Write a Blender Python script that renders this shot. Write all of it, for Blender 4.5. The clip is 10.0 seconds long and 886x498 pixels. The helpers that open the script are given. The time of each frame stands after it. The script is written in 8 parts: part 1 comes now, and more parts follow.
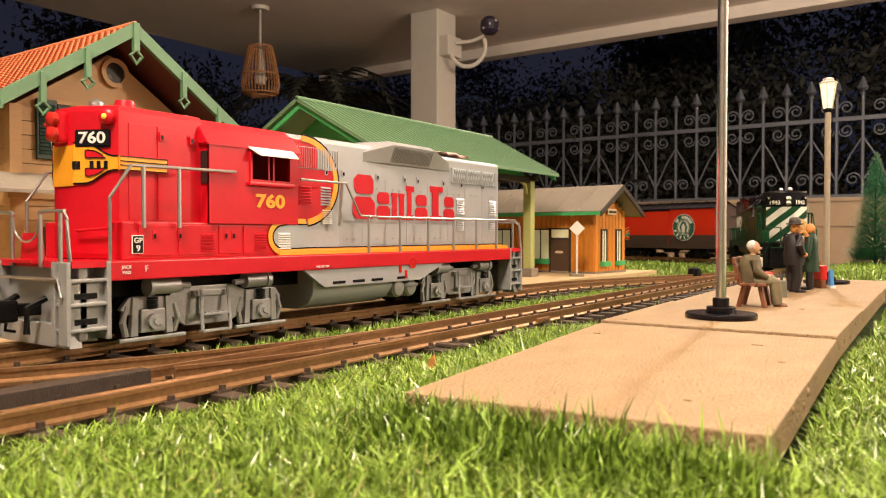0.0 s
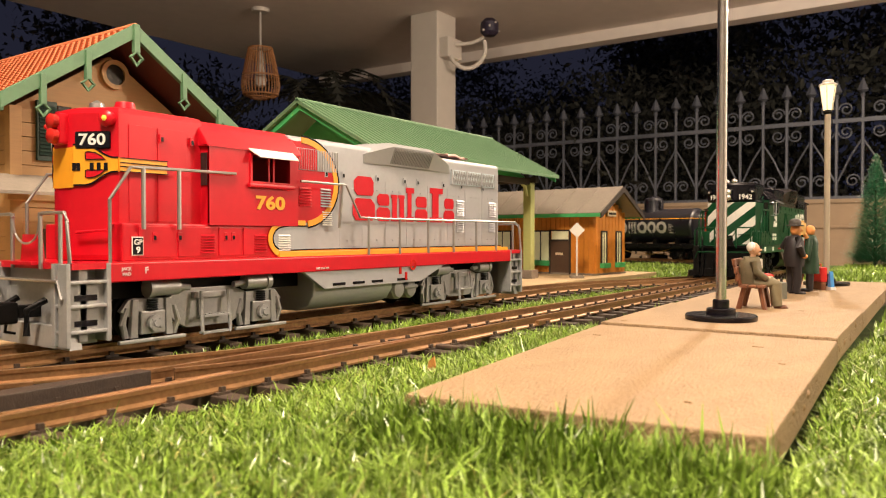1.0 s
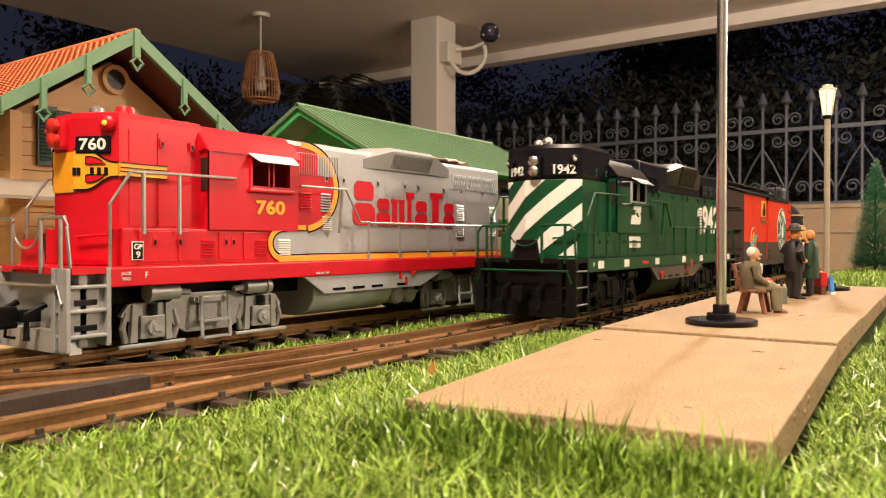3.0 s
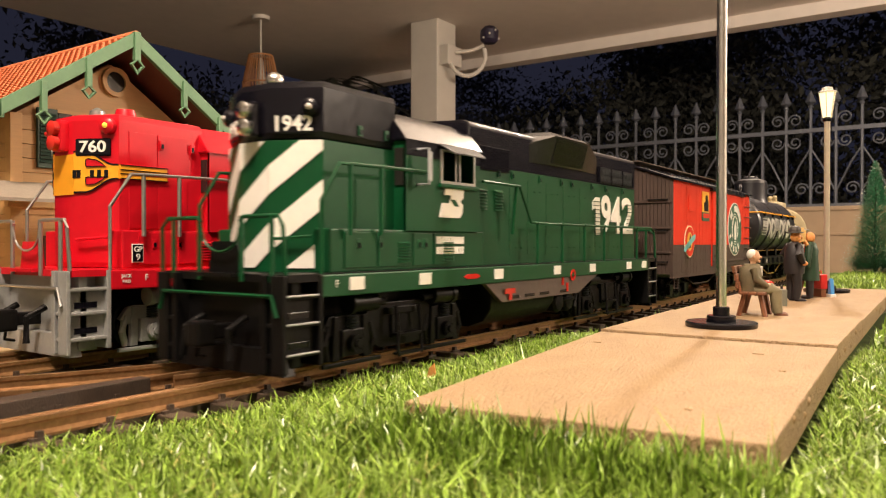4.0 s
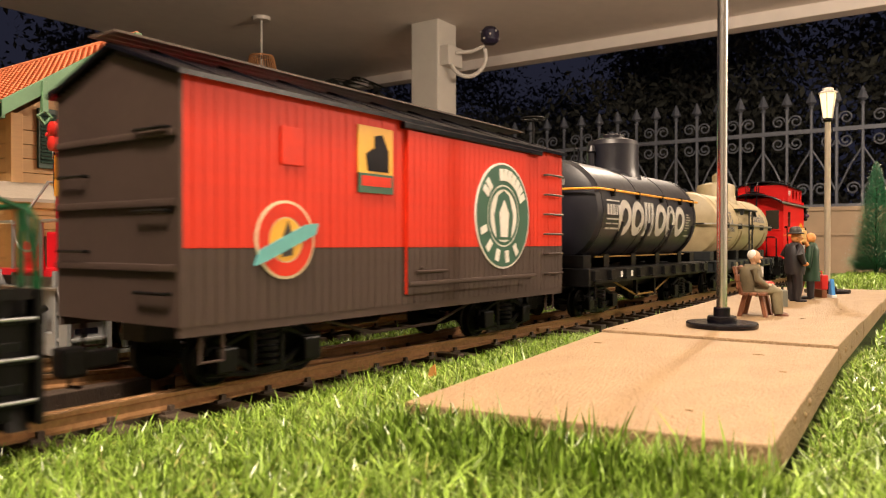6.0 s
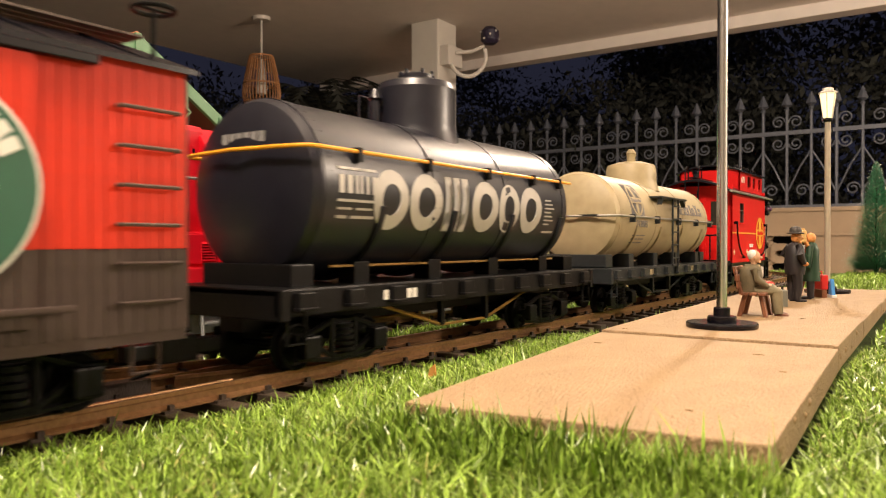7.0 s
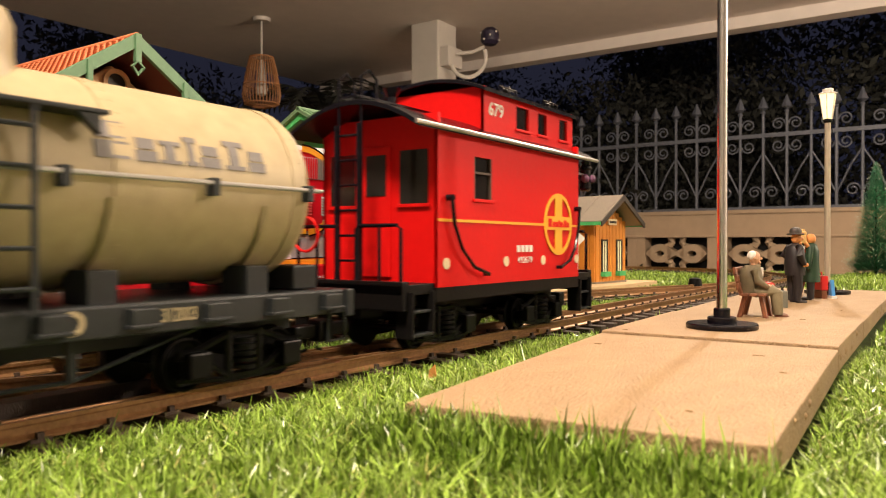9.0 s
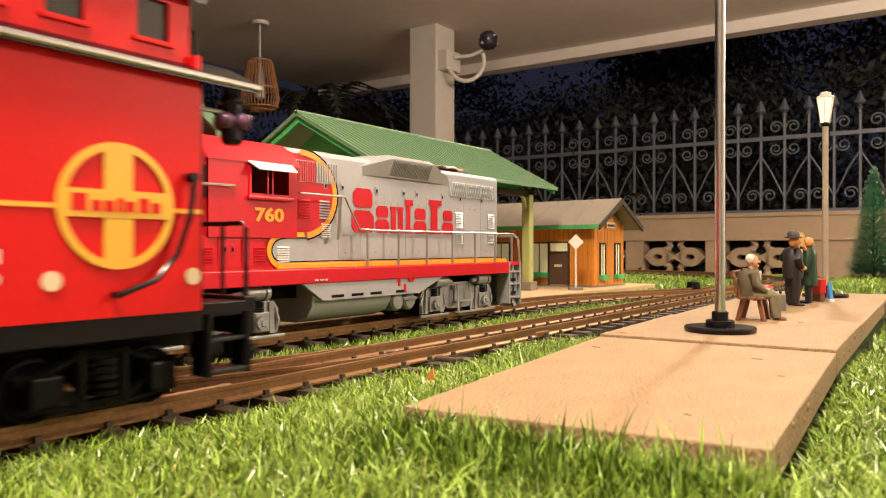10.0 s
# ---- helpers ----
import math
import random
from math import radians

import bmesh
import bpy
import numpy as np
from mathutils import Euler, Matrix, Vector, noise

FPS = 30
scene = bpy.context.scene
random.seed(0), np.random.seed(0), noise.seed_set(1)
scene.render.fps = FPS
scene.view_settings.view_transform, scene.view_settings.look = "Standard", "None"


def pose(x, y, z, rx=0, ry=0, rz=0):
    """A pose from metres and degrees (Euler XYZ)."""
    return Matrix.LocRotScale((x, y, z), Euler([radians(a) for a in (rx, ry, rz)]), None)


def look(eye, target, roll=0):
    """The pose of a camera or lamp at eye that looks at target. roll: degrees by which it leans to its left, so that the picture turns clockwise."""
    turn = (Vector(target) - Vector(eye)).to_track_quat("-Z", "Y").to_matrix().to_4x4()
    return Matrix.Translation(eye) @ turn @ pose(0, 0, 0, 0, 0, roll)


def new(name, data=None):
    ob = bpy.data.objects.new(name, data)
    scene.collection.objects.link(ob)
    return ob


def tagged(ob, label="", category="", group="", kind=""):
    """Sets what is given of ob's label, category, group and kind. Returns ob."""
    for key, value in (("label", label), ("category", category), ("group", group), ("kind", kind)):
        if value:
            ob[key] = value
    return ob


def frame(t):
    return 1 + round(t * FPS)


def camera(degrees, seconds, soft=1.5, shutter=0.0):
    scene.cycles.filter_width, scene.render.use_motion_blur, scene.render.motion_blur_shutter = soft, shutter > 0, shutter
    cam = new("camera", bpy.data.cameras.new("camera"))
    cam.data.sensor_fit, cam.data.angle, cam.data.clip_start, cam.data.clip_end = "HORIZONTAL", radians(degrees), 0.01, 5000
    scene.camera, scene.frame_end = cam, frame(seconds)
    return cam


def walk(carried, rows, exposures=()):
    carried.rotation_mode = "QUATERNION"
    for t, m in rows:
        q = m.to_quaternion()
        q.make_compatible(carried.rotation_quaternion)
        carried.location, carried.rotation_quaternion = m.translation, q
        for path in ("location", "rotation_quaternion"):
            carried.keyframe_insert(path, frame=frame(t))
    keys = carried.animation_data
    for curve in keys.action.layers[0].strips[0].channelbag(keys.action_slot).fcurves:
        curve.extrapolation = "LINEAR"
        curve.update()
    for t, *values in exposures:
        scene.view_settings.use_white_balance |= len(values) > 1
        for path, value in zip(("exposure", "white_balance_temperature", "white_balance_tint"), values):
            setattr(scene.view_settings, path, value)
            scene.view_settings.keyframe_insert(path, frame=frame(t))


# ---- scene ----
# ---------------------------------------------------------------- camera
cam = camera(61, 10.0, soft=1.05, shutter=0.25)
cam.data.dof.use_dof, cam.data.dof.focus_distance, cam.data.dof.aperture_fstop = True, 0.70, 23.0
HEAD = 34.8          # degrees from the track's line to the lens axis
EYE = (0.0, 0.0, 0.091)


def aim(drop, pan=0.0):
    """Camera pose: drop and pan are tangents of tilt and turn times 1331."""
    a = radians(HEAD + math.degrees(math.atan(pan / 1331)))
    d = drop / 1331
    return look(EYE, (EYE[0] + math.cos(a), EYE[1] + math.sin(a), EYE[2] - d))


walk(cam, [(0.0, aim(26)), (0.5, aim(24.5)), (1.0, aim(23)), (1.5, aim(21.3)), (2.0, aim(18.8)), (2.5, aim(17)),
           (3.2, aim(13.8)), (4.0, aim(10.5)), (4.5, aim(9)), (5.0, aim(9)), (5.5, aim(9.5, 1)), (6.2, aim(9.5, 1)),
           (7.0, aim(9.5, 1)), (7.5, aim(10, 1)), (8.0, aim(10, 1)), (8.5, aim(9.7, 1)), (9.0, aim(8, 1)),
           (9.5, aim(5.5, -1.5)), (10.0, aim(2, -2))])

# ---------------------------------------------------------------- world and light: a porch at night
world = bpy.data.worlds.new("night")
scene.world = world
world.use_nodes = True
wn = world.node_tree.nodes
wn["Background"].inputs["Color"].default_value = (0.0145, 0.0150, 0.0270, 1)
wn["Background"].inputs["Strength"].default_value = 1.0
scene.view_settings.exposure = 0.0


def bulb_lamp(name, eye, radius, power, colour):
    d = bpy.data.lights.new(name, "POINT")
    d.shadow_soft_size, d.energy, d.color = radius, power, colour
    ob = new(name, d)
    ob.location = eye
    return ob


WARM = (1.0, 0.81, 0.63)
# unseen lamps without fixtures, set to match the shadows and brightness
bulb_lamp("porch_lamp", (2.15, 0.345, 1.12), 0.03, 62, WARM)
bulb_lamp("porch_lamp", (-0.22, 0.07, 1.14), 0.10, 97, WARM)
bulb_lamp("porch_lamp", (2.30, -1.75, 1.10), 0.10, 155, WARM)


# ---------------------------------------------------------------- materials
def mat(name, col, rough=0.4, metal=0.0, var=0.12, scale=60.0, bump=0.0, col2=None, stretch=None, spots=0.0,
        island=0.0, obj=0.0, coat=0.0, glow=0.0, spec=0.5):
    """Principled surface with grain at two scales; scale is per metre."""
    m = bpy.data.materials.new(name)
    m.use_nodes = True
    nt = m.node_tree
    n, link = nt.nodes, nt.links.new
    p = n["Principled BSDF"]
    p.inputs["Metallic"].default_value = metal
    p.inputs["Coat Weight"].default_value = coat
    p.inputs["Specular IOR Level"].default_value = spec
    tc = n.new("ShaderNodeTexCoord")
    mp = n.new("ShaderNodeMapping")
    link(tc.outputs["Object"], mp.inputs[0])
    if stretch:
        mp.inputs["Scale"].default_value = stretch
    big, fine = n.new("ShaderNodeTexNoise"), n.new("ShaderNodeTexNoise")
    for t, s, d in ((big, scale * 0.25, 4), (fine, scale * 3.0, 5)):
        t.inputs["Scale"].default_value, t.inputs["Detail"].default_value = s, d
        link(mp.outputs[0], t.inputs["Vector"])
    mix = n.new("ShaderNodeMix")
    mix.data_type = "FLOAT"
    mix.inputs[0].default_value = 0.5
    link(big.outputs[0], mix.inputs[2])
    link(fine.outputs[0], mix.inputs[3])
    ramp = n.new("ShaderNodeValToRGB")
    ramp.color_ramp.elements[0].position, ramp.color_ramp.elements[1].position = 0.3, 0.7
    c2 = col2 or tuple(min(1, c * (1 + var)) for c in col)
    ramp.color_ramp.elements[0].color = (*[c * (1 - var) for c in col], 1)
    ramp.color_ramp.elements[1].color = (*c2, 1)
    link(mix.outputs[0], ramp.inputs[0])
    out = ramp.outputs[0]
    if island or obj:
        hsv = n.new("ShaderNodeHueSaturation")
        src = n.new("ShaderNodeNewGeometry").outputs["Random Per Island"] if island else n.new("ShaderNodeObjectInfo").outputs["Random"]
        mr = n.new("ShaderNodeMapRange")
        k = island or obj
        mr.inputs[3].default_value, mr.inputs[4].default_value = 1 - k, 1 + k
        link(src, mr.inputs[0])
        link(mr.outputs[0], hsv.inputs["Value"])
        link(out, hsv.inputs["Color"])
        out = hsv.outputs[0]
    link(out, p.inputs["Base Color"])
    rr = n.new("ShaderNodeMapRange")
    rr.inputs[3].default_value, rr.inputs[4].default_value = max(0.03, rough - 0.08), min(1, rough + 0.1)
    link(fine.outputs[0], rr.inputs[0])
    link(rr.outputs[0], p.inputs["Roughness"])
    if bump:
        b = n.new("ShaderNodeBump")
        b.inputs["Strength"].default_value, b.inputs["Distance"].default_value = bump, 0.5 / scale
        link(mix.outputs[0], b.inputs["Height"])
        link(b.outputs[0], p.inputs["Normal"])
    if glow:
        p.inputs["Emission Color"].default_value = (*col, 1)
        p.inputs["Emission Strength"].default_value = glow
    return m


M = {}
M["red"] = mat("red_paint", (0.55, 0.006, 0.017), 0.32, var=0.08, scale=50, spec=0.36)
M["red2"] = mat("caboose_red", (0.64, 0.006, 0.006), 0.44, var=0.07, scale=70, bump=0.05, spec=0.2)
M["silver"] = mat("silver_paint", (0.40, 0.41, 0.435), 0.36, 0.20, var=0.06, scale=80)
M["truckgray"] = mat("gray_casting", (0.33, 0.335, 0.335), 0.40, 0.25, var=0.12, scale=120, bump=0.1)
M["stripe"] = mat("yellow_paint", (0.82, 0.36, 0.02), 0.4, var=0.05)
M["dullyellow"] = mat("dull_yellow_rod", (0.30, 0.17, 0.03), 0.5, var=0.1)
# white print grayed in its colour for the weaker light near the camera
M["letter"] = mat("aged_white_print", (0.48, 0.46, 0.43), 0.5, var=0.08)
M["yellow"] = mat("warm_yellow", (0.80, 0.42, 0.03), 0.42, var=0.05)
M["black"] = mat("black_paint", (0.0055, 0.005, 0.0085), 0.22, var=0.25, scale=60, spec=0.30)
M["matblack"] = mat("black_plastic", (0.0060, 0.0056, 0.0058), 0.36, var=0.25, scale=90, bump=0.08, spec=0.15)
M["white"] = mat("white_paint", (0.78, 0.76, 0.72), 0.45, var=0.05)
M["green"] = mat("green_paint", (0.0030, 0.056, 0.019), 0.36, var=0.10, scale=60, spec=0.30)
M["brownroof"] = mat("weathered_brown", (0.085, 0.058, 0.045), 0.6, var=0.2, scale=60, bump=0.1)
M["boxbrown"] = mat("boxcar_brown", (0.062, 0.041, 0.034), 0.6, var=0.15, scale=60, bump=0.08, spec=0.25)
M["orange_red"] = mat("orange_red_paint", (0.64, 0.030, 0.008), 0.5, var=0.1, scale=60, bump=0.06, spec=0.25)
M["tankblack"] = mat("tank_black", (0.010, 0.010, 0.017), 0.34, var=0.2, scale=40, spec=0.6)
M["cream"] = mat("weathered_cream", (0.36, 0.29, 0.165), 0.46, var=0.14, scale=30, col2=(0.44, 0.36, 0.215))
M["deckgray"] = mat("dark_gray_frame", (0.021, 0.024, 0.026), 0.4, var=0.2, scale=80, bump=0.08, spec=0.25)
M["navy"] = mat("faded_navy", (0.16, 0.15, 0.15), 0.6, var=0.2)
M["chrome"] = mat("chrome", (0.78, 0.77, 0.76), 0.20, 1.0, var=0.04)
M["steelrail"] = mat("handrail_metal", (0.42, 0.41, 0.40), 0.34, 0.8, var=0.05)
M["glass"] = mat("smoked_glass", (0.02, 0.018, 0.016), 0.08, var=0.1)
M["pink"] = mat("lantern_glass", (0.11, 0.045, 0.10), 0.10, var=0.1)
M["lens"] = mat("red_lens", (0.5, 0.02, 0.015), 0.15, var=0.1)
M["lit"] = mat("lit_lens", (0.80, 0.62, 0.06), 0.3, glow=0.5)
M["brassrail"] = mat("brown_brass_rail", (0.255, 0.135, 0.057), 0.38, 0.55, var=0.3, scale=120, bump=0.1, col2=(0.40, 0.22, 0.10))
M["tie"] = mat("brown_tie", (0.053, 0.034, 0.023), 0.62, var=0.35, scale=160, bump=0.35, stretch=(3, 1, 1), obj=0.25)
M["grass"] = mat("turf_blade", (0.15, 0.27, 0.03), 0.27, var=0.25, scale=25, island=0.5, col2=(0.29, 0.43, 0.07))
M["thatch"] = mat("turf_thatch", (0.30, 0.27, 0.07), 0.5, var=0.3, scale=60, col2=(0.42, 0.42, 0.14), island=0.5)
M["turf"] = mat("turf_backing", (0.035, 0.07, 0.012), 0.85, var=0.5, scale=150, bump=0.5, col2=(0.09, 0.14, 0.025))
M["board"] = mat("tan_board", (0.325, 0.214, 0.114), 0.62, var=0.17, scale=150, bump=1.0, col2=(0.385, 0.262, 0.141), stretch=(0.7, 1.5, 1))
M["boardedge"] = mat("board_edge", (0.30, 0.19, 0.085), 0.75, var=0.3, scale=120, bump=0.4)
M["crack"] = mat("dark_joint", (0.07, 0.045, 0.025), 0.8)
M["deck"] = mat("sand_deck", (0.50, 0.36, 0.2), 0.7, var=0.12, scale=60, bump=0.15)
M["tile"] = mat("terracotta_tile", (0.60, 0.19, 0.085), 0.55, var=0.12, scale=80, obj=0.1, bump=0.06)
M["sage"] = mat("sage_green_trim", (0.095, 0.20, 0.105), 0.5, var=0.12, scale=90)
M["plank"] = mat("buff_plank", (0.52, 0.31, 0.13), 0.55, var=0.10, scale=60, stretch=(0.3, 1, 3), obj=0.06)
M["soffit"] = mat("dark_red_soffit", (0.09, 0.018, 0.014), 0.6, var=0.2)
M["dkgreen"] = mat("dark_green_shutter", (0.022, 0.055, 0.04), 0.5, var=0.15)
M["roofgreen"] = mat("green_roof", (0.125, 0.235, 0.125), 0.55, var=0.10, scale=50)
M["brightgreen"] = mat("bright_green", (0.06, 0.40, 0.13), 0.5, var=0.1)
M["palegreen"] = mat("pale_green_post", (0.36, 0.38, 0.14), 0.5, var=0.1)
M["timber"] = mat("dark_timber", (0.035, 0.025, 0.018), 0.6, var=0.3)
M["ochre"] = mat("ochre_board", (0.60, 0.22, 0.025), 0.5, var=0.12, scale=70, obj=0.08)
M["grayroof"] = mat("gray_felt_roof", (0.24, 0.205, 0.165), 0.75, var=0.15, scale=90, bump=0.2)
M["stone"] = mat("stone_base", (0.22, 0.18, 0.14), 0.75, var=0.3, scale=150, bump=0.3)
# curtain carries a faint glow that stands in for light from indoors
M["curtain"] = mat("curtained_pane", (0.74, 0.74, 0.48), 0.4, var=0.12, scale=200, stretch=(4, 4, 0.3), glow=0.10)
M["doorbrown"] = mat("brown_door", (0.09, 0.05, 0.03), 0.5, var=0.15)
M["wood"] = mat("bench_wood", (0.20, 0.075, 0.035), 0.5, var=0.25, scale=200, stretch=(1, 4, 4))
M["skin"] = mat("painted_skin", (0.62, 0.36, 0.22), 0.55, var=0.06)
M["orangeskin"] = mat("ruddy_skin", (0.66, 0.27, 0.08), 0.55, var=0.06)
M["tweed"] = mat("olive_jacket", (0.14, 0.115, 0.065), 0.65, var=0.3, scale=400)
M["trouser"] = mat("khaki_trouser", (0.20, 0.17, 0.10), 0.65, var=0.3, scale=500)
M["suit"] = mat("dark_suit", (0.014, 0.010, 0.012), 0.55, var=0.2)
M["coat"] = mat("green_coat", (0.010, 0.038, 0.018), 0.5, var=0.3, scale=300)
M["hat"] = mat("gray_hat", (0.055, 0.046, 0.042), 0.55, var=0.15)
M["basket"] = mat("straw_box", (0.58, 0.36, 0.12), 0.6, var=0.15, scale=400)
M["suitcase"] = mat("red_suitcase", (0.55, 0.02, 0.02), 0.4, var=0.1)
M["blue"] = mat("light_blue_plastic", (0.06, 0.26, 0.62), 0.4, var=0.1)
M["brownshoe"] = mat("brown_shoe", (0.16, 0.06, 0.03), 0.45)
M["lampglass"] = mat("lit_lamp_glass", (1.0, 0.88, 0.52), 0.3, var=0.03, glow=0.95)
M["pole"] = mat("painted_pole", (0.42, 0.36, 0.28), 0.4, 0.3, var=0.06)
M["wallpaint"] = mat("tan_wall_paint", (0.44, 0.33, 0.22), 0.8, var=0.08, scale=6, bump=0.05)
M["plaster"] = mat("white_plaster", (0.56, 0.52, 0.47), 0.8, var=0.05, scale=5, bump=0.04)
M["ceil"] = mat("porch_ceiling_paint", (0.74, 0.67, 0.62), 0.85, var=0.06, scale=4)
M["iron"] = mat("gray_painted_iron", (0.125, 0.135, 0.165), 0.5, 0.2, var=0.15, scale=20)
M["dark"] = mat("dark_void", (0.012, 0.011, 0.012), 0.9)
M["leaf"] = mat("night_leaf", (0.046, 0.047, 0.040), 0.7, var=0.3, scale=3, island=0.4, spec=0.1)
M["bark"] = mat("bark", (0.04, 0.03, 0.022), 0.85, var=0.3, scale=15)
M["fir"] = mat("fir_bristle", (0.08, 0.31, 0.18), 0.5, var=0.3, scale=40, island=0.4)
M["snow"] = mat("white_flock", (0.55, 0.56, 0.5), 0.7, var=0.1)
M["rattan"] = mat("rattan", (0.38, 0.17, 0.065), 0.6, var=0.2, scale=60)
M["bulb"] = mat("opal_bulb", (0.6, 0.55, 0.5), 0.25, var=0.03)
M["garden"] = mat("garden_soil", (0.03, 0.032, 0.02), 0.9, var=0.4, scale=3)
M["floor"] = mat("porch_tile", (0.25, 0.19, 0.14), 0.5, var=0.1, scale=6)
M["conduit"] = mat("white_conduit", (0.60, 0.55, 0.50), 0.45, var=0.05)
M["teal"] = mat("teal_ribbon", (0.12, 0.42, 0.44), 0.5)
M["paper"] = mat("cream_print", (0.72, 0.60, 0.40), 0.55, var=0.06)
M["brandgreen"] = mat("dark_green_print", (0.02, 0.10, 0.06), 0.5)
M["dryleaf"] = mat("dry_leaf", (0.45, 0.20, 0.05), 0.6, var=0.3, scale=150)
M["tissue"] = mat("pale_pink_tissue", (0.72, 0.46, 0.42), 0.8, var=0.15, scale=120, bump=0.2)
M["awninggray"] = mat("dark_gray_awning", (0.045, 0.045, 0.047), 0.4, var=0.15, scale=90)
M["dome"] = mat("purple_black_housing", (0.020, 0.014, 0.035), 0.45, var=0.2, scale=30)
M["screen"] = mat("pale_blue_screen", (0.50, 0.59, 0.64), 0.45, 0.2, var=0.1, scale=200)
M["graycase"] = mat("gray_green_case", (0.17, 0.175, 0.14), 0.55, var=0.15, scale=300)
M["bluelight"] = mat("far_blue_window", (0.03, 0.09, 0.35), 0.5, glow=0.25)


# ---------------------------------------------------------------- mesh tools
class Shape:
    """A bmesh with a few solid primitives."""

    def __init__(self):
        self.bm = bmesh.new()

    def box(self, x0, x1, y0, y1, z0, z1, bev=0.0):
        vs = [self.bm.verts.new(c) for c in ((x0, y0, z0), (x1, y0, z0), (x1, y1, z0), (x0, y1, z0),
                                             (x0, y0, z1), (x1, y0, z1), (x1, y1, z1), (x0, y1, z1))]
        fs = [self.bm.faces.new([vs[i] for i in f]) for f in ((3, 2, 1, 0), (4, 5, 6, 7), (0, 1, 5, 4), (1, 2, 6, 5), (2, 3, 7, 6), (3, 0, 4, 7))]
        if bev:
            es = list({e for f in fs for e in f.edges})
            bmesh.ops.bevel(self.bm, geom=es, offset=bev, segments=2, profile=0.6, affect="EDGES")
        return self

    def prism(self, pts, axis, a, b, bev=0.0):
        """Polygon (two coordinates, the axis left out) pushed from a to b along the axis."""
        def at(p, h):
            return {"x": (h, p[0], p[1]), "y": (p[0], h, p[1]), "z": (p[0], p[1], h)}[axis]
        v0 = [self.bm.verts.new(at(p, a)) for p in pts]
        v1 = [self.bm.verts.new(at(p, b)) for p in pts]
        fs = [self.bm.faces.new(v0), self.bm.faces.new(list(reversed(v1)))]
        k = len(pts)
        fs += [self.bm.faces.new((v0[i], v1[i], v1[(i + 1) % k], v0[(i + 1) % k])) for i in range(k)]
        bmesh.ops.recalc_face_normals(self.bm, faces=fs)
        if bev:
            bmesh.ops.bevel(self.bm, geom=list({e for f in fs[:2] for e in f.edges}), offset=bev, segments=2, profile=0.6, affect="EDGES")
        return self

    def tube(self, pts, r, n=8, closed=False):
        pts = [Vector(p) for p in pts]
        rings = []
        ref = Vector((0.13, 0.31, 0.94))
        k = len(pts)
        for i, p in enumerate(pts):
            if closed:
                d = pts[(i + 1) % k] - pts[i - 1]
            else:
                d = pts[min(i + 1, k - 1)] - pts[max(i - 1, 0)]
            d.normalize()
            s = d.cross(ref)
            if s.length < 0.2:
                s = d.cross(Vector((1, 0, 0.1)))
            s.normalize()
            w = d.cross(s)
            rr = r[i] if isinstance(r, (list, tuple)) else r
            rings.append([self.bm.verts.new(p + rr * (math.cos(6.28318 * j / n) * s + math.sin(6.28318 * j / n) * w)) for j in range(n)])
        span = range(k) if closed else range(k - 1)
        for i in span:
            a, b = rings[i], rings[(i + 1) % k]
            for j in range(n):
                self.bm.faces.new((a[j], a[(j + 1) % n], b[(j + 1) % n], b[j]))
        if not closed:
            self.bm.faces.new(list(reversed(rings[0])))
            self.bm.faces.new(rings[-1])
        return self

    def cyl(self, p0, p1, r, n=16, r2=None):
        return self.tube([p0, p1], [r, r if r2 is None else r2], n)

    def lathe(self, prof, c=(0, 0, 0), axis="z", n=20):
        """Profile of (radius, height) turned about an axis through c."""
        rings = []
        for r, h in prof:
            ring = []
            for j in range(n):
                a, b = r * math.cos(6.28318 * j / n), r * math.sin(6.28318 * j / n)
                o = {"z": (a, b, h), "x": (h, a, b), "y": (b, h, a)}[axis]
                ring.append(self.bm.verts.new((c[0] + o[0], c[1] + o[1], c[2] + o[2])))
            rings.append(ring)
        for a, b in zip(rings, rings[1:]):
            for j in range(n):
                self.bm.faces.new((a[j], a[(j + 1) % n], b[(j + 1) % n], b[j]))
        self.bm.faces.new(list(reversed(rings[0])))
        self.bm.faces.new(rings[-1])
        return self

    def ball(self, c, r, s=(1, 1, 1), n=14):
        m = Matrix.Translation(c) @ Matrix.Diagonal((r * s[0], r * s[1], r * s[2], 1))
        bmesh.ops.create_uvsphere(self.bm, u_segments=n, v_segments=max(6, n * 2 // 3), radius=1, matrix=m)
        return self

    def move(self, m):
        bmesh.ops.transform(self.bm, matrix=m, verts=self.bm.verts)
        return self

    def data(self, name, material):
        me = bpy.data.meshes.new(name)
        self.bm.normal_update()
        area = {f: f.calc_area() for f in self.bm.faces}
        for f in self.bm.faces:
            f.smooth = True
        for e in self.bm.edges:
            if len(e.link_faces) == 2:
                bend = e.calc_face_angle(0.0)
                a, b = (area[f] for f in e.link_faces)
                e.smooth = not (bend > 0.66 or (bend > 0.2 and max(a, b) > 5 * min(a, b)))
        self.bm.to_mesh(me)
        self.bm.free()
        for one in (material if isinstance(material, (list, tuple)) else [material]):
            me.materials.append(one)
        return me


def part(name, shape, material, parent, label=""):
    ob = new(name, shape.data(name, material) if isinstance(shape, Shape) else shape)
    ob.parent = parent
    if label:
        tagged(ob, label)
    return ob


def thing(name, m, label, category, group="", kind=""):
    ob = new(name)
    ob.empty_display_size = 0.02
    ob.matrix_basis = m
    return tagged(ob, label, category, group, kind)


def solid(name, shape, material, label, category, group="", kind="", m=None):
    ob = new(name, shape.data(name, material))
    if m is not None:
        ob.matrix_basis = m
    return tagged(ob, label, category, group, kind)


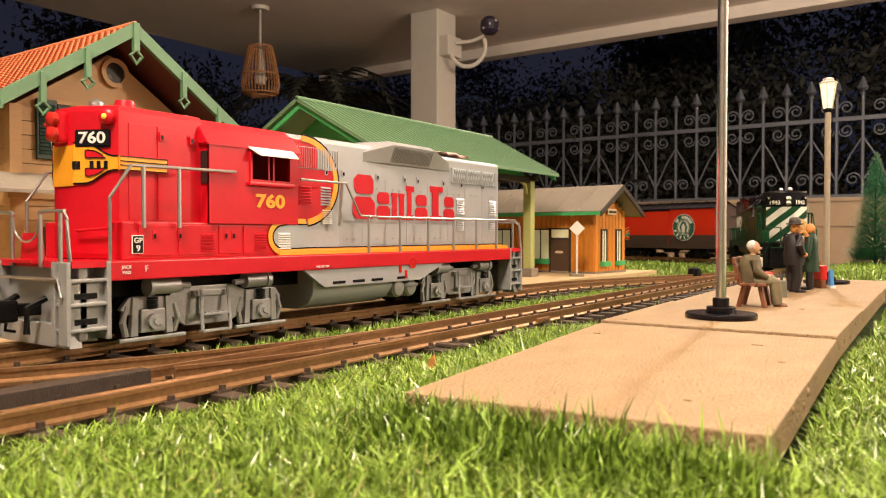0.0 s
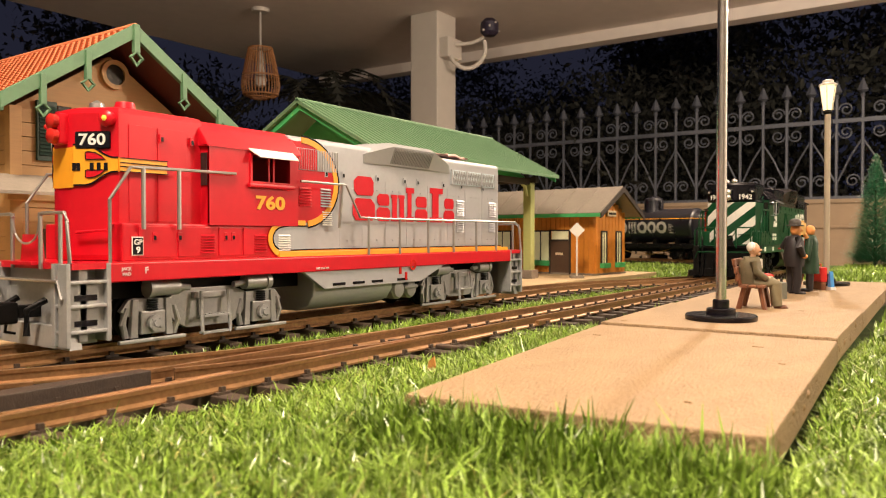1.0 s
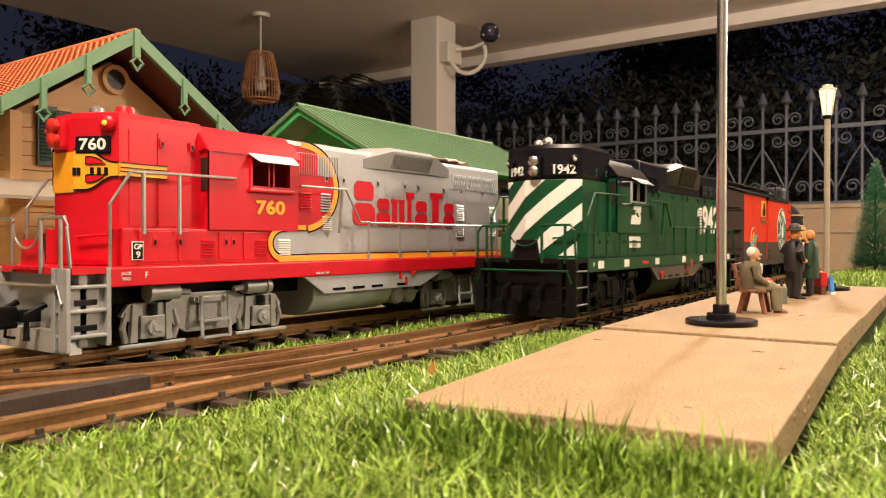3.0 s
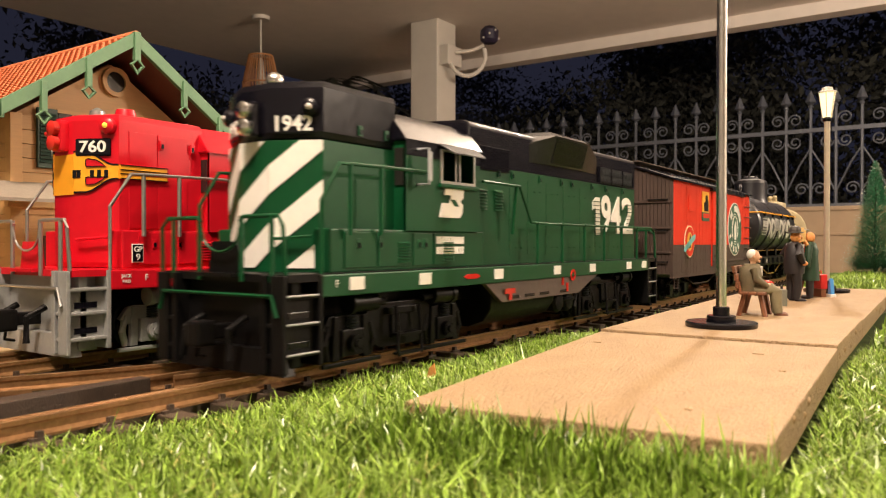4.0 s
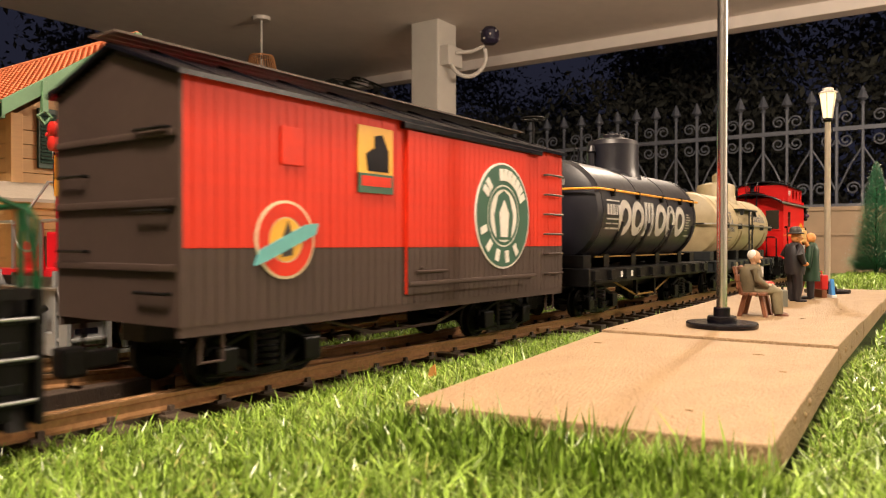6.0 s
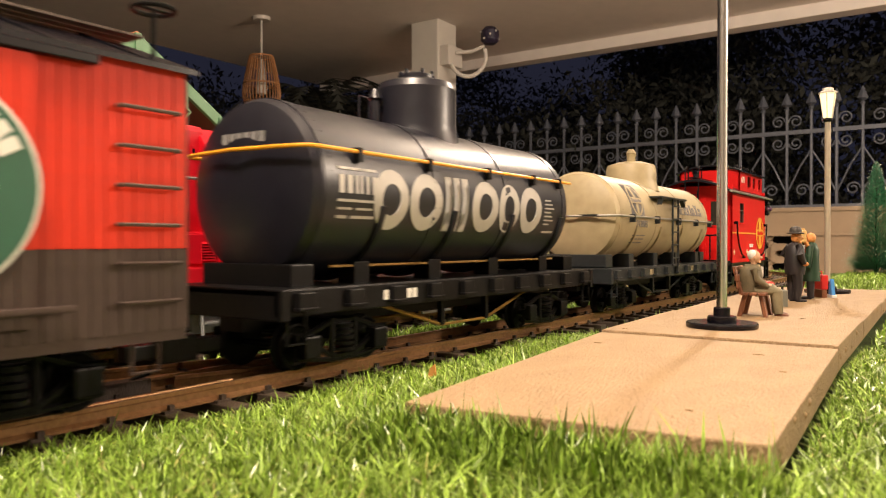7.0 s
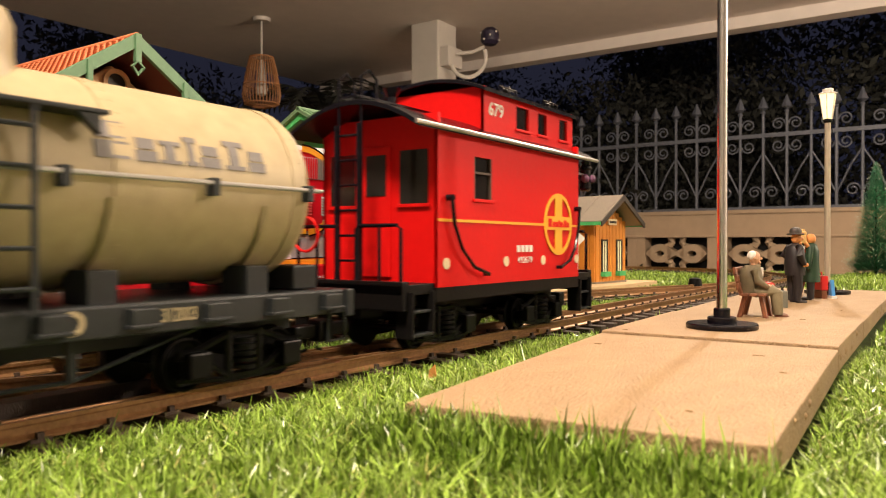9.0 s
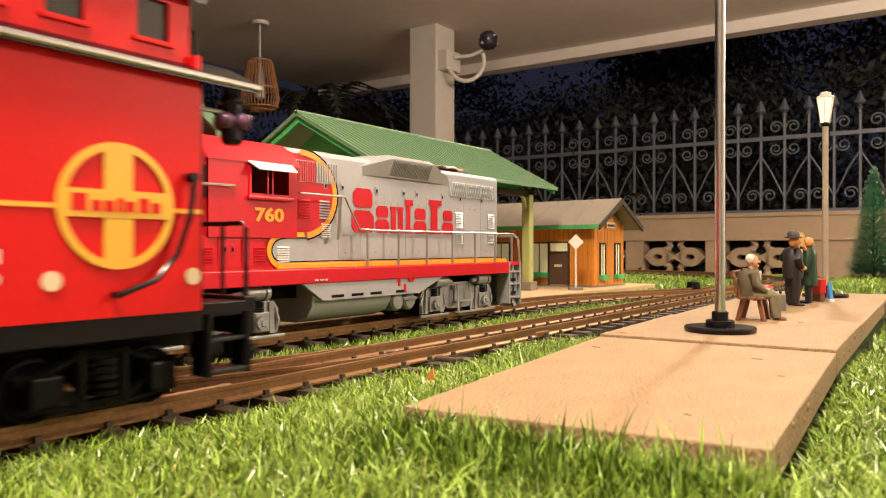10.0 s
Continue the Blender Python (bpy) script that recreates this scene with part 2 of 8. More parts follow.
def words(text, height, material, thick=0.0004, wide=1.0, heavy=0.0):
    """Mesh of the built-in font: in the x-z plane, facing -y, centred on its origin, of that capital height."""
    cu = bpy.data.curves.new("writing", "FONT")
    cu.body, cu.size, cu.align_x, cu.align_y, cu.resolution_u = text, height / 0.7, "CENTER", "CENTER", 3
    cu.extrude, cu.offset = thick, heavy * height
    ob = bpy.data.objects.new("writing", cu)
    scene.collection.objects.link(ob)
    bpy.context.view_layer.update()
    me = bpy.data.meshes.new_from_object(ob.evaluated_get(bpy.context.evaluated_depsgraph_get()))
    bpy.data.objects.remove(ob)
    me.transform(Matrix(((wide, 0, 0, 0), (0, 0, -1, 0), (0, 1, 0, 0), (0, 0, 0, 1))))
    me.materials.clear()
    me.materials.append(material)
    return me


def put(name, me, parent, m, label=""):
    ob = new(name, me)
    ob.parent = parent
    ob.matrix_basis = m
    if label:
        tagged(ob, label)
    return ob


def ring(x, y, z, ro, ri, t=0.0006, n=28, sx=1.0):
    """A flat annulus facing -y."""
    s = Shape()
    f = [[s.bm.verts.new((x + sx * r * math.cos(6.28318 * j / n), y - h, z + r * math.sin(6.28318 * j / n))) for j in range(n)]
         for r, h in ((ro, 0), (ro, t), (ri, t), (ri, 0))]
    for a, b in zip(f, f[1:]):
        for j in range(n):
            s.bm.faces.new((a[j], b[j], b[(j + 1) % n], a[(j + 1) % n]))
    bmesh.ops.recalc_face_normals(s.bm, faces=s.bm.faces)
    return s


def ribbon(pts, y, w, t=0.0006):
    """A flat band of width w along (x, z) points, facing -y."""
    s = Shape()
    k = len(pts)
    rows = []
    for i, (x, z) in enumerate(pts):
        dx, dz = pts[min(i + 1, k - 1)][0] - pts[max(i - 1, 0)][0], pts[min(i + 1, k - 1)][1] - pts[max(i - 1, 0)][1]
        q = math.hypot(dx, dz)
        nx, nz = -dz / q * w / 2, dx / q * w / 2
        rows.append([s.bm.verts.new(c) for c in ((x - nx, y, z - nz), (x - nx, y - t, z - nz), (x + nx, y - t, z + nz), (x + nx, y, z + nz))])
    for a, b in zip(rows, rows[1:]):
        for j in range(4):
            s.bm.faces.new((a[j], a[(j + 1) % 4], b[(j + 1) % 4], b[j]))
    s.bm.faces.new(rows[0])
    s.bm.faces.new(list(reversed(rows[-1])))
    bmesh.ops.recalc_face_normals(s.bm, faces=s.bm.faces)
    return s


def other_side(body, length, names):
    """Repeat the named marks of one side on the other, turned half round the middle."""
    half = Matrix.Translation((length, 0, 0)) @ Matrix.Rotation(math.pi, 4, "Z")
    for c in [c for c in body.children if c.name.split(".")[0] in names]:
        put(c.name.split(".")[0], c.data, body, half @ c.matrix_basis)


def disc(x, y, z, r, t=0.0006, n=28, sx=1.0):
    return Shape().prism([(x + sx * r * math.cos(6.28318 * j / n), z + r * math.sin(6.28318 * j / n)) for j in range(n)], "y", y, y - t)


# ---------------------------------------------------------------- the place at full size: garden, porch, table
YA, YB, RAIL = 0.3435, 0.503, 0.018      # track lines and the rails' top
X0, RAD = 1.775, 0.64                     # where the far curve begins, its radius

solid("ground", Shape().box(-400, 400, -400, 400, -1.2, -0.95), M["garden"], "dark garden soil and lawn at night", "ground", kind="structure")
solid("floor", Shape().box(-3.0, 4.75, -3.0, 4.4, -0.95, -0.90), M["floor"], "tiled porch floor", "floor", kind="structure")
solid("ceiling", Shape().box(-3.0, 4.66, -3.0, 4.52, 1.44, 1.6).box(4.66, 4.78, -3.0, 4.52, 1.37, 1.6), M["ceil"], "plastered porch ceiling with an edge lip", "ceiling", kind="structure")
solid("wall_house", Shape().box(-3.15, -3.0, -3.15, 4.4, -0.95, 1.6), M["plaster"], "plain plastered house wall", "wall", kind="structure")
solid("wall_side", Shape().box(-3.0, 4.6, -3.15, -3.0, -0.95, 1.6), M["plaster"], "plain plastered side wall", "wall", kind="structure")
solid("column", Shape().box(3.68, 3.88, 2.60, 2.80, -0.90, 1.4396, 0.008), M["plaster"], "square white plastered porch column", "column", kind="structure")

table = thing("layout_table", pose(0, 0, 0), "long table covered with artificial turf for a garden railway", "table")
part("tabletop", Shape().box(-1.2, 2.62, -1.1, 2.0, -0.05, -0.001, 0.004), M["turf"], table)
for lx in (-1.1, 0.7, 2.5):
    for ly in (-1.0, 1.9):
        part("leg", Shape().box(lx - 0.04, lx + 0.04, ly - 0.04, ly + 0.04, -0.90, -0.05), M["timber"], table)

# conduit, junction box and camera on the column
jb = thing("junction_box", pose(3.70, 2.535, 1.22), "cream junction box with a loop of conduit on the column", "junction box")
part("box", Shape().box(0.0, 0.15, 0.0, 0.065, -0.06, 0.06, 0.006), M["conduit"], jb)
loop = [(0.07, -0.005, 0.02), (0.11, -0.10, 0.025), (0.13, -0.17, 0.05)]
loop2 = [(0.08 + 0.05 * math.cos(a), -0.085 + 0.095 * math.cos(a) * -1, -0.01 + 0.12 * math.sin(a)) for a in [radians(x) for x in range(200, 395, 15)]]
part("conduit", Shape().tube(loop, 0.011), M["conduit"], jb)
part("conduit", Shape().tube(loop2, 0.013), M["conduit"], jb)
cc = thing("security_camera", pose(3.86, 2.345, 1.345), "black dome security camera with lens dots under the ceiling", "camera")
part("housing", Shape().lathe([(0.035, -0.06), (0.055, -0.04), (0.055, 0.015), (0.03, 0.04)]), M["dome"], cc)
for i in range(9):
    a = i * 0.7
    part("lens", Shape().ball((0.055 * math.cos(a + 3), 0.055 * math.sin(a + 3), -0.035 + 0.022 * (i % 3)), 0.007, n=8), M["conduit"], cc)

# pendant lamp
pend = thing("pendant_lamp", pose(3.07, 3.456, 1.44), "unlit woven rattan pendant lamp hanging on a cord", "lamp")
part("ceiling_rose", Shape().lathe([(0.05, -0.02), (0.055, 0.0)]), M["conduit"], pend)
part("cord", Shape().cyl((0, 0, -0.24), (0, 0, -0.01), 0.006, 8), M["conduit"], pend)
part("bulb", Shape().lathe([(0.012, -0.25), (0.018, -0.30), (0.022, -0.36), (0.038, -0.42), (0.030, -0.455), (0.005, -0.465)], n=16), M["bulb"], pend, "opal glass bulb")
prof = [(0.070, -0.235), (0.085, -0.30), (0.105, -0.40), (0.112, -0.46), (0.100, -0.51), (0.062, -0.525)]
for i in range(34):
    a = 6.28318 * i / 34
    part("cane", Shape().tube([(r * math.cos(a), r * math.sin(a), h) for r, h in prof], 0.0032, 5), M["rattan"], pend)
for r, h in (prof[0], prof[2], prof[4], prof[5]):
    part("hoop", Shape().tube([(r * math.cos(6.28318 * k / 28), r * math.sin(6.28318 * k / 28), h) for k in range(28)], 0.005, 6, True), M["rattan"], pend)

# garden wall with pierced blocks, and the iron fence on it
FX = 5.0
wall = thing("wall_garden", pose(FX, 0, 0), "tan rendered garden wall with a band of pierced blocks", "wall", kind="structure")
part("wall_base", Shape().box(-0.02, 0.16, -4.5, 6.5, -0.95, -0.075), M["wallpaint"], wall)
part("wall_top", Shape().box(-0.02, 0.16, -4.5, 6.5, 0.15, 0.285).box(-0.035, 0.175, -4.5, 6.5, 0.285, 0.31, 0.004), M["wallpaint"], wall)
part("ledge", Shape().box(-0.035, 0.0, -4.5, 6.5, 0.137, 0.152, 0.003), M["wallpaint"], wall)
# added dark sheet that paints the darkness behind the pierced openings
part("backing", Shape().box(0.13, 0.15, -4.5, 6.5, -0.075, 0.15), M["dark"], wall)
part("block", Shape().box(-0.02, 0.13, -4.5, 0.781, -0.0745, 0.1365), M["wallpaint"], wall)


def pierced():
    """One pierced block: two eyes with curled arms either side of an hourglass."""
    s = Shape()
    w, h = 0.207, 0.1055
    for sy in (-1, 1):
        cy = sy * 0.107
        n = 24
        rows = []
        for ry, rz, x in ((0.078, 0.062, 0.11), (0.078, 0.062, 0.0), (0.030, 0.019, 0.0), (0.026, 0.016, 0.11)):
            rows.append([s.bm.verts.new((x, cy + ry * math.cos(6.28318 * k / n), rz * math.sin(6.28318 * k / n))) for k in range(n)])
        for a, b in zip(rows, rows[1:]):
            for k in range(n):
                s.bm.faces.new((a[k], b[k], b[(k + 1) % n], a[(k + 1) % n]))
        for sz in (-1, 1):
            s.tube([(0.035, sy * 0.052, sz * 0.050), (0.035, sy * 0.034, sz * 0.072), (0.035, sy * 0.040, sz * 0.106)], [0.024, 0.022, 0.026], 8)
            s.ball((0.03, sy * 0.066, sz * 0.052), 0.020, (1, 1, 0.8), 8)
        s.prism([(sy * 0.205, 0.0), (sy * 0.170, 0.034), (sy * 0.170, -0.034)], "x", 0.0, 0.11)
        s.prism([(0, 0.012), (sy * 0.055, 0.040), (sy * 0.055, -0.040), (0, -0.012)], "x", 0.0, 0.11)
        s.box(0.0, 0.12, *sorted((sy * w, sy * (w + 0.0615))), -h, h)
    bmesh.ops.recalc_face_normals(s.bm, faces=s.bm.faces)
    return s.data("block", M["wallpaint"])


pb = pierced()
for i in range(9):
    put("block", pb, wall, pose(-0.018, 1.049 + 0.538 * i, 0.031))

fence = thing("iron_fence", pose(FX + 0.06, 0, 0.31), "gray wrought-iron fence with spear tips and scrolls on the garden wall", "fence")
bar = Shape().tube([(0, 0, 0), (0, 0, 0.60)], 0.010, 6).lathe([(0.010, 0.60), (0.016, 0.612), (0.010, 0.624), (0.034, 0.640), (0.004, 0.712)], n=6)
bar = bar.data("spear_bar", M["iron"])
sp = []
for k in range(22):
    a = 0.42 * k
    r = 0.040 * (1 - k / 30)
    sp.append((0, 0.038 - r * math.cos(a), r * math.sin(a)))
scroll = Shape().tube(sp, 0.0055, 5).data("scroll", M["iron"])
diag = Shape().tube([(0, 0, 0.36), (0, 0.06, 0.26), (0, 0.138, 0.09)], 0.006, 5).data("brace", M["iron"])
part("rail", Shape().box(-0.012, 0.012, -4.4, 6.4, 0.455, 0.48), M["iron"], fence)
part("rail", Shape().box(-0.012, 0.012, -4.4, 6.4, 0.0, 0.02), M["iron"], fence)
for i in range(58):
    y = 2.023 + 0.138 * (i - 30)
    put("spear_bar", bar, fence, pose(0, y, 0))
    if i % 2 == 0:
        for s in (-1, 1):
            put("scroll", scroll, fence, Matrix.Translation((0, y + 0.012 * s, 0.535)) @ Matrix.Diagonal((1, s, 1, 1)))
            put("scroll", scroll, fence, Matrix.Translation((0, y + 0.012 * s, 0.40)) @ Matrix.Diagonal((1, s, -1, 1)))
            put("brace", diag, fence, Matrix.Translation((0, y + 0.138, 0)) @ Matrix.Diagonal((1, s, 1, 1)))
    else:
        for s in (-1, 1):
            put("scroll", scroll, fence, Matrix.Translation((0, y + 0.012 * s, 0.11)) @ Matrix.Diagonal((1, s, 1, 1)))


# dark trees behind the fence
def garden_tree(x, y, height, spread, seed, n=13000):
    rng = np.random.default_rng(seed)
    t = thing("garden_tree", pose(x, y, -0.95), "dark leafy garden tree at night behind the fence", "tree", "trees behind the fence")
    s = Shape().tube([(0, 0, 0), (0.05, 0.02, height * 0.3), (0, 0.08, height * 0.6)], [0.09, 0.06, 0.03], 8)
    for k in range(7):
        a = k * 2.4
        z = height * (0.3 + 0.07 * k)
        s.tube([(0, 0.04, z), (spread * 0.4 * math.cos(a), spread * 0.4 * math.sin(a), z + 0.25), (spread * 0.8 * math.cos(a), spread * 0.8 * math.sin(a), z + 0.4)], [0.03, 0.02, 0.008], 6)
    part("trunk", s, M["bark"], t)
    cl = rng.normal(0, 1, (26, 3)) * (spread * 0.5, spread * 0.5, height * 0.19) + (0, 0, height * 0.68)
    c = cl[rng.integers(0, 26, n)] + rng.normal(0, 0.2, (n, 3))
    d = rng.normal(0, 1, (n, 3))
    d /= np.linalg.norm(d, axis=1)[:, None]
    e = np.cross(d, rng.normal(0, 1, (n, 3)))
    e /= np.linalg.norm(e, axis=1)[:, None]
    L = rng.uniform(0.018, 0.050, (n, 1))
    v = np.stack([c - d * L, c + e * L * 0.4, c + d * L, c - e * L * 0.4], 1).reshape(-1, 3)
    me = bpy.data.meshes.new("crown")
    me.from_pydata(v.tolist(), [], np.arange(4 * n).reshape(-1, 4).tolist())
    me.materials.append(M["leaf"])
    part("crown", me, None, t)


for i, (x, y, h, w) in enumerate(((7.2, 0.3, 3.2, 1.0), (6.9, 1.6, 3.0, 0.9), (8.0, 2.4, 3.6, 1.0), (6.7, 3.0, 2.0, 0.8), (7.4, 4.3, 2.3, 1.0),
                                  (8.2, 6.6, 3.4, 1.3), (6.5, 6.3, 2.2, 1.0), (5.4, 7.2, 2.4, 1.1), (4.2, 7.0, 2.6, 1.1), (9.5, -0.8, 3.8, 1.3), (2.9, 7.4, 2.6, 1.1), (6.4, 2.2, 2.1, 0.9), (9.0, 4.6, 3.2, 1.4), (6.6, -0.4, 2.6, 0.9), (10.0, 8.0, 4.2, 1.8))):
    garden_tree(x, y, h, w, 40 + i)


def palm(x, y, height, reach, seed):
    """Added palm: slim stem and arching fronds of paired leaflets."""
    rng = np.random.default_rng(seed)
    t = thing("palm", pose(x, y, -0.95), "added dark feathery palm standing in for frond-shaped shade on the porch ceiling", "palm")
    part("stem", Shape().tube([(0, 0, 0), (0.03, 0.0, height * 0.5), (0.0, 0.02, height)], [0.05, 0.038, 0.03], 8), M["bark"], t)
    for k in range(17):
        a = 2.4 * k + rng.uniform(-0.2, 0.2)
        out, lift = reach * rng.uniform(0.75, 1.0), rng.uniform(0.12, 0.40)
        d, w = np.array((math.cos(a), math.sin(a), 0.0)), np.array((-math.sin(a), math.cos(a), 0.0))
        spine = [np.array((0, 0.02, height)) + d * out * f + np.array((0, 0, lift * 4 * f * (0.85 - f))) for f in np.linspace(0, 1, 19)]
        vs, fs = [tuple(p) for p in spine], []
        for i in range(2, 19):
            f = i / 18
            ln = 0.20 * math.sin(math.pi * min(1, 0.15 + 0.85 * f)) + 0.03
            for sd in (-1, 1):
                tip = spine[i] + sd * w * ln * 0.85 + d * ln * 0.5 - np.array((0, 0, ln * rng.uniform(0.15, 0.5)))
                mid = (spine[i] + tip) / 2
                n = len(vs)
                vs += [tuple(mid + d * 0.012), tuple(tip), tuple(mid - d * 0.010)]
                fs += [(i, n, n + 1, n + 2), (i, n + 2, i - 1)]
        me = bpy.data.meshes.new("frond")
        me.from_pydata(vs, [], fs)
        me.materials.append(M["leaf"])
        part("frond", me, None, t)


# its dark silhouette stands in for frond-shaped shade on the ceiling
palm(4.25, 4.05, 2.02, 0.85, 61)
# added glowing panel on a dark box, for a blue glow without known source
far = thing("far_window", pose(13.0, 5.35, 0.9), "dim blue glowing panel far behind the fence", "window")
part("pane", Shape().box(-0.02, 0.0, -0.5, 0.5, 0.0, 0.13, 0.01), M["bluelight"], far)
part("frame", Shape().box(0.0, 0.4, -0.9, 0.9, -1.85, 0.45), M["dark"], far)


# ---------------------------------------------------------------- tracks
def line_a(a):
    """Point and heading (radians) at arc length a along the running line."""
    if a <= X0:
        return (a, YA, 0.0)
    f = (a - X0) / RAD
    return (X0 + RAD * math.sin(f), YA + RAD * (1 - math.cos(f)), f)


def line_b(a):
    """The siding: straight, then an easy bend to the running line."""
    b0, b1 = 0.95, 1.62
    if a <= b0:
        return (a, YB, 0.0)
    q = min(1.0, (a - b0) / (b1 - b0))
    y = YB + (YA - YB) * (3 * q * q - 2 * q ** 3)
    return (a, y, math.atan((YA - YB) * (6 * q - 6 * q * q) / (b1 - b0)))


def line_c(a):
    """The branch that leaves the running line towards the siding, near the camera."""
    d = max(0.0, 0.47 - a)
    return (a, YA + d * d / (2 * 0.62), -d / 0.62)


PROF = [(-0.0035, 0.0), (0.0035, 0.0), (0.0035, 0.0012), (0.0009, 0.0026), (0.0009, 0.0058), (0.0016, 0.0066), (0.0016, 0.0084),
        (-0.0016, 0.0084), (-0.0016, 0.0066), (-0.0009, 0.0058), (-0.0009, 0.0026), (-0.0035, 0.0012)]


def rail(path, a0, a1, side, parent, steps=None, lift=0.0):
    s = Shape()
    n = steps or max(2, int((a1 - a0) / 0.04))
    rings = []
    for i in range(n + 1):
        x, y, h = path(a0 + (a1 - a0) * i / n)
        px, py = -math.sin(h), math.cos(h)
        rings.append([s.bm.verts.new((x + px * (side + o), y + py * (side + o), RAIL - 0.0084 + z + lift)) for o, z in PROF])
    for p, q in zip(rings, rings[1:]):
        for j in range(12):
            s.bm.faces.new((p[j], q[j], q[(j + 1) % 12], p[(j + 1) % 12]))
    s.bm.faces.new(rings[0])
    s.bm.faces.new(list(reversed(rings[-1])))
    bmesh.ops.recalc_face_normals(s.bm, faces=s.bm.faces)
    return part("rail", s, M["brassrail"], parent)


def tie_mesh(half):
    s = Shape().box(-0.0062, 0.0062, -half, half, 0.0, 0.0088, 0.0007)
    return s.data("tie", M["tie"])


TIE = tie_mesh(0.043)
TIELONG = tie_mesh(0.062)
CLIP = Shape().box(-0.0045, 0.0045, -0.0062, 0.0062, 0.0085, 0.0102).box(-0.0014, 0.0014, -0.0058, -0.0034, 0.010, 0.0128).box(-0.0014, 0.0014, 0.0034, 0.0058, 0.010, 0.0128).data("spike_plate", M["tie"])


def ties(path, a0, a1, step, parent, mesh, shift=0.0, clips=True):
    n = int((a1 - a0) / step)
    for i in range(n + 1):
        x, y, h = path(a0 + step * i)
        m = pose(x, y + shift, 0, 0, 0, math.degrees(h) + random.uniform(-0.7, 0.7))
        t = put("tie", mesh, parent, m)
        if clips:
            for g in (-0.0225, 0.0225):
                put("spike_plate", CLIP, t, pose(0, g - shift, 0))


main = thing("running_track", pose(0, 0, 0), "brown brass model rails on dark plastic ties, curving away", "track")
for sd in (-0.0225, 0.0225):
    rail(line_a, -0.35, 4.05, sd, main)
ties(line_a, -0.33, 0.13, 0.031, main, TIE)
ties(line_a, 0.161, 0.50, 0.031, main, TIELONG, 0.019)
ties(line_a, 0.53, 4.04, 0.031, main, TIE)
for a in (0.62, 1.22):
    part("rail_joiner", Shape().box(a - 0.012, a + 0.012, YA - 0.0265, YA - 0.0185, 0.0098, 0.0145, 0.001), M["brassrail"], main)
side = thing("siding_track", pose(0, 0, 0), "brown model rails of the siding under the red diesel", "track")
for sd in (-0.0225, 0.0225):
    rail(line_b, -0.35, 1.60, sd, side)
ties(line_b, -0.33, 1.50, 0.031, side, TIE)
br = thing("turnout_branch", pose(0, 0, 0), "curved closure rails and frog of a model turnout", "track")
rail(line_c, -0.20, 0.455, 0.0225, br, 24, 0.0003)
rail(line_c, -0.20, 0.20, -0.0225, br, 14, 0.0003)
rail(line_c, 0.262, 0.455, -0.0225, br, 10, 0.0003)
part("frog", Shape().prism([(0.135, 0.376), (0.135, 0.360), (0.243, 0.3615), (0.243, 0.3705)], "z", 0.009, 0.0183, 0.0006), M["tie"], br, "dark brown plastic frog casting")
part("guard_rail", Shape().box(0.15, 0.27, 0.3265, 0.3295, 0.009, 0.0178, 0.0008), M["brassrail"], br)
part("tie_bar", Shape().box(0.448, 0.456, YA - 0.045, YA + 0.045, 0.009, 0.0115, 0.0008), M["tie"], br)
ties(line_c, -0.19, 0.13, 0.031, br, TIE)
sm = thing("point_motor", pose(1.37, 0.418, 0.0, 0, 0, -12), "black plastic point motor beside the far turnout", "switch machine")
part("case", Shape().box(-0.05, 0.05, -0.011, 0.011, 0.0, 0.013, 0.002), M["matblack"], sm)
part("drum", Shape().lathe([(0.012, 0.0), (0.013, 0.012), (0.011, 0.024), (0.004, 0.026)], (0.035, 0, 0.004), n=16), M["matblack"], sm)

# ---------------------------------------------------------------- platform boards
pf = thing("platform", pose(0, 0, 0), "tan embossed board platform laid in sections on the turf", "platform", kind="structure")
xs = [0.240, 0.497, 0.680, 0.905, 1.16]


def near_y(x):
    return 0.0485 + 0.052 * (min(x, 0.512) - 0.244) + 0.026 * max(0, x - 0.512)


def far_y(x):
    return 0.181 + 0.029 * min(1, (x - 0.24) / 0.25) + 0.04 * max(0, (x - 0.49)) ** 0.9


for i in range(4):
    a, b = xs[i] + (0.0009 if i else 0), xs[i + 1] - 0.0009
    n = 8
    edge = [(a + (b - a) * k / n, near_y(a + (b - a) * k / n)) for k in range(n + 1)] + [(b - (b - a) * k / n, far_y(b - (b - a) * k / n)) for k in range(n + 1)]
    if i == 0:
        edge[0] = (0.247, 0.0485)
        edge[-1] = (0.233, 0.1805)
    dz = (-0.0010, 0.0007, -0.0002, -0.0010)[i]
    part("board", Shape().prism(edge, "z", 0.0150, 0.030 + dz, 0.0009), M["board"], pf)
rng = random.Random(5)
part("underlay", Shape().box(0.26, 1.15, 0.075, 0.178, 0.0125, 0.0262), M["crack"], pf)
# raised grain bars pressed into the boards
for i in range(12):
    x = rng.uniform(0.27, 1.1)
    y = rng.uniform(near_y(x) + 0.008, far_y(x) - 0.008)
    z = 0.0301 - (0.0010 if x < 0.497 else -0.0007 if x < 0.68 else 0.0002 if x < 0.905 else 0.0010)
    L = rng.uniform(0.001, 0.0032)
    w = rng.uniform(0.00015, 0.0003)
    part("fleck", Shape().prism([(x - w, y - L), (x + w, y - L * 0.8), (x + w * 1.5, y + L), (x - w, y + L * 0.9)], "z", z - 0.0005, z + 0.0003), M["boardedge"], pf)
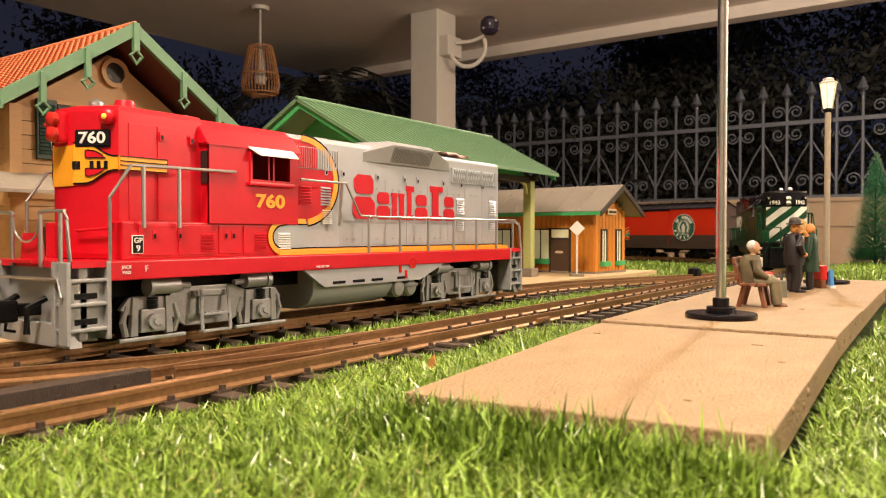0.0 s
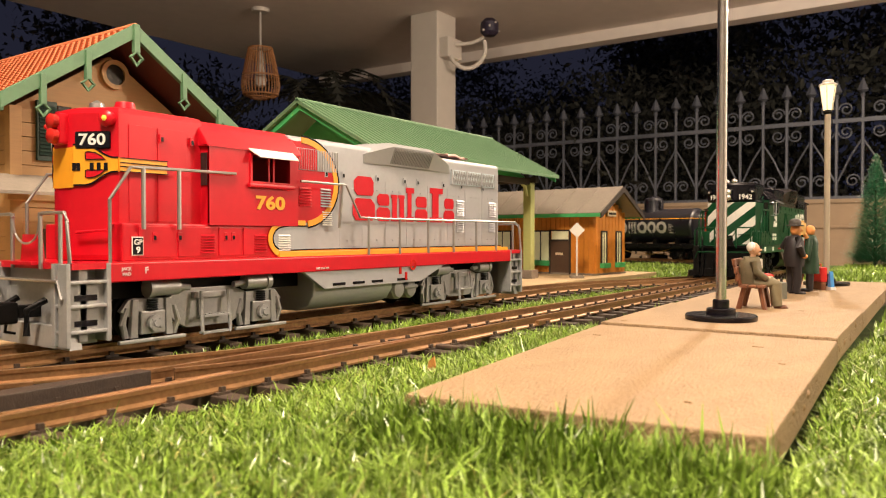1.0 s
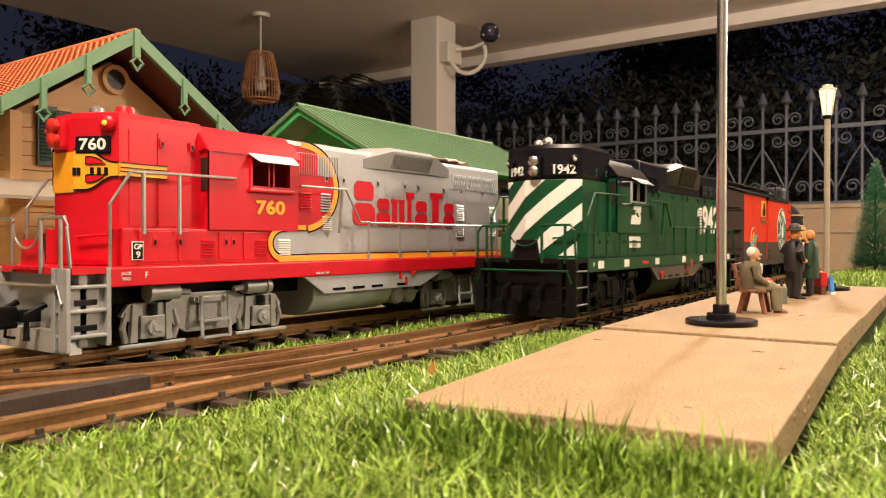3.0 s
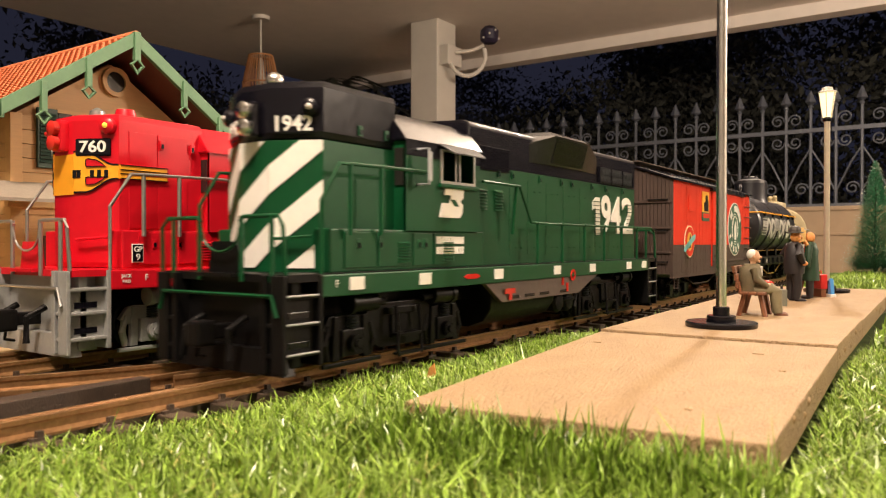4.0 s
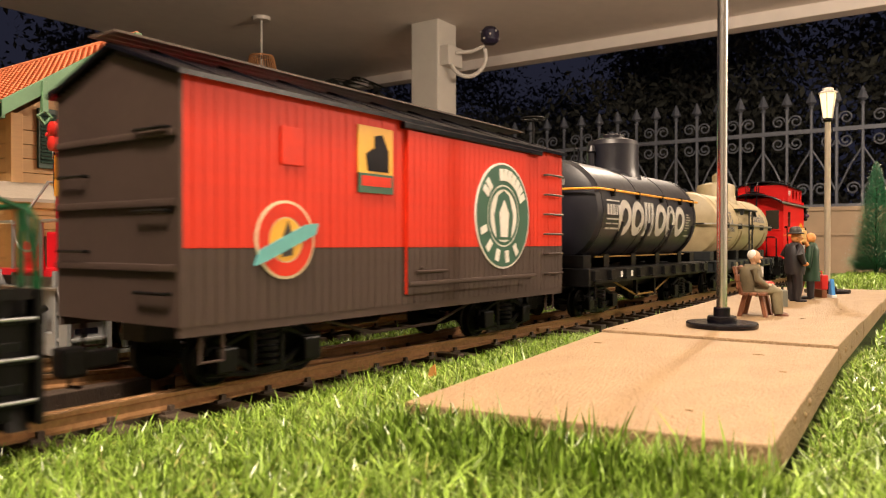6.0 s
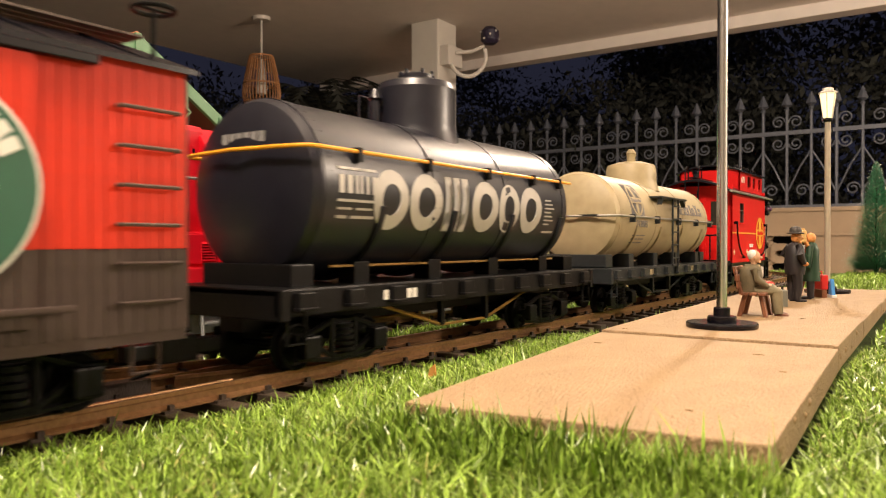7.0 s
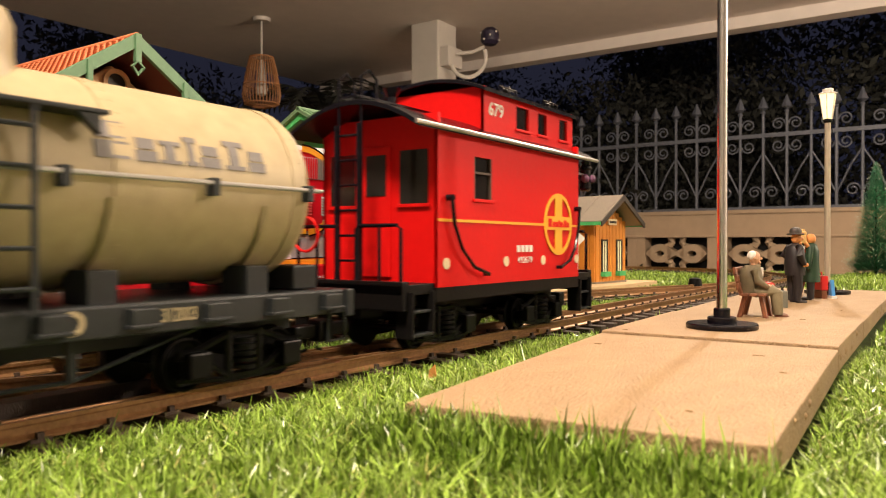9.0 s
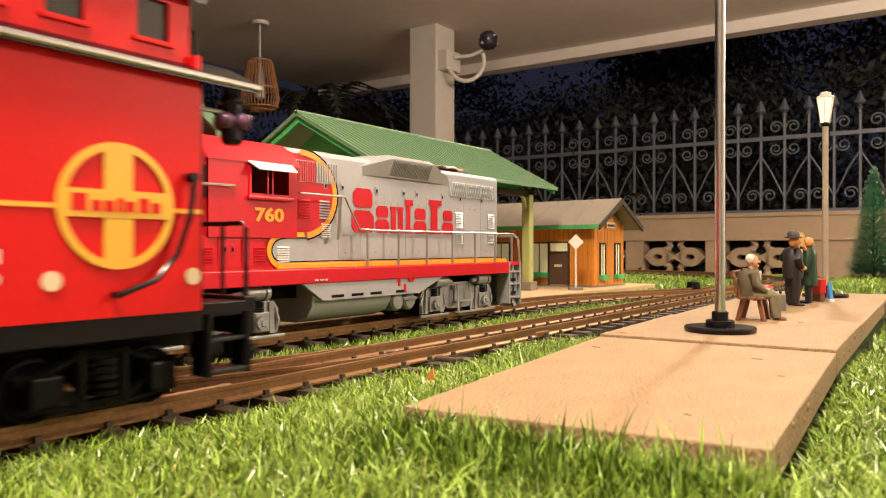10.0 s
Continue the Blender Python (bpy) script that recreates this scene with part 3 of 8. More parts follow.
for i in range(26):
    x = rng.uniform(0.26, 1.05)
    y = near_y(x)
    part("chip", Shape().ball((x, y + 0.0004, rng.uniform(0.0190, 0.0265)), rng.uniform(0.001, 0.003), (1.3, 0.5, 0.8), 7), M["boardedge"], pf)

solid("station_deck", Shape().prism([(0.05, 0.578), (0.9, 0.574), (1.30, 0.572), (1.43, 0.556), (1.62, 0.556), (1.62, 1.25), (0.05, 1.25)], "z", 0.0, 0.012, 0.0012), M["deck"],
      "sandy colored station deck laid on the turf", "deck", kind="structure")


# ---------------------------------------------------------------- artificial turf
def turf(name, n, x0, x1, y0, y1, tall, keep, seed, wide=1.0, taper=None, curl=1.0, colour="grass", lift=0.0):
    rng = np.random.default_rng(seed)
    p = np.stack([rng.uniform(x0, x1, n), rng.uniform(y0, y1, n)], 1)
    p = p[keep(p[:, 0], p[:, 1])]
    n = len(p)
    h = tall * rng.uniform(0.45, 1.0, n) * (1 + 0.5 * (rng.random(n) > 0.93))
    if taper:
        h = h * taper(p[:, 0], p[:, 1])
    az = rng.uniform(0, 6.283, n)
    d = np.stack([np.cos(az), np.sin(az)], 1)
    wv = np.stack([-d[:, 1], d[:, 0]], 1)
    tw = rng.normal(0, 0.6, n)
    wv = wv * np.cos(tw)[:, None] + d * np.sin(tw)[:, None]
    bend = (rng.uniform(0.1, 1.15, n) ** 1.1) * curl
    w = rng.uniform(0.00045, 0.0009, n) * wide
    z0 = rng.uniform(0, 1, n) ** 1.5 * lift
    if taper:
        z0 = z0 * taper(p[:, 0], p[:, 1])
    rows = []
    for f, wf in ((0.0, 1.0), (0.55, 0.9), (1.0, 0.0)):
        c = p + d * (h * bend * f ** 2)[:, None]
        z = z0 + h * (f - min(0.30, 0.30 / curl) * bend * f ** 2)
        if wf:
            for s in (-1, 1):
                rows.append(np.concatenate([c + s * wv * (w * wf)[:, None], z[:, None]], 1))
        else:
            rows.append(np.concatenate([c, z[:, None]], 1))
    v = np.stack(rows, 1).reshape(-1, 3)
    b = np.arange(n) * 5
    quads = np.stack([b, b + 1, b + 3, b + 2], 1).tolist()
    tris = np.stack([b + 2, b + 3, b + 4], 1).tolist()
    me = bpy.data.meshes.new(name)
    me.from_pydata(v.tolist(), [], quads + tris)
    me.materials.append(M[colour])
    ob = new(name, me)
    return tagged(ob, "bright green artificial turf with curled plastic blades", "grass", kind="stuff")


def off_platform(x, y):
    return ~((x > 0.236) & (x < 1.165) & (y > 0.0465 + 0.052 * (np.minimum(x, 0.512) - 0.244) + 0.026 * np.maximum(0, x - 0.512)) & (y < 0.184 + 0.032 * np.minimum(1, (x - 0.24) / 0.25) + 0.04 * np.maximum(0, x - 0.49)))


def near_turf(x, y):
    return off_platform(x, y) & (y < 0.302 - 0.010 * np.sin(x * 31)) & (x * 0.821 + y * 0.571 > 0.12)


def pile(x, y):
    """Full pile in the open, pressed down towards the track."""
    ny = 0.0485 + 0.052 * (np.minimum(x, 0.512) - 0.244) + 0.026 * np.maximum(0, x - 0.512)
    side = np.clip(1.15 - np.abs(ny - y) / 0.035, 0, 1) * (x > 0.248) * (x < 1.2)
    return np.clip(1.0 - 0.45 * np.clip((y - 0.205) / 0.085, 0, 1), 0.3, 1) * (1 - 0.28 * side)


turf("turf_front", 240000, 0.02, 0.62, -0.06, 0.312, 0.0140, near_turf, 1, 0.70, pile, 1.3, "grass", 0.0125)
turf("turf_front_tips", 4200, 0.05, 0.62, -0.06, 0.308, 0.0275, near_turf, 2, 0.75, pile)
turf("turf_edge", 26000, 0.185, 0.246, 0.045, 0.19, 0.0165, lambda x, y: near_turf(x, y) & (x < 0.2445 - 0.085 * (y - 0.05)), 21, 0.7, lambda x, y: np.clip((x - 0.175) / 0.05, 0.2, 1), 0.7, "grass", 0.0205)
turf("turf_thatch", 30000, 0.02, 0.62, -0.06, 0.30, 0.0100, near_turf, 12, 0.8, pile, 2.2, "thatch", 0.012)
turf("turf_far_side", 42000, 0.6, 2.55, -0.65, 0.31, 0.021, lambda x, y: off_platform(x, y) & (y < 0.296), 3, 1.5, pile)
turf("turf_between", 17000, 0.3, 1.45, 0.385, 0.462, 0.0115, lambda x, y: (y > 0.392 + 0.10 * np.maximum(0, 0.47 - x)) & (y < 0.458 - 0.3 * np.maximum(0, x - 1.15)), 4)
turf("turf_track", 5000, -0.1, 1.7, 0.30, 0.54, 0.0085, lambda x, y: (x > 0.25), 6)
turf("turf_back", 26000, 1.35, 2.58, 0.36, 1.6, 0.013, lambda x, y: ~((x < 1.62) & (y > 0.54)), 7, 1.6)
leaf = Shape().prism([(0, 0), (0.004, 0.003), (0.005, 0.009), (0.001, 0.014), (-0.004, 0.010), (-0.004, 0.004)], "y", 0, 0.0006)
solid("dry_leaf", leaf, M["dryleaf"], "small dry orange leaf caught in the turf", "leaf", m=pose(0.362, 0.262, 0.006, 12, -14, 60))


# ---------------------------------------------------------------- rolling stock (each in its own space: x from its front end back, y across, z up from the table)
WHEEL = {}


def wheelset(r, parent, x, z, material):
    """Two flanged wheels on an axle, turning about its centre."""
    if (r, material.name) not in WHEEL:
        s = Shape().cyl((0, -0.030, 0), (0, 0.030, 0), 0.0022, 10)
        for sd in (-1, 1):
            prof = [(r * 0.3, sd * 0.0250), (r * 0.82, sd * 0.0255), (r * 0.9, sd * 0.0268), (r, sd * 0.0266), (r, sd * 0.0215), (r * 1.1, sd * 0.0207), (r * 1.1, sd * 0.0195), (r * 0.3, sd * 0.0195)]
            s.lathe(prof, axis="y", n=24)
            for k in range(4):
                a = k * 1.5708
                s.cyl((r * 0.55 * math.cos(a), sd * 0.0245, r * 0.55 * math.sin(a)), (r * 0.55 * math.cos(a), sd * 0.0262, r * 0.55 * math.sin(a)), r * 0.12, 8)
        bmesh.ops.recalc_face_normals(s.bm, faces=s.bm.faces)
        WHEEL[(r, material.name)] = s.data("wheelset", material)
    w = put("wheelset", WHEEL[(r, material.name)], parent, pose(x, 0, z))
    return w


def diesel_truck(body, cx, mt):
    """Four-wheel diesel truck with springs, brake cylinders and a hanging step."""
    h = 0.0488
    s = Shape()
    subs = []
    for sd in (-1, 1):
        y0, y1 = sd * 0.034, sd * 0.0385
        pts = [(-0.072, 0.040), (-0.066, 0.0475), (-0.060, 0.0485), (-0.036, 0.0475), (-0.020, 0.053), (0.020, 0.053), (0.036, 0.0475), (0.060, 0.0485), (0.066, 0.0475), (0.072, 0.040),
               (0.066, 0.036), (0.036, 0.0375), (0.030, 0.030), (0.020, 0.0245), (-0.020, 0.0245), (-0.030, 0.030), (-0.036, 0.0375), (-0.066, 0.036)]
        s.prism(pts, "y", y0, y1, 0.0006)
        for x in (-h, h):
            jb = Shape().box(x - 0.0095, x + 0.0095, *sorted((y0, sd * 0.0415)), 0.0235, 0.0395, 0.0009).cyl((x, sd * 0.041, 0.031), (x, sd * 0.0450, 0.031), 0.0055, 14).cyl((x, sd * 0.045, 0.031), (x, sd * 0.0468, 0.031), 0.0026, 8)
            for a in range(4):
                jb.cyl((x + 0.0040 * math.cos(a * 1.57 + 0.8), sd * 0.0448, 0.031 + 0.0040 * math.sin(a * 1.57 + 0.8)), (x + 0.0040 * math.cos(a * 1.57 + 0.8), sd * 0.0458, 0.031 + 0.0040 * math.sin(a * 1.57 + 0.8)), 0.0007, 6)
            subs.append(("journal_box", jb))
            for g in (-1, 1):
                subs.append(("pedestal", Shape().prism([(x + g * 0.0105, 0.0475), (x + g * 0.0150, 0.0475), (x + g * 0.0165, 0.0215), (x + g * 0.0110, 0.0215)], "y", sd * 0.036, sd * 0.0402, 0.0004)))
            coil = Shape()
            for k in range(5):
                coil.lathe([(0.0036, 0.0398 + 0.0016 * k), (0.0042, 0.0404 + 0.0016 * k), (0.0036, 0.0410 + 0.0016 * k)], (x, sd * 0.0400, 0), n=10)
            subs.append(("spring", coil))
            subs.append(("brake_bar", Shape().box(x - 0.026, x + 0.026, sd * 0.0405 - 0.0014, sd * 0.0405 + 0.0014, 0.0182, 0.0208, 0.0006)))
            subs.append(("brake_shoe", Shape().tube([(x + 0.0185, sd * 0.037, 0.042), (x + 0.0215, sd * 0.038, 0.031), (x + 0.0185, sd * 0.037, 0.022)], 0.0024, 8)))
            subs.append(("brake_shoe", Shape().tube([(x - 0.0185, sd * 0.037, 0.042), (x - 0.0215, sd * 0.038, 0.031), (x - 0.0185, sd * 0.037, 0.022)], 0.0024, 8)))
        for x, q in ((-0.034, -1), (0.034, 1)):
            subs.append(("brake_cylinder", Shape().cyl((x - 0.004 * q, sd * 0.0420, 0.0550), (x + 0.016 * q, sd * 0.0420, 0.0550), 0.0056, 14).cyl((x + 0.016 * q, sd * 0.0420, 0.0550), (x + 0.0205 * q, sd * 0.0420, 0.0550), 0.0066, 14).cyl((x - 0.014 * q, sd * 0.0420, 0.0540), (x - 0.004 * q, sd * 0.0420, 0.0550), 0.0024, 8)))
        subs.append(("bolster_end", Shape().box(-0.016, 0.016, *sorted((sd * 0.036, sd * 0.0425)), 0.0455, 0.0500, 0.0006).box(-0.0105, 0.0105, *sorted((sd * 0.036, sd * 0.0405)), 0.0300, 0.0455, 0.0008)))
        st = Shape()
        for x in (-0.012, 0.012):
            st.tube([(x, sd * 0.045, 0.051), (x * 1.05, sd * 0.0475, 0.021), (x * 0.95, sd * 0.0475, 0.0195)], 0.0013, 6)
        st.box(-0.012, 0.012, *sorted((sd * 0.0425, sd * 0.048)), 0.0195, 0.021).box(-0.0115, 0.0115, *sorted((sd * 0.0415, sd * 0.0480)), 0.0318, 0.0332)
        subs.append(("hanging_step", st))
        for k in range(4):
            for m in range(2):
                subs.append(("tread_stud", Shape().box(-0.009 + 0.0055 * k, -0.0065 + 0.0055 * k, *sorted((sd * (0.0425 + 0.0026 * m), sd * (0.0442 + 0.0026 * m))), 0.0332, 0.0339)))
    t = part("truck", s, mt, body)
    t.matrix_basis = pose(cx, 0, 0)
    part("bolster", Shape().box(-0.020, 0.020, -0.0335, 0.0335, 0.030, 0.050).box(-0.066, 0.066, -0.018, 0.018, 0.022, 0.046), M["matblack"], t, "black truck core")
    for name, q in subs:
        part(name, q, M["deckgray"] if name == "spring" else mt, t)
    for x in (-h, h):
        wheelset(0.0165, t, x, RAIL + 0.0165, M["matblack"])
    return t


def freight_truck(body, cx, mt, base=0.030, yo=0.033):
    """Arch-bar freight truck."""
    s = Shape()
    for sd in (-1, 1):
        y = sd * yo
        s.tube([(-base - 0.010, y, 0.0385), (-base, y, 0.0385), (-0.010, y, 0.0455), (0.010, y, 0.0455), (base, y, 0.0385), (base + 0.010, y, 0.0385)], 0.0019, 6)
        s.tube([(-base - 0.010, y, 0.0365), (-base, y, 0.0365), (-0.011, y, 0.0245), (0.011, y, 0.0245), (base, y, 0.0365), (base + 0.010, y, 0.0365)], 0.0019, 6)
        s.tube([(-base - 0.009, y, 0.0255), (-0.011, y, 0.0225), (0.011, y, 0.0225), (base + 0.009, y, 0.0255)], 0.0016, 6)
        for x in (-0.010, 0.010):
            s.cyl((x, y, 0.022), (x, y, 0.047), 0.0022, 8)
        for k in range(5):
            s.cyl((0, y, 0.027 + 0.0035 * k), (0, y, 0.029 + 0.0035 * k), 0.0065, 12)
        for x in (-base, base):
            s.box(x - 0.0065, x + 0.0065, *sorted((y - sd * 0.003, y + sd * 0.0055)), 0.0255, 0.0385, 0.0012)
    s.box(-0.007, 0.007, -yo, yo, 0.034, 0.046)
    t = part("truck", s, mt, body)
    t.matrix_basis = pose(cx, 0, 0)
    for x in (-base, base):
        wheelset(0.0135, t, x, RAIL + 0.0135, M["matblack"])
    return t


def coupler(body, x, d, z=0.036):
    s = Shape().box(min(x, x + d * 0.022), max(x, x + d * 0.022), -0.0045, 0.0045, z - 0.004, z + 0.004, 0.001)
    s.box(min(x + d * 0.018, x + d * 0.030), max(x + d * 0.018, x + d * 0.030), -0.008, 0.003, z - 0.007, z + 0.007, 0.0018)
    s.tube([(x + d * 0.02, 0.004, z - 0.006), (x + d * 0.02, 0.006, z - 0.013), (x + d * 0.012, 0.010, z - 0.015)], 0.001, 6)
    part("coupler", s, M["matblack"], body)


def louvre(body, u0, u1, z0, z1, v, mt, n=7):
    s = Shape()
    for k in range(n):
        z = z0 + (z1 - z0) * (k + 0.5) / n
        hh = (z1 - z0) / n * 0.34
        s.prism([(v, z - hh), (v - 0.0016, z - hh), (v, z + hh)], "x", u0, u1)
    part("louvre", s, mt, body)


def hood(u0, u1, hw, ztop, z0, rnd=0.007):
    """Long rounded-top casing."""
    pts = [(-hw, z0), (-hw, ztop - rnd)]
    for k in range(1, 6):
        a = 1.5708 * k / 5
        pts.append((-hw + rnd * (1 - math.cos(a)), ztop - rnd + rnd * 0.75 * math.sin(a)))
    pts.append((0, ztop))
    pts += [(-y, z) for y, z in reversed(pts[:-1])]
    return Shape().prism(pts, "x", u0, u1, 0.0022)


def blocks(body, name, u0, z0, cells, mt, v, t=0.0005):
    """Plain lettering blocks: (offset, width, height, kind)."""
    for du, w, h, kind in cells:
        x = u0 + du
        y0, y1 = v - t, v
        if kind == "o":
            s = Shape()
            for lo, hi, a in ((0.0, 0.50, 0.0), (0.57, 1.0, 0.06)):
                s.prism([(x + w * p, z0 + h * (lo + (hi - lo) * q)) for p, q in ((a, 0.25), (a + 0.14, 0), (0.88, 0), (1 - a, 0.2), (1 - a, 0.75), (0.82, 1), (a + 0.16, 1), (a, 0.75))], "y", y1, y0)
        elif kind == "i":
            s = Shape().box(x + w * 0.18, x + w * 0.66, y0, y1, z0 + h * 0.14, z0 + h * 0.84).box(x, x + w * 0.92, y0, y1, z0, z0 + h * 0.14).box(x, x + w, y0, y1, z0 + h * 0.84, z0 + h)
        else:
            s = Shape()
            for a in (0.0, 0.52):
                s.box(x + w * (a + 0.08), x + w * (a + 0.40), y0, y1, z0 + h * 0.13, z0 + h * 0.87).box(x + w * a, x + w * (a + 0.48), y0, y1, z0, z0 + h * 0.13).box(x + w * a, x + w * (a + 0.44), y0, y1, z0 + h * 0.87, z0 + h)
        part(name, s, mt, body)


SANTA = [(0.0, 0.031, 0.041, "o"), (0.034, 0.020, 0.026, "o"), (0.056, 0.022, 0.026, "h"), (0.080, 0.013, 0.034, "i"), (0.095, 0.021, 0.026, "o"),
         (0.121, 0.023, 0.036, "i"), (0.146, 0.020, 0.026, "o")]


def diesel(name, label, red):
    """High-nosed four-axle road-switcher diesel. red: the red and silver scheme, otherwise green and black."""
    L, hw, cw, sw = 0.573, 0.0405, 0.0505, 0.054
    b = thing(name, pose(0, 0, 0), label, "locomotive", "diesel locomotives")
    body, top, end = (M["red"], M["red"], M["truckgray"]) if red else (M["green"], M["black"], M["matblack"])
    long_side = M["silver"] if red else M["green"]
    long_top = M["silver"] if red else M["black"]
    sill = M["red"] if red else M["green"]
    rl = M["steelrail"] if red else M["green"]
    tk = M["truckgray"] if red else M["matblack"]
    part("sill", Shape().box(0.029, L - 0.029, -sw, sw, 0.0610, 0.0735, 0.0008), sill, b)
    part("walkway", Shape().box(0.004, L - 0.004, -sw + 0.001, sw - 0.001, 0.0700, 0.0742), M["red"] if red else M["matblack"], b)
    part("underframe", Shape().box(0.03, L - 0.03, -0.028, 0.028, 0.048, 0.0612), M["matblack"], b)
    # ends: pilots, steps, posts
    for e, q in ((0.0, 1), (L, -1)):
        part("pilot", Shape().box(min(e + q * 0.010, e + q * 0.016), max(e + q * 0.010, e + q * 0.016), -0.050, 0.050, 0.024, 0.071, 0.001)
             .prism([(-0.050, 0.020), (0.050, 0.020), (0.046, 0.034), (-0.046, 0.034)], "x", e + q * 0.004, e + q * 0.012), end, b)
        for sd in (-1, 1):
            part("step_riser", Shape().box(*sorted((e + q * 0.0265, e + q * 0.0295)), *sorted((sd * 0.036, sd * sw)), 0.024, 0.0738, 0.0006), end, b)
            part("step_cheek", Shape().box(*sorted((e, e + q * 0.0028)), *sorted((sd * 0.044, sd * sw)), 0.022, 0.0738, 0.0006), end, b)
            part("step_back", Shape().box(*sorted((e, e + q * 0.028)), *sorted((sd * 0.036, sd * 0.040)), 0.022, 0.0738, 0.0006), end, b)
            for z in (0.0322, 0.0482):
                part("step_front", Shape().box(*sorted((e + q * 0.003, e + q * 0.0265)), *sorted((sd * 0.0485, sd * 0.0500)), z, z + 0.0138), end, b)
                part("step_slot", Shape().box(*sorted((e + q * 0.007, e + q * 0.022)), *sorted((sd * 0.0495, sd * 0.0504)), z + 0.0020, z + 0.0058, 0.0003), M["black"], b)
            for z in (0.030, 0.046, 0.061):
                part("step", Shape().box(*sorted((e + q * 0.0008, e + q * 0.028)), *sorted((sd * 0.038, sd * 0.0535)), z, z + 0.0022, 0.0005), end, b)
                if not red:
                    part("step_edge", Shape().cyl((e + q * 0.003, sd * 0.0537, z + 0.0018), (e + q * 0.026, sd * 0.0537, z + 0.0018), 0.0006, 6), M["silver"], b)
            # corner grab rail and end rail
            part("handrail", Shape().tube([(e + q * 0.003, sd * 0.0525, 0.074), (e + q * 0.002, sd * 0.0515, 0.100), (e + q * 0.003, sd * 0.047, 0.1055), (e + q * 0.003, sd * 0.020, 0.1055), (e + q * 0.003, sd * 0.0165, 0.103)], 0.0012, 8), rl, b)
            for yy in (0.018, 0.042):
                part("stanchion", Shape().cyl((e + q * 0.003, sd * yy, 0.070), (e + q * 0.003, sd * yy, 0.106), 0.0014, 8), rl, b)
        part("chain", Shape().tube([(e + q * 0.003, 0.0165 * math.cos(a), 0.100 - 0.014 * math.sin(a)) for a in np.linspace(0, 3.14, 12)], 0.0008, 5), rl, b)
        part("drop_step", Shape().box(*sorted((e - q * 0.002, e + q * 0.010)), -0.016, 0.016, 0.0725, 0.0745).prism([(-0.014, 0.0745), (0.014, 0.0745), (0.011, 0.092), (-0.011, 0.092)], "x", e + q * 0.006, e + q * 0.008), body if red else M["matblack"], b)
        part("uncoupling_lever", Shape().tube([(e - q * 0.001, -0.050, 0.052), (e - q * 0.001, -0.046, 0.063), (e - q * 0.001, 0.046, 0.063), (e - q * 0.001, 0.050, 0.052)], 0.0011, 6), rl, b)
        for yy in (-0.018, 0.018):
            part("air_hose", Shape().tube([(e + q * 0.006, yy, 0.050), (e - q * 0.006, yy, 0.044), (e - q * 0.007, yy * 1.1, 0.028)], 0.0022, 8), M["matblack"], b)
        coupler(b, e + q * 0.012, -q, 0.042)
    # casings
    zt = 0.1775 if red else 0.1850
    zg = 0.1505      # height of the green and black border
    UC, UN, VN = 0.0435, 0.0285, 0.0125      # nose: corner, front flat, half width of the flat

    def plan(g):
        return [(0.1095, -hw - g), (UC, -hw - g), (UN - g, -VN), (UN - g, VN), (UC, hw + g), (0.1095, hw + g)]
    part("short_hood", Shape().prism(plan(0), "z", 0.0738, zt if red else zg, 0.0045 if red else 0.0004), body, b)
    if not red:
        part("short_hood_top", Shape().prism(plan(0.0003), "z", zg + 0.0001, zt, 0.0045), top, b)
    FL = math.hypot(UC - UN, hw - VN)
    turn = math.degrees(math.asin((hw - VN) / FL))

    def facet(sd):
        """Frame of the angled nose face: x across it, facing -y. sd 0 is the flat front."""
        if sd == 0:
            return pose(UN, 0, 0, 0, 0, -90)
        return pose((UC + UN) / 2, sd * (hw + VN) / 2, 0, 0, 0, -turn if sd < 0 else -180 + turn)
    if not red:
        part("long_hood_top", hood(0.1965, 0.5386, hw + 0.0003, zt, zg), top, b)
    part("long_hood", hood(0.1965, 0.538, hw, zt, 0.0738) if red else hood(0.1965, 0.538, hw, zg, 0.0738, 0.0006), long_side, b)
    # cab with open window holes, walls and a bowed roof
    z0, z1, w0, w1 = 0.1335, 0.1535, 0.148, 0.187
    for sd in (-1, 1):
        y0, y1 = sorted((sd * cw, sd * (cw - 0.002)))
        zs = 0.1475
        for q in ((0.1085, 0.197, 0.099, z0), (0.1085, w0, z0, 0.1575), (w1, 0.197, z0, 0.1575), (w0, w1, z1, 0.1575)):
            part("cab_panel", Shape().box(q[0], q[1], y0, y1, q[2], q[3]), body, b)
        if not red:
            y2, y3 = sorted((sd * cw, sd * (cw + 0.0004)))
            part("cab_band", Shape().box(0.1085, w0, y2, y3, zs, 0.1575).box(w1, 0.197, y2, y3, zs, 0.1575).box(w0, w1, y2, y3, z1, 0.1575), top, b)
        yo = sorted((sd * cw, sd * (cw + 0.0012)))
        part("window_frame", Shape().box(w0 - 0.002, w1 + 0.002, *yo, z0 - 0.002, z0).box(w0 - 0.002, w1 + 0.002, *yo, z1, z1 + 0.0012).box(w0 - 0.002, w0, *yo, z0, z1).box(w1, w1 + 0.002, *yo, z0, z1)
             .box(w0 + 0.017, w0 + 0.0185, *sorted((sd * (cw - 0.001), sd * cw)), z0, z1).box(w0 + 0.022, w0 + 0.0235, *sorted((sd * (cw - 0.001), sd * cw)), z0, z1), body if red else M["steelrail"], b)
        part("armrest", Shape().box(w0 - 0.004, w1 + 0.004, *sorted((sd * cw, sd * (cw + 0.003))), z0 - 0.005, z0 - 0.002, 0.0006), body, b)
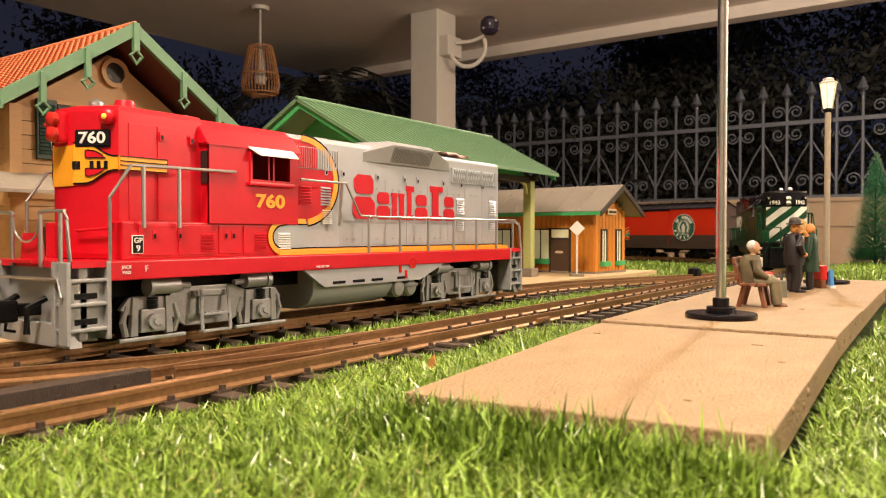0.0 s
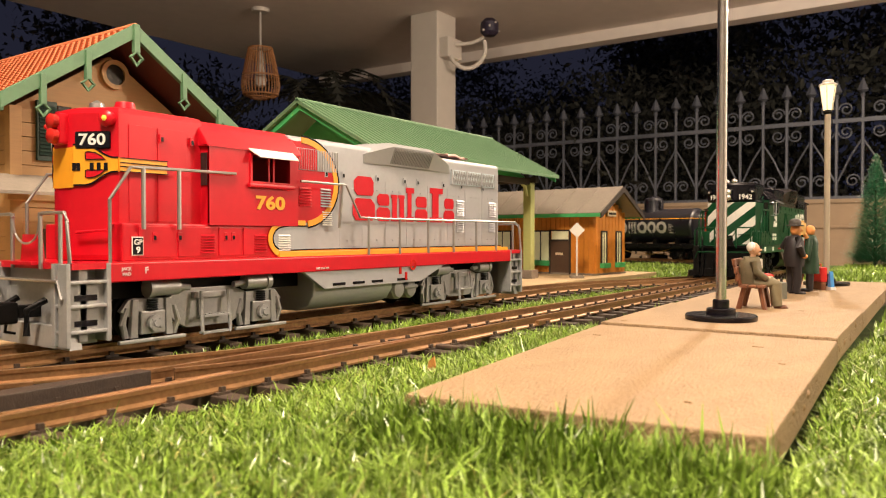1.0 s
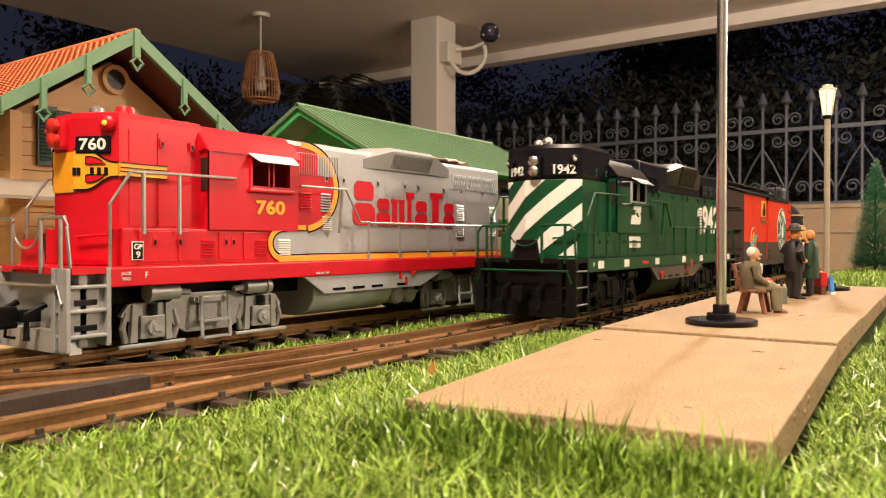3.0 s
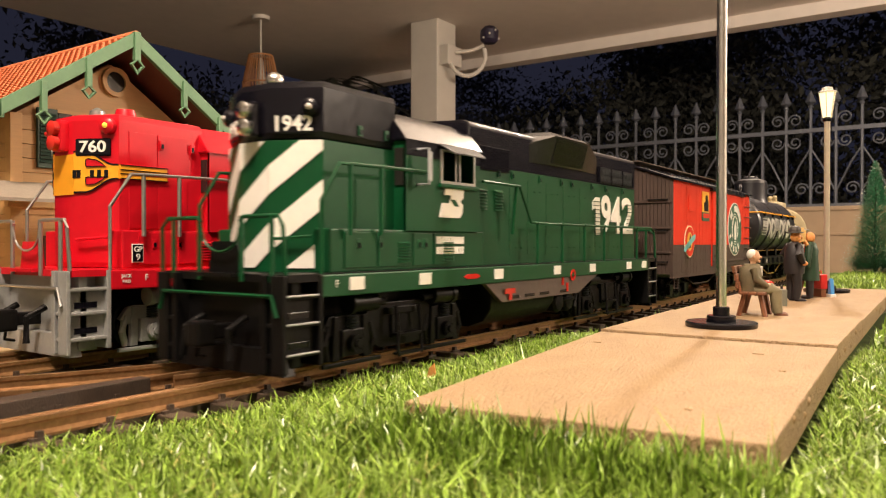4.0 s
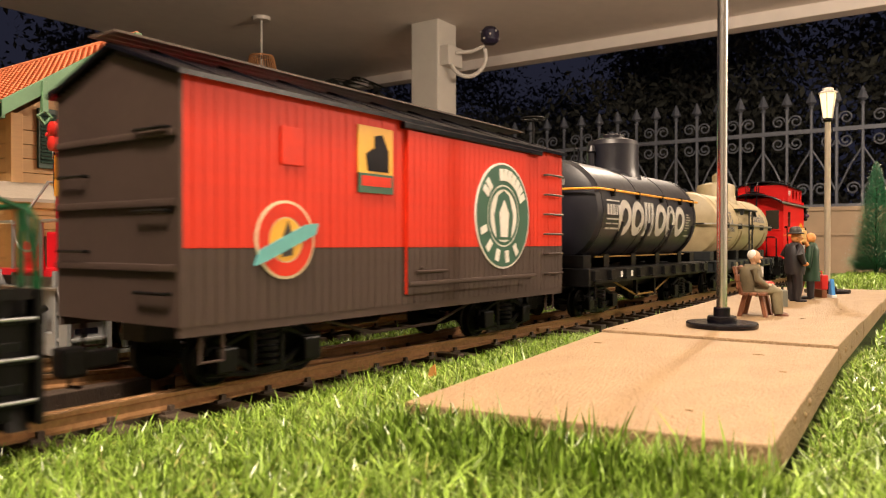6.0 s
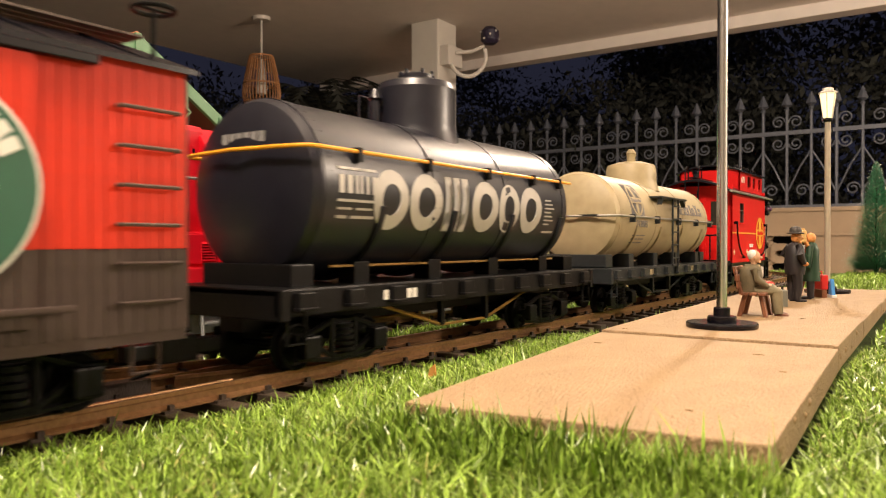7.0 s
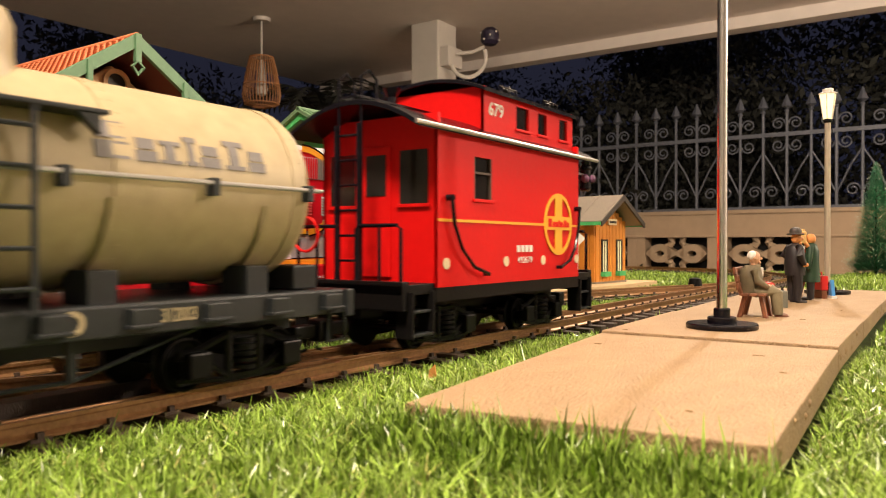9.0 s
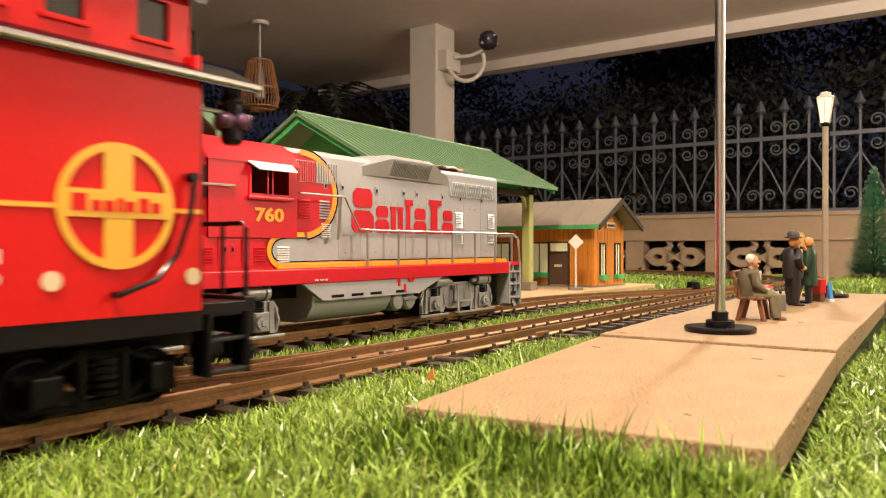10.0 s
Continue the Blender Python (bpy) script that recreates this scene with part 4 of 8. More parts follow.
        aw = [(0.1445, sd * (cw + 0.0005), 0.1585), (0.191, sd * (cw + 0.0005), 0.1585), (0.188, sd * (cw + 0.0105), 0.1520), (0.1475, sd * (cw + 0.0105), 0.1520)]
        s = Shape()
        va = [s.bm.verts.new(p) for p in aw] + [s.bm.verts.new((p[0], p[1], p[2] - 0.0009)) for p in aw]
        for f in ((0, 1, 2, 3), (7, 6, 5, 4), (0, 4, 5, 1), (1, 5, 6, 2), (2, 6, 7, 3), (3, 7, 4, 0)):
            s.bm.faces.new([va[i] for i in f])
        bmesh.ops.recalc_face_normals(s.bm, faces=s.bm.faces)
        part("awning", s, M["white"] if red else M["awninggray"], b, "metal sun awning")
    for u in (0.1085, 0.195):
        part("cab_wall", Shape().prism([(-cw + 0.0005, 0.099), (cw - 0.0005, 0.099), (cw - 0.0005, 0.157), (0.033, 0.173), (-0.033, 0.173), (-cw + 0.0005, 0.157)], "x", u, u + 0.0020), body if red else M["green"], b)
    for sd in (-1, 1):
        part("cab_door_window", Shape().box(0.1076, 0.1084, *sorted((sd * 0.0415, sd * 0.0485)), 0.128, 0.152, 0.0003), M["glass"], b)
    roof = [(-cw - 0.0008, 0.1565)] + [(-cw - 0.0008 + 0.019 * k / 4, 0.1578 + 0.0195 * math.sin(1.3 * k / 4)) for k in range(5)] + [(0, 0.1800)]
    roof += [(-y, z) for y, z in reversed(roof[:-1])]
    part("cab_roof", Shape().prism(roof, "x", 0.1065, 0.2005, 0.0012), top, b)
    part("battery_box", Shape().box(0.0405, 0.205, -0.0485, 0.0485, 0.0738, 0.0995, 0.0012), body, b)
    # cab front step notch and doors
    for u0, u1 in ((0.0505, 0.0715), (0.0725, 0.0965)):
        for sd in (-1, 1):
            part("hood_door", Shape().box(u0, u1, *sorted((sd * hw, sd * (hw + 0.0006))), 0.101, 0.166, 0.0002), body, b) if red else None
    for k, u0 in enumerate((0.052, 0.083, 0.118, 0.141)):
        for sd in (-1, 1):
            part("battery_door", Shape().box(u0, u0 + 0.028 if k < 2 else u0 + 0.021, *sorted((sd * 0.0485, sd * 0.0494)), 0.0765, 0.0975, 0.0003), body, b)
    for u in (0.064, 0.084, 0.124, 0.131, 0.075, 0.100, 0.240, 0.262, 0.310, 0.352, 0.374, 0.420, 0.455, 0.500):
        lowbox = u in (0.064, 0.084, 0.124, 0.131)
        v, z = (-0.0490, 0.0905) if lowbox else (-hw - 0.0005, 0.159 if u < 0.11 else 0.146)
        if red and u in (0.075, 0.100):
            v -= 0.0008
        k = part("latch", Shape().box(u - 0.0018, u + 0.0018, v - 0.0009, v, z - 0.0032, z + 0.0032, 0.0003), (body if u < 0.23 else long_side), b)
        part("latch_recess", Shape().box(u - 0.0009, u + 0.0009, v - 0.0012, v - 0.0006, z - 0.0022, z + 0.0008), M["black"], k)
    panels = [0.2575, 0.288, 0.322, 0.356, 0.392, 0.428, 0.4635, 0.4995, 0.5345]
    for u0, u1 in zip(panels, panels[1:]):
        for sd in (-1, 1):
            part("hood_door", Shape().box(u0 + 0.0004, u1 - 0.0004, *sorted((sd * hw, sd * (hw + 0.0003))), 0.0815, 0.1435), long_side, b)
        for k in (0.35, 0.65):
            u = u0 + (u1 - u0) * k
            part("hinge", Shape().box(u - 0.001, u + 0.001, -hw - 0.0012, -hw - 0.0004, 0.0865, 0.0875).box(u - 0.001, u + 0.001, -hw - 0.0012, -hw - 0.0004, 0.134, 0.135), long_side, b)
    for u0, u1, z0_, z1_ in ((0.1015, 0.1135, 0.0785, 0.0925), (0.1515, 0.1635, 0.0785, 0.0925)):
        louvre(b, u0, u1, z0_, z1_, -0.0490, body)
    for u0, u1, z0_, z1_ in ((0.2070, 0.2210, 0.116, 0.133), (0.2330, 0.2450, 0.116, 0.133), (0.4455, 0.4595, 0.113, 0.131), (0.4455, 0.4595, 0.095, 0.109), (0.5140, 0.5285, 0.113, 0.131), (0.5140, 0.5285, 0.095, 0.109)):
        if not red and u0 > 0.4:
            continue
        louvre(b, u0, u1, z0_, z1_, -hw - 0.0006, (M["red"] if u0 < 0.23 else M["silver"]) if red else M["green"])
    # grilles
    part("grille", Shape().box(0.2045, 0.2555, -hw - 0.0012, -hw, 0.147, 0.1655, 0.0003), long_top if red else M["matblack"], b)
    for k in range(24):
        u = 0.2055 + k * 0.0021
        part("grille_bar", Shape().box(u, u + 0.0009, -hw - 0.0018, -hw - 0.001, 0.1475, 0.165), (M["red"] if u < 0.228 else M["steelrail"]) if red else M["black"], b)
    part("radiator_grille", Shape().box(0.4355, 0.5265, -hw - 0.0014, -hw, 0.1475 + (0 if red else 0.004), 0.1635 + (0 if red else 0.004), 0.0004), M["screen"] if red else M["matblack"], b, "bright radiator screen" if red else "")
    for lean in (0.0036, -0.0036):
        wire = Shape().prism([(0, 0.1485), (0.0006, 0.1485), (lean + 0.0006, 0.1625), (lean, 0.1625)], "y", -hw - 0.0022, -hw - 0.0012).data("screen_wire", M["truckgray"] if red else M["deckgray"])
        for k in range(24):
            put("screen_wire", wire, b, pose(0.4395 + k * 0.00355, 0, 0 if red else 0.004))
    for u in (0.4350, 0.4650, 0.4955, 0.5258):
        part("screen_post", Shape().box(u, u + 0.0016, -hw - 0.0026, -hw - 0.001, 0.1475 + (0 if red else 0.004), 0.1635 + (0 if red else 0.004)), long_top, b)
    # dynamic brake blister on the roof
    for sd in (-1,):
        s = Shape()
        sec = [[(-hw - 0.0004, zt - 0.010), (-hw - 0.0004, 0.159), (0.0, 0.159), (0.0, zt - 0.001), (-0.02, zt - 0.001)],
               [(-0.0500, zt - 0.0005), (-0.0430, 0.1595), (0.0, 0.1595), (0.0, zt + 0.0042), (-0.043, zt + 0.0036)]]
        rows = []
        for u, k in ((0.290, 0), (0.324, 1), (0.394, 1), (0.432, 0)):
            rows.append([s.bm.verts.new((u, y, z)) for y, z in sec[k]])
        for p, r in zip(rows, rows[1:]):
            for j in range(5):
                s.bm.faces.new((p[j], p[(j + 1) % 5], r[(j + 1) % 5], r[j]))
        s.bm.faces.new(rows[0])
        s.bm.faces.new(list(reversed(rows[-1])))
        g = bmesh.ops.duplicate(s.bm, geom=list(s.bm.faces) + list(s.bm.verts) + list(s.bm.edges))["geom"]
        vv = [x for x in g if isinstance(x, bmesh.types.BMVert)]
        bmesh.ops.scale(s.bm, vec=(1, -1, 1), verts=vv)
        bmesh.ops.recalc_face_normals(s.bm, faces=s.bm.faces)
        part("brake_blister", s, long_top, b)
    for k in range(26):
        u = 0.3265 + k * 0.0025
        part("screen_bar", Shape().prism([(-0.0492, zt - 0.002), (-0.0505, zt - 0.002), (-0.0444, 0.1612), (-0.0431, 0.1612)], "x", u, u + 0.0012), M["truckgray"] if red else M["black"], b)
    # roof details
    for u, r in ((0.220, 0.010), (0.350, 0.018), (0.385, 0.018), (0.46, 0.018), (0.50, 0.018)):
        z = zt + 0.0035 if 0.30 < u < 0.42 else zt - 0.002
        part("roof_fan", Shape().lathe([(r, z), (r, z + 0.0025), (r * 0.85, z + 0.0032), (r * 0.2, z + 0.0028)], (u, 0, 0), n=24), long_top, b)
    part("exhaust", Shape().box(0.262, 0.278, -0.008, 0.008, 0.1735, 0.181, 0.001), M["matblack"] if not red else M["silver"], b)
    part("sand_hatch", Shape().lathe([(0.0085, 0.1735), (0.0065, 0.182), (0.006, 0.1835), (0.001, 0.1840)], (0.060, -0.022, 0), n=16), top, b)
    part("sand_hatch", Shape().lathe([(0.012, 0.1735), (0.0112, 0.1780), (0.004, 0.1800)], (0.088, -0.018, 0), n=18), top, b)
    part("bell", Shape().lathe([(0.0060, 0.1735), (0.005, 0.183), (0.001, 0.1855)], (0.0500, -0.004, 0), n=14), M["steelrail"] if red else M["silver"], b)
    part("horn", Shape().lathe([(0.001, 0.118), (0.0016, 0.128), (0.0042, 0.138)], (0, 0.016, 0.1835), "x", 12).cyl((0.128, 0.016, 0.178), (0.128, 0.016, 0.1835), 0.001, 6), M["steelrail"], b)
    # nose: twin headlight, marker lights, number boards
    part("headlight", Shape().box(UN - 0.0060, UN + 0.001, -0.0062, 0.0062, 0.1525, 0.1735, 0.0022), top, b)
    for z in (0.1582, 0.1678):
        part("lens", Shape().lathe([(0.0052, UN - 0.0058), (0.0052, UN - 0.0095), (0.0040, UN - 0.0105), (0.0004, UN - 0.0112)], (0, 0, z), "x", 16), M["chrome"] if not red else M["lens"], b)
    nb = 0.0 if red else 0.0045
    for sd in (-1, 1):
        f = facet(sd)
        part("marker_light", Shape().lathe([(0.0056, 0.001), (0.0052, -0.0036), (0.0034, -0.0050), (0.0004, -0.0054)], (-sd * 0.0088, 0, 0.1688), "y", 16).move(f), body if red else M["black"], b)
        part("marker_lens", Shape().ball((-sd * 0.0088, -0.0050, 0.1688), 0.0019, n=10).move(f), (M["lit"] if sd < 0 else M["lens"]) if red else M["conduit"], b)
        part("number_board", Shape().box(-0.0145 if sd < 0 else -0.0105, 0.0105 if sd < 0 else 0.0145, -0.0014, 0.0004, 0.1490 + nb, 0.1607 + nb, 0.0012).move(f), M["black"], b)
        put("number", words("760" if red else "1942", 0.0074 if red else 0.0086, M["white"], 0.0003, 1.22 if red else 0.98, 0.03), b, f @ pose(0.002 * sd, -0.0016, 0.1549 + nb), "white running number")
    # nose grab irons
    part("grab_iron", Shape().tube([(-0.012, 0.001, 0.0935), (-0.012, -0.0045, 0.0935), (0.010, -0.0045, 0.0950), (0.0125, -0.0045, 0.0990), (0.0125, 0.001, 0.0990)], 0.0009, 6).move(facet(-1)), rl if not red else body, b)
    # roof and side handrails
    for sd in (-1, 1):
        y = sd * (sw - 0.0015)
        part("handrail", Shape().tube([(0.0295, y, 0.062), (0.0295, y, 0.1145), (0.0445, y, 0.1363), (0.0537, y, 0.1366), (0.0814, y, 0.1371), (0.131, y, 0.1377)], 0.0012, 8), rl, b)
        for u in (0.0537, 0.0814):
            part("stanchion", Shape().cyl((u, y, 0.0955 if sd < 0 else 0.09), (u, y, 0.1372), 0.0015, 8), rl, b)
        part("handrail", Shape().tube([(0.198, y, 0.1362), (0.2534, y, 0.1360), (0.2724, y, 0.1079), (0.30, y, 0.1072), (0.512, y, 0.1075), (0.556, y, 0.1078), (0.566, y, 0.104), (0.5715, y, 0.077), (0.5715, y, 0.040)], 0.0011, 8), rl, b)
        part("stanchion", Shape().cyl((0.2485, y * 0.93, 0.098), (0.2485, y, 0.1365), 0.0015, 8), rl, b)
        for u in (0.2842, 0.3305, 0.3772, 0.4237, 0.4691, 0.5124):
            part("stanchion", Shape().cyl((u, y, 0.062), (u, y, 0.1078), 0.0013, 8).ball((u, y, 0.1075), 0.0017, n=8), rl, b)
    # fuel tank and air tanks
    tankmat = M["silver"] if red else M["matblack"]
    part("tank_skirt", Shape().prism([(0.2010, 0.0612), (0.4080, 0.0612), (0.3640, 0.0455), (0.2260, 0.0455)], "y", -0.0525, -0.0485, 0.0004), M["silver"] if red else M["brownroof"], b)
    part("tank_skirt", Shape().prism([(0.2010, 0.0612), (0.4080, 0.0612), (0.3640, 0.0455), (0.2260, 0.0455)], "y", 0.0485, 0.0525, 0.0004), M["silver"] if red else M["brownroof"], b)
    for k, u in enumerate((0.236, 0.262, 0.288, 0.326)):
        part("slot", Shape().box(u, u + 0.016, -0.0530, -0.0524, 0.0478, 0.0502, 0.0003), M["black"], b)
    tp = [(-0.0475, 0.047), (-0.0465, 0.040), (-0.040, 0.031), (-0.026, 0.026), (0.026, 0.026), (0.040, 0.031), (0.0465, 0.040), (0.0475, 0.047)]
    part("fuel_tank", Shape().prism([(-0.0475, 0.062)] + tp + [(0.0475, 0.062)], "x", 0.218, 0.325, 0.0012), tankmat, b)
    for u in (0.3365, 0.3565):
        for sd in (-1, 1):
            part("air_tank", Shape().lathe([(0.002, sd * 0.0480), (0.0075, sd * 0.0470), (0.0095, sd * 0.0445), (0.0095, sd * 0.012)], (u, 0, 0.0385), "y", 18), tk, b)
    part("air_pipe", Shape().tube([(0.345, -0.046, 0.0405), (0.352, -0.049, 0.0405), (0.366, -0.046, 0.0405)], 0.0018, 8), tk, b)
    part("fuel_cutoff", Shape().box(0.329, 0.332, -0.0536, -0.0525, 0.054, 0.0665, 0.0004).box(0.338, 0.341, -0.0536, -0.0525, 0.048, 0.056, 0.0004), M["lens"], b, "red emergency fuel pull")
    part("filler", ring(0.3495, -0.0536, 0.0625, 0.0052, 0.0028), M["lens"], b)
    if not red:
        part("fuel_tag", Shape().box(0.2280, 0.2430, -0.0546, -0.0540, 0.0520, 0.0560).box(0.2340, 0.2378, -0.0546, -0.0540, 0.0470, 0.0520), M["lens"], b, "red fuel shut-off tag")
    tr = [diesel_truck(b, 0.117, tk), diesel_truck(b, L - 0.117, tk)]
    # dress
    v = -hw - 0.0012
    if red:
        # red front colour running back over the hood in a bow, edged in yellow and black
        def bow(off):
            pts = []
            for k in range(19):
                a = radians(100 - 10 * k)
                pts.append((0.2100 + (0.0410 + off) * math.cos(a), 0.1365 + (0.0345 + off) * math.sin(a)))
            return pts
        panel = [(0.1966, 0.1000)] + [(0.1966, 0.1715)] + [p for p in bow(0) if p[0] >= 0.2] + [(0.205, 0.1022 - 0.001), (0.1966, 0.1012)]
        part("red_panel", Shape().prism(panel, "y", -hw - 0.0007, -hw + 0.001), M["red"], b, "red bow of colour on the silver hood")
        e1 = [p for p in bow(0.0012) if p[0] > 0.203]
        part("yellow_edge", ribbon(e1, -hw - 0.0006, 0.0050, 0.0008), M["stripe"], b)
        part("black_edge", ribbon([p for p in bow(0.0044) if p[0] > 0.203], -hw - 0.0006, 0.0014, 0.0009), M["black"], b)
        lp = [(0.206, 0.1018), (0.185, 0.1018)] + [(0.180 - 0.0125 * math.sin(a), 0.0888 + 0.0120 * math.cos(a)) for a in np.linspace(0.1, 3.04, 14)] + [(0.206, 0.0772)]
        part("silver_panel", Shape().prism([(x, z) for x, z in lp], "y", -0.0494, -0.0484), M["silver"], b, "silver loop below the cab")
        part("yellow_edge", ribbon(lp, -0.0493, 0.0042, 0.0007), M["stripe"], b)
        part("black_edge", ribbon([(x + 0.0024, 0.0893 + (z - 0.0893) * 0.80) for x, z in lp], -0.0494, 0.0010, 0.0008), M["black"], b)
        louvre(b, 0.176, 0.1885, 0.079, 0.0925, -0.0494, M["white"])
        louvre(b, 0.2350, 0.2465, 0.100, 0.113, -hw - 0.0006, M["white"])
        part("sill_stripe", Shape().box(0.176, L - 0.031, -0.0500 - 0.001, -0.0480, 0.0738, 0.0782, 0.0004).box(0.206, L - 0.033, -hw - 0.002, -hw, 0.0738, 0.0792), M["stripe"], b, "yellow stripe above the sill")
        part("sill_line", Shape().box(0.206, L - 0.033, -hw - 0.0024, -hw, 0.0792, 0.0800), M["black"], b)
        blocks(b, "lettering_block", 0.2745, 0.1055, SANTA, M["red"], -hw - 0.0009)
        put("number", words("760", 0.0100, M["stripe"], 0.0003, 1.42, 0.05), b, pose(0.1668, -cw - 0.0004, 0.1165), "yellow running number")
        put("number", words("GP", 0.0036, M["white"], 0.0003, 1.0, 0.01), b, pose(0.0510, -0.0502, 0.0868))
        put("number", words("9", 0.0042, M["white"], 0.0003, 1.1, 0.01), b, pose(0.0510, -0.0502, 0.0815))
        part("plate", Shape().box(0.0468, 0.0552, -0.0498, -0.0490, 0.0780, 0.0905, 0.0002), M["white"], b)
        part("plate", Shape().box(0.0473, 0.0547, -0.0500, -0.0492, 0.0786, 0.0899, 0.0002), M["black"], b)
        put("stencil", words("JACK", 0.0022, M["white"], 0.0002), b, pose(0.0400, -sw - 0.0003, 0.0695))
        put("stencil", words("PAD", 0.0022, M["white"], 0.0002), b, pose(0.0400, -sw - 0.0003, 0.0660))
        put("stencil", words("F", 0.0042, M["white"], 0.0002), b, pose(0.0545, -sw - 0.0003, 0.0680))
        put("stencil", words("FUEL CUT OFF", 0.0017, M["white"], 0.0002), b, pose(0.222, -sw - 0.0003, 0.0635))
        # yellow nose emblem with bars running back
        for sd in (-1, 0, 1):
            f = facet(sd)
            if sd == 0:
                em = [(-VN, 0.1235), (VN, 0.1235), (VN, 0.1505), (-VN, 0.1505)]
            else:
                q = -sd
                wing = [(-0.5 + 1.0 * k / 12, 0.0047 + 0.0088 * (1 + math.cos(math.pi * min(1, max(0, (k - 3) / 8)))) / 2) for k in range(13)]
                em = [(q * FL * a, 0.1385 - h) for a, h in wing] + [(q * FL * a, 0.1385 + h) for a, h in reversed(wing)]
            part("nose_emblem", Shape().prism(em, "y", -0.0008, 0.0008).move(f), M["stripe"], b, "yellow nose emblem with black edging")
            if sd:
                part("emblem_edge", ribbon(em[:13], -0.0006, 0.0011, 0.0005).move(f), M["black"], b)
                part("emblem_edge", ribbon(em[13:], -0.0006, 0.0011, 0.0005).move(f), M["black"], b)
                for up in (-1, 1):
                    drop = [(-0.0070, 0.0038), (-0.0055, 0.0034), (0.0015, 0.0036), (0.0072, 0.0034), (0.0040, 0.0060), (0.0, 0.0080), (-0.0050, 0.0088), (-0.0070, 0.0082)]
                    drop = [(q * a, 0.1385 + up * h) for a, h in drop]
                    part("emblem_bar", Shape().prism(drop, "y", -0.0012, -0.0006).move(f), M["red"], b)
                    part("emblem_edge", ribbon(drop + drop[:1], -0.0011, 0.0006, 0.0004).move(f), M["black"], b)
                for x in (-0.0165, -0.0135, -0.004, 0.001, 0.006):
                    part("emblem_bar", Shape().box(min(q * x, q * (x + 0.0026)), max(q * x, q * (x + 0.0026)), -0.0013, -0.0006, 0.1345, 0.1398).move(f), M["black"], b)
        for k, z in enumerate((0.1340, 0.1372, 0.1398, 0.1430)):
            part("emblem_bar", Shape().box(UC, 0.0795, -hw - 0.0022, -hw - 0.0016, z - 0.0003, z + 0.0003), M["black"], b)
        part("nose_emblem", Shape().box(UC, 0.0790, -hw - 0.0018, -hw + 0.001, 0.1338, 0.1432), M["stripe"], b)
        tis = Shape()
        rgt = random.Random(8)
        rows = [[tis.bm.verts.new((0.408 + 0.0085 * i + rgt.uniform(-0.002, 0.002), -0.034 + 0.011 * k + rgt.uniform(-0.003, 0.003), zt + 0.0015 + rgt.uniform(0, 0.0055) * (0.3 if k in (0, 4) or i in (0, 9) else 1))) for k in range(5)] for i in range(10)]
        low = [[tis.bm.verts.new((v_.co.x, v_.co.y, v_.co.z - 0.0012)) for v_ in row] for row in rows]
        for g, flip in ((rows, False), (low, True)):
            for i in range(9):
                for k in range(4):
                    f_ = (g[i][k], g[i + 1][k], g[i + 1][k + 1], g[i][k + 1])
                    tis.bm.faces.new(tuple(reversed(f_)) if flip else f_)
        part("tissue", tis, M["tissue"], b, "scrap of pale pink tissue on the roof")
    else:
        # white tiger stripes across the three faces of the nose
        def clip(poly, lim, keep_above):
            out = []
            for (ya, za), (yb, zb) in zip(poly, poly[1:] + poly[:1]):
                ina, inb = (za >= lim) == keep_above, (zb >= lim) == keep_above
                if ina:
                    out.append((ya, za))
                if ina != inb:
                    q = (lim - za) / (zb - za)
                    out.append((ya + q * (yb - ya), lim))
            return out
        for sd, w0, w1 in ((1, -VN - FL, -VN), (0, -VN, VN), (-1, VN, VN + FL)):
            mid = (w0 + w1) / 2
            for k in range(-2, 5):
                z0 = 0.0765 + 0.0335 * k
                poly = [(w0 - mid, z0 + 0.78 * w0), (w1 - mid, z0 + 0.78 * w1), (w1 - mid, z0 + 0.0165 + 0.78 * w1), (w0 - mid, z0 + 0.0165 + 0.78 * w0)]
                poly = clip(clip(poly, 0.0765, True), zg - 0.0002, False)
                if len(poly) > 2:
                    part("nose_stripe", Shape().prism(poly, "y", -0.0007, 0.0006).move(facet(sd)), M["white"], b, "white diagonal nose stripe")
        bn = [(0.148, 0.1135), (0.1495, 0.1175), (0.157, 0.1175), (0.159, 0.1215), (0.1515, 0.1215), (0.153, 0.1265), (0.170, 0.1265), (0.1725, 0.124), (0.172, 0.1205), (0.169, 0.119), (0.1715, 0.117), (0.171, 0.113), (0.168, 0.1105), (0.1465, 0.1105)]
        part("emblem", Shape().prism([(0.1595 + (x - 0.1595) * 1.15, 0.1085 + (z - 0.1105) * 1.40) for x, z in bn], "y", -cw - 0.0008, -cw + 0.001), M["white"], b, "white railway emblem as a plain shape")
        part("emblem_bar", Shape().prism([(0.1575, 0.121), (0.163, 0.121), (0.168, 0.1165), (0.1625, 0.1165)], "y", -cw - 0.0012, -cw), M["green"], b)
        for z in (0.0905, 0.0835):
            for k in range(10):
                part("lettering_block", Shape().box(0.1435 + 0.0034 * k, 0.1461 + 0.0034 * k, -0.0497, -0.0490, z, z + 0.0050), M["white"], b)
        one = [(0.4211, 0.1318), (0.4285, 0.1366), (0.4387, 0.1366), (0.4387, 0.0994), (0.4288, 0.0994), (0.4288, 0.1262), (0.4211, 0.1235)]
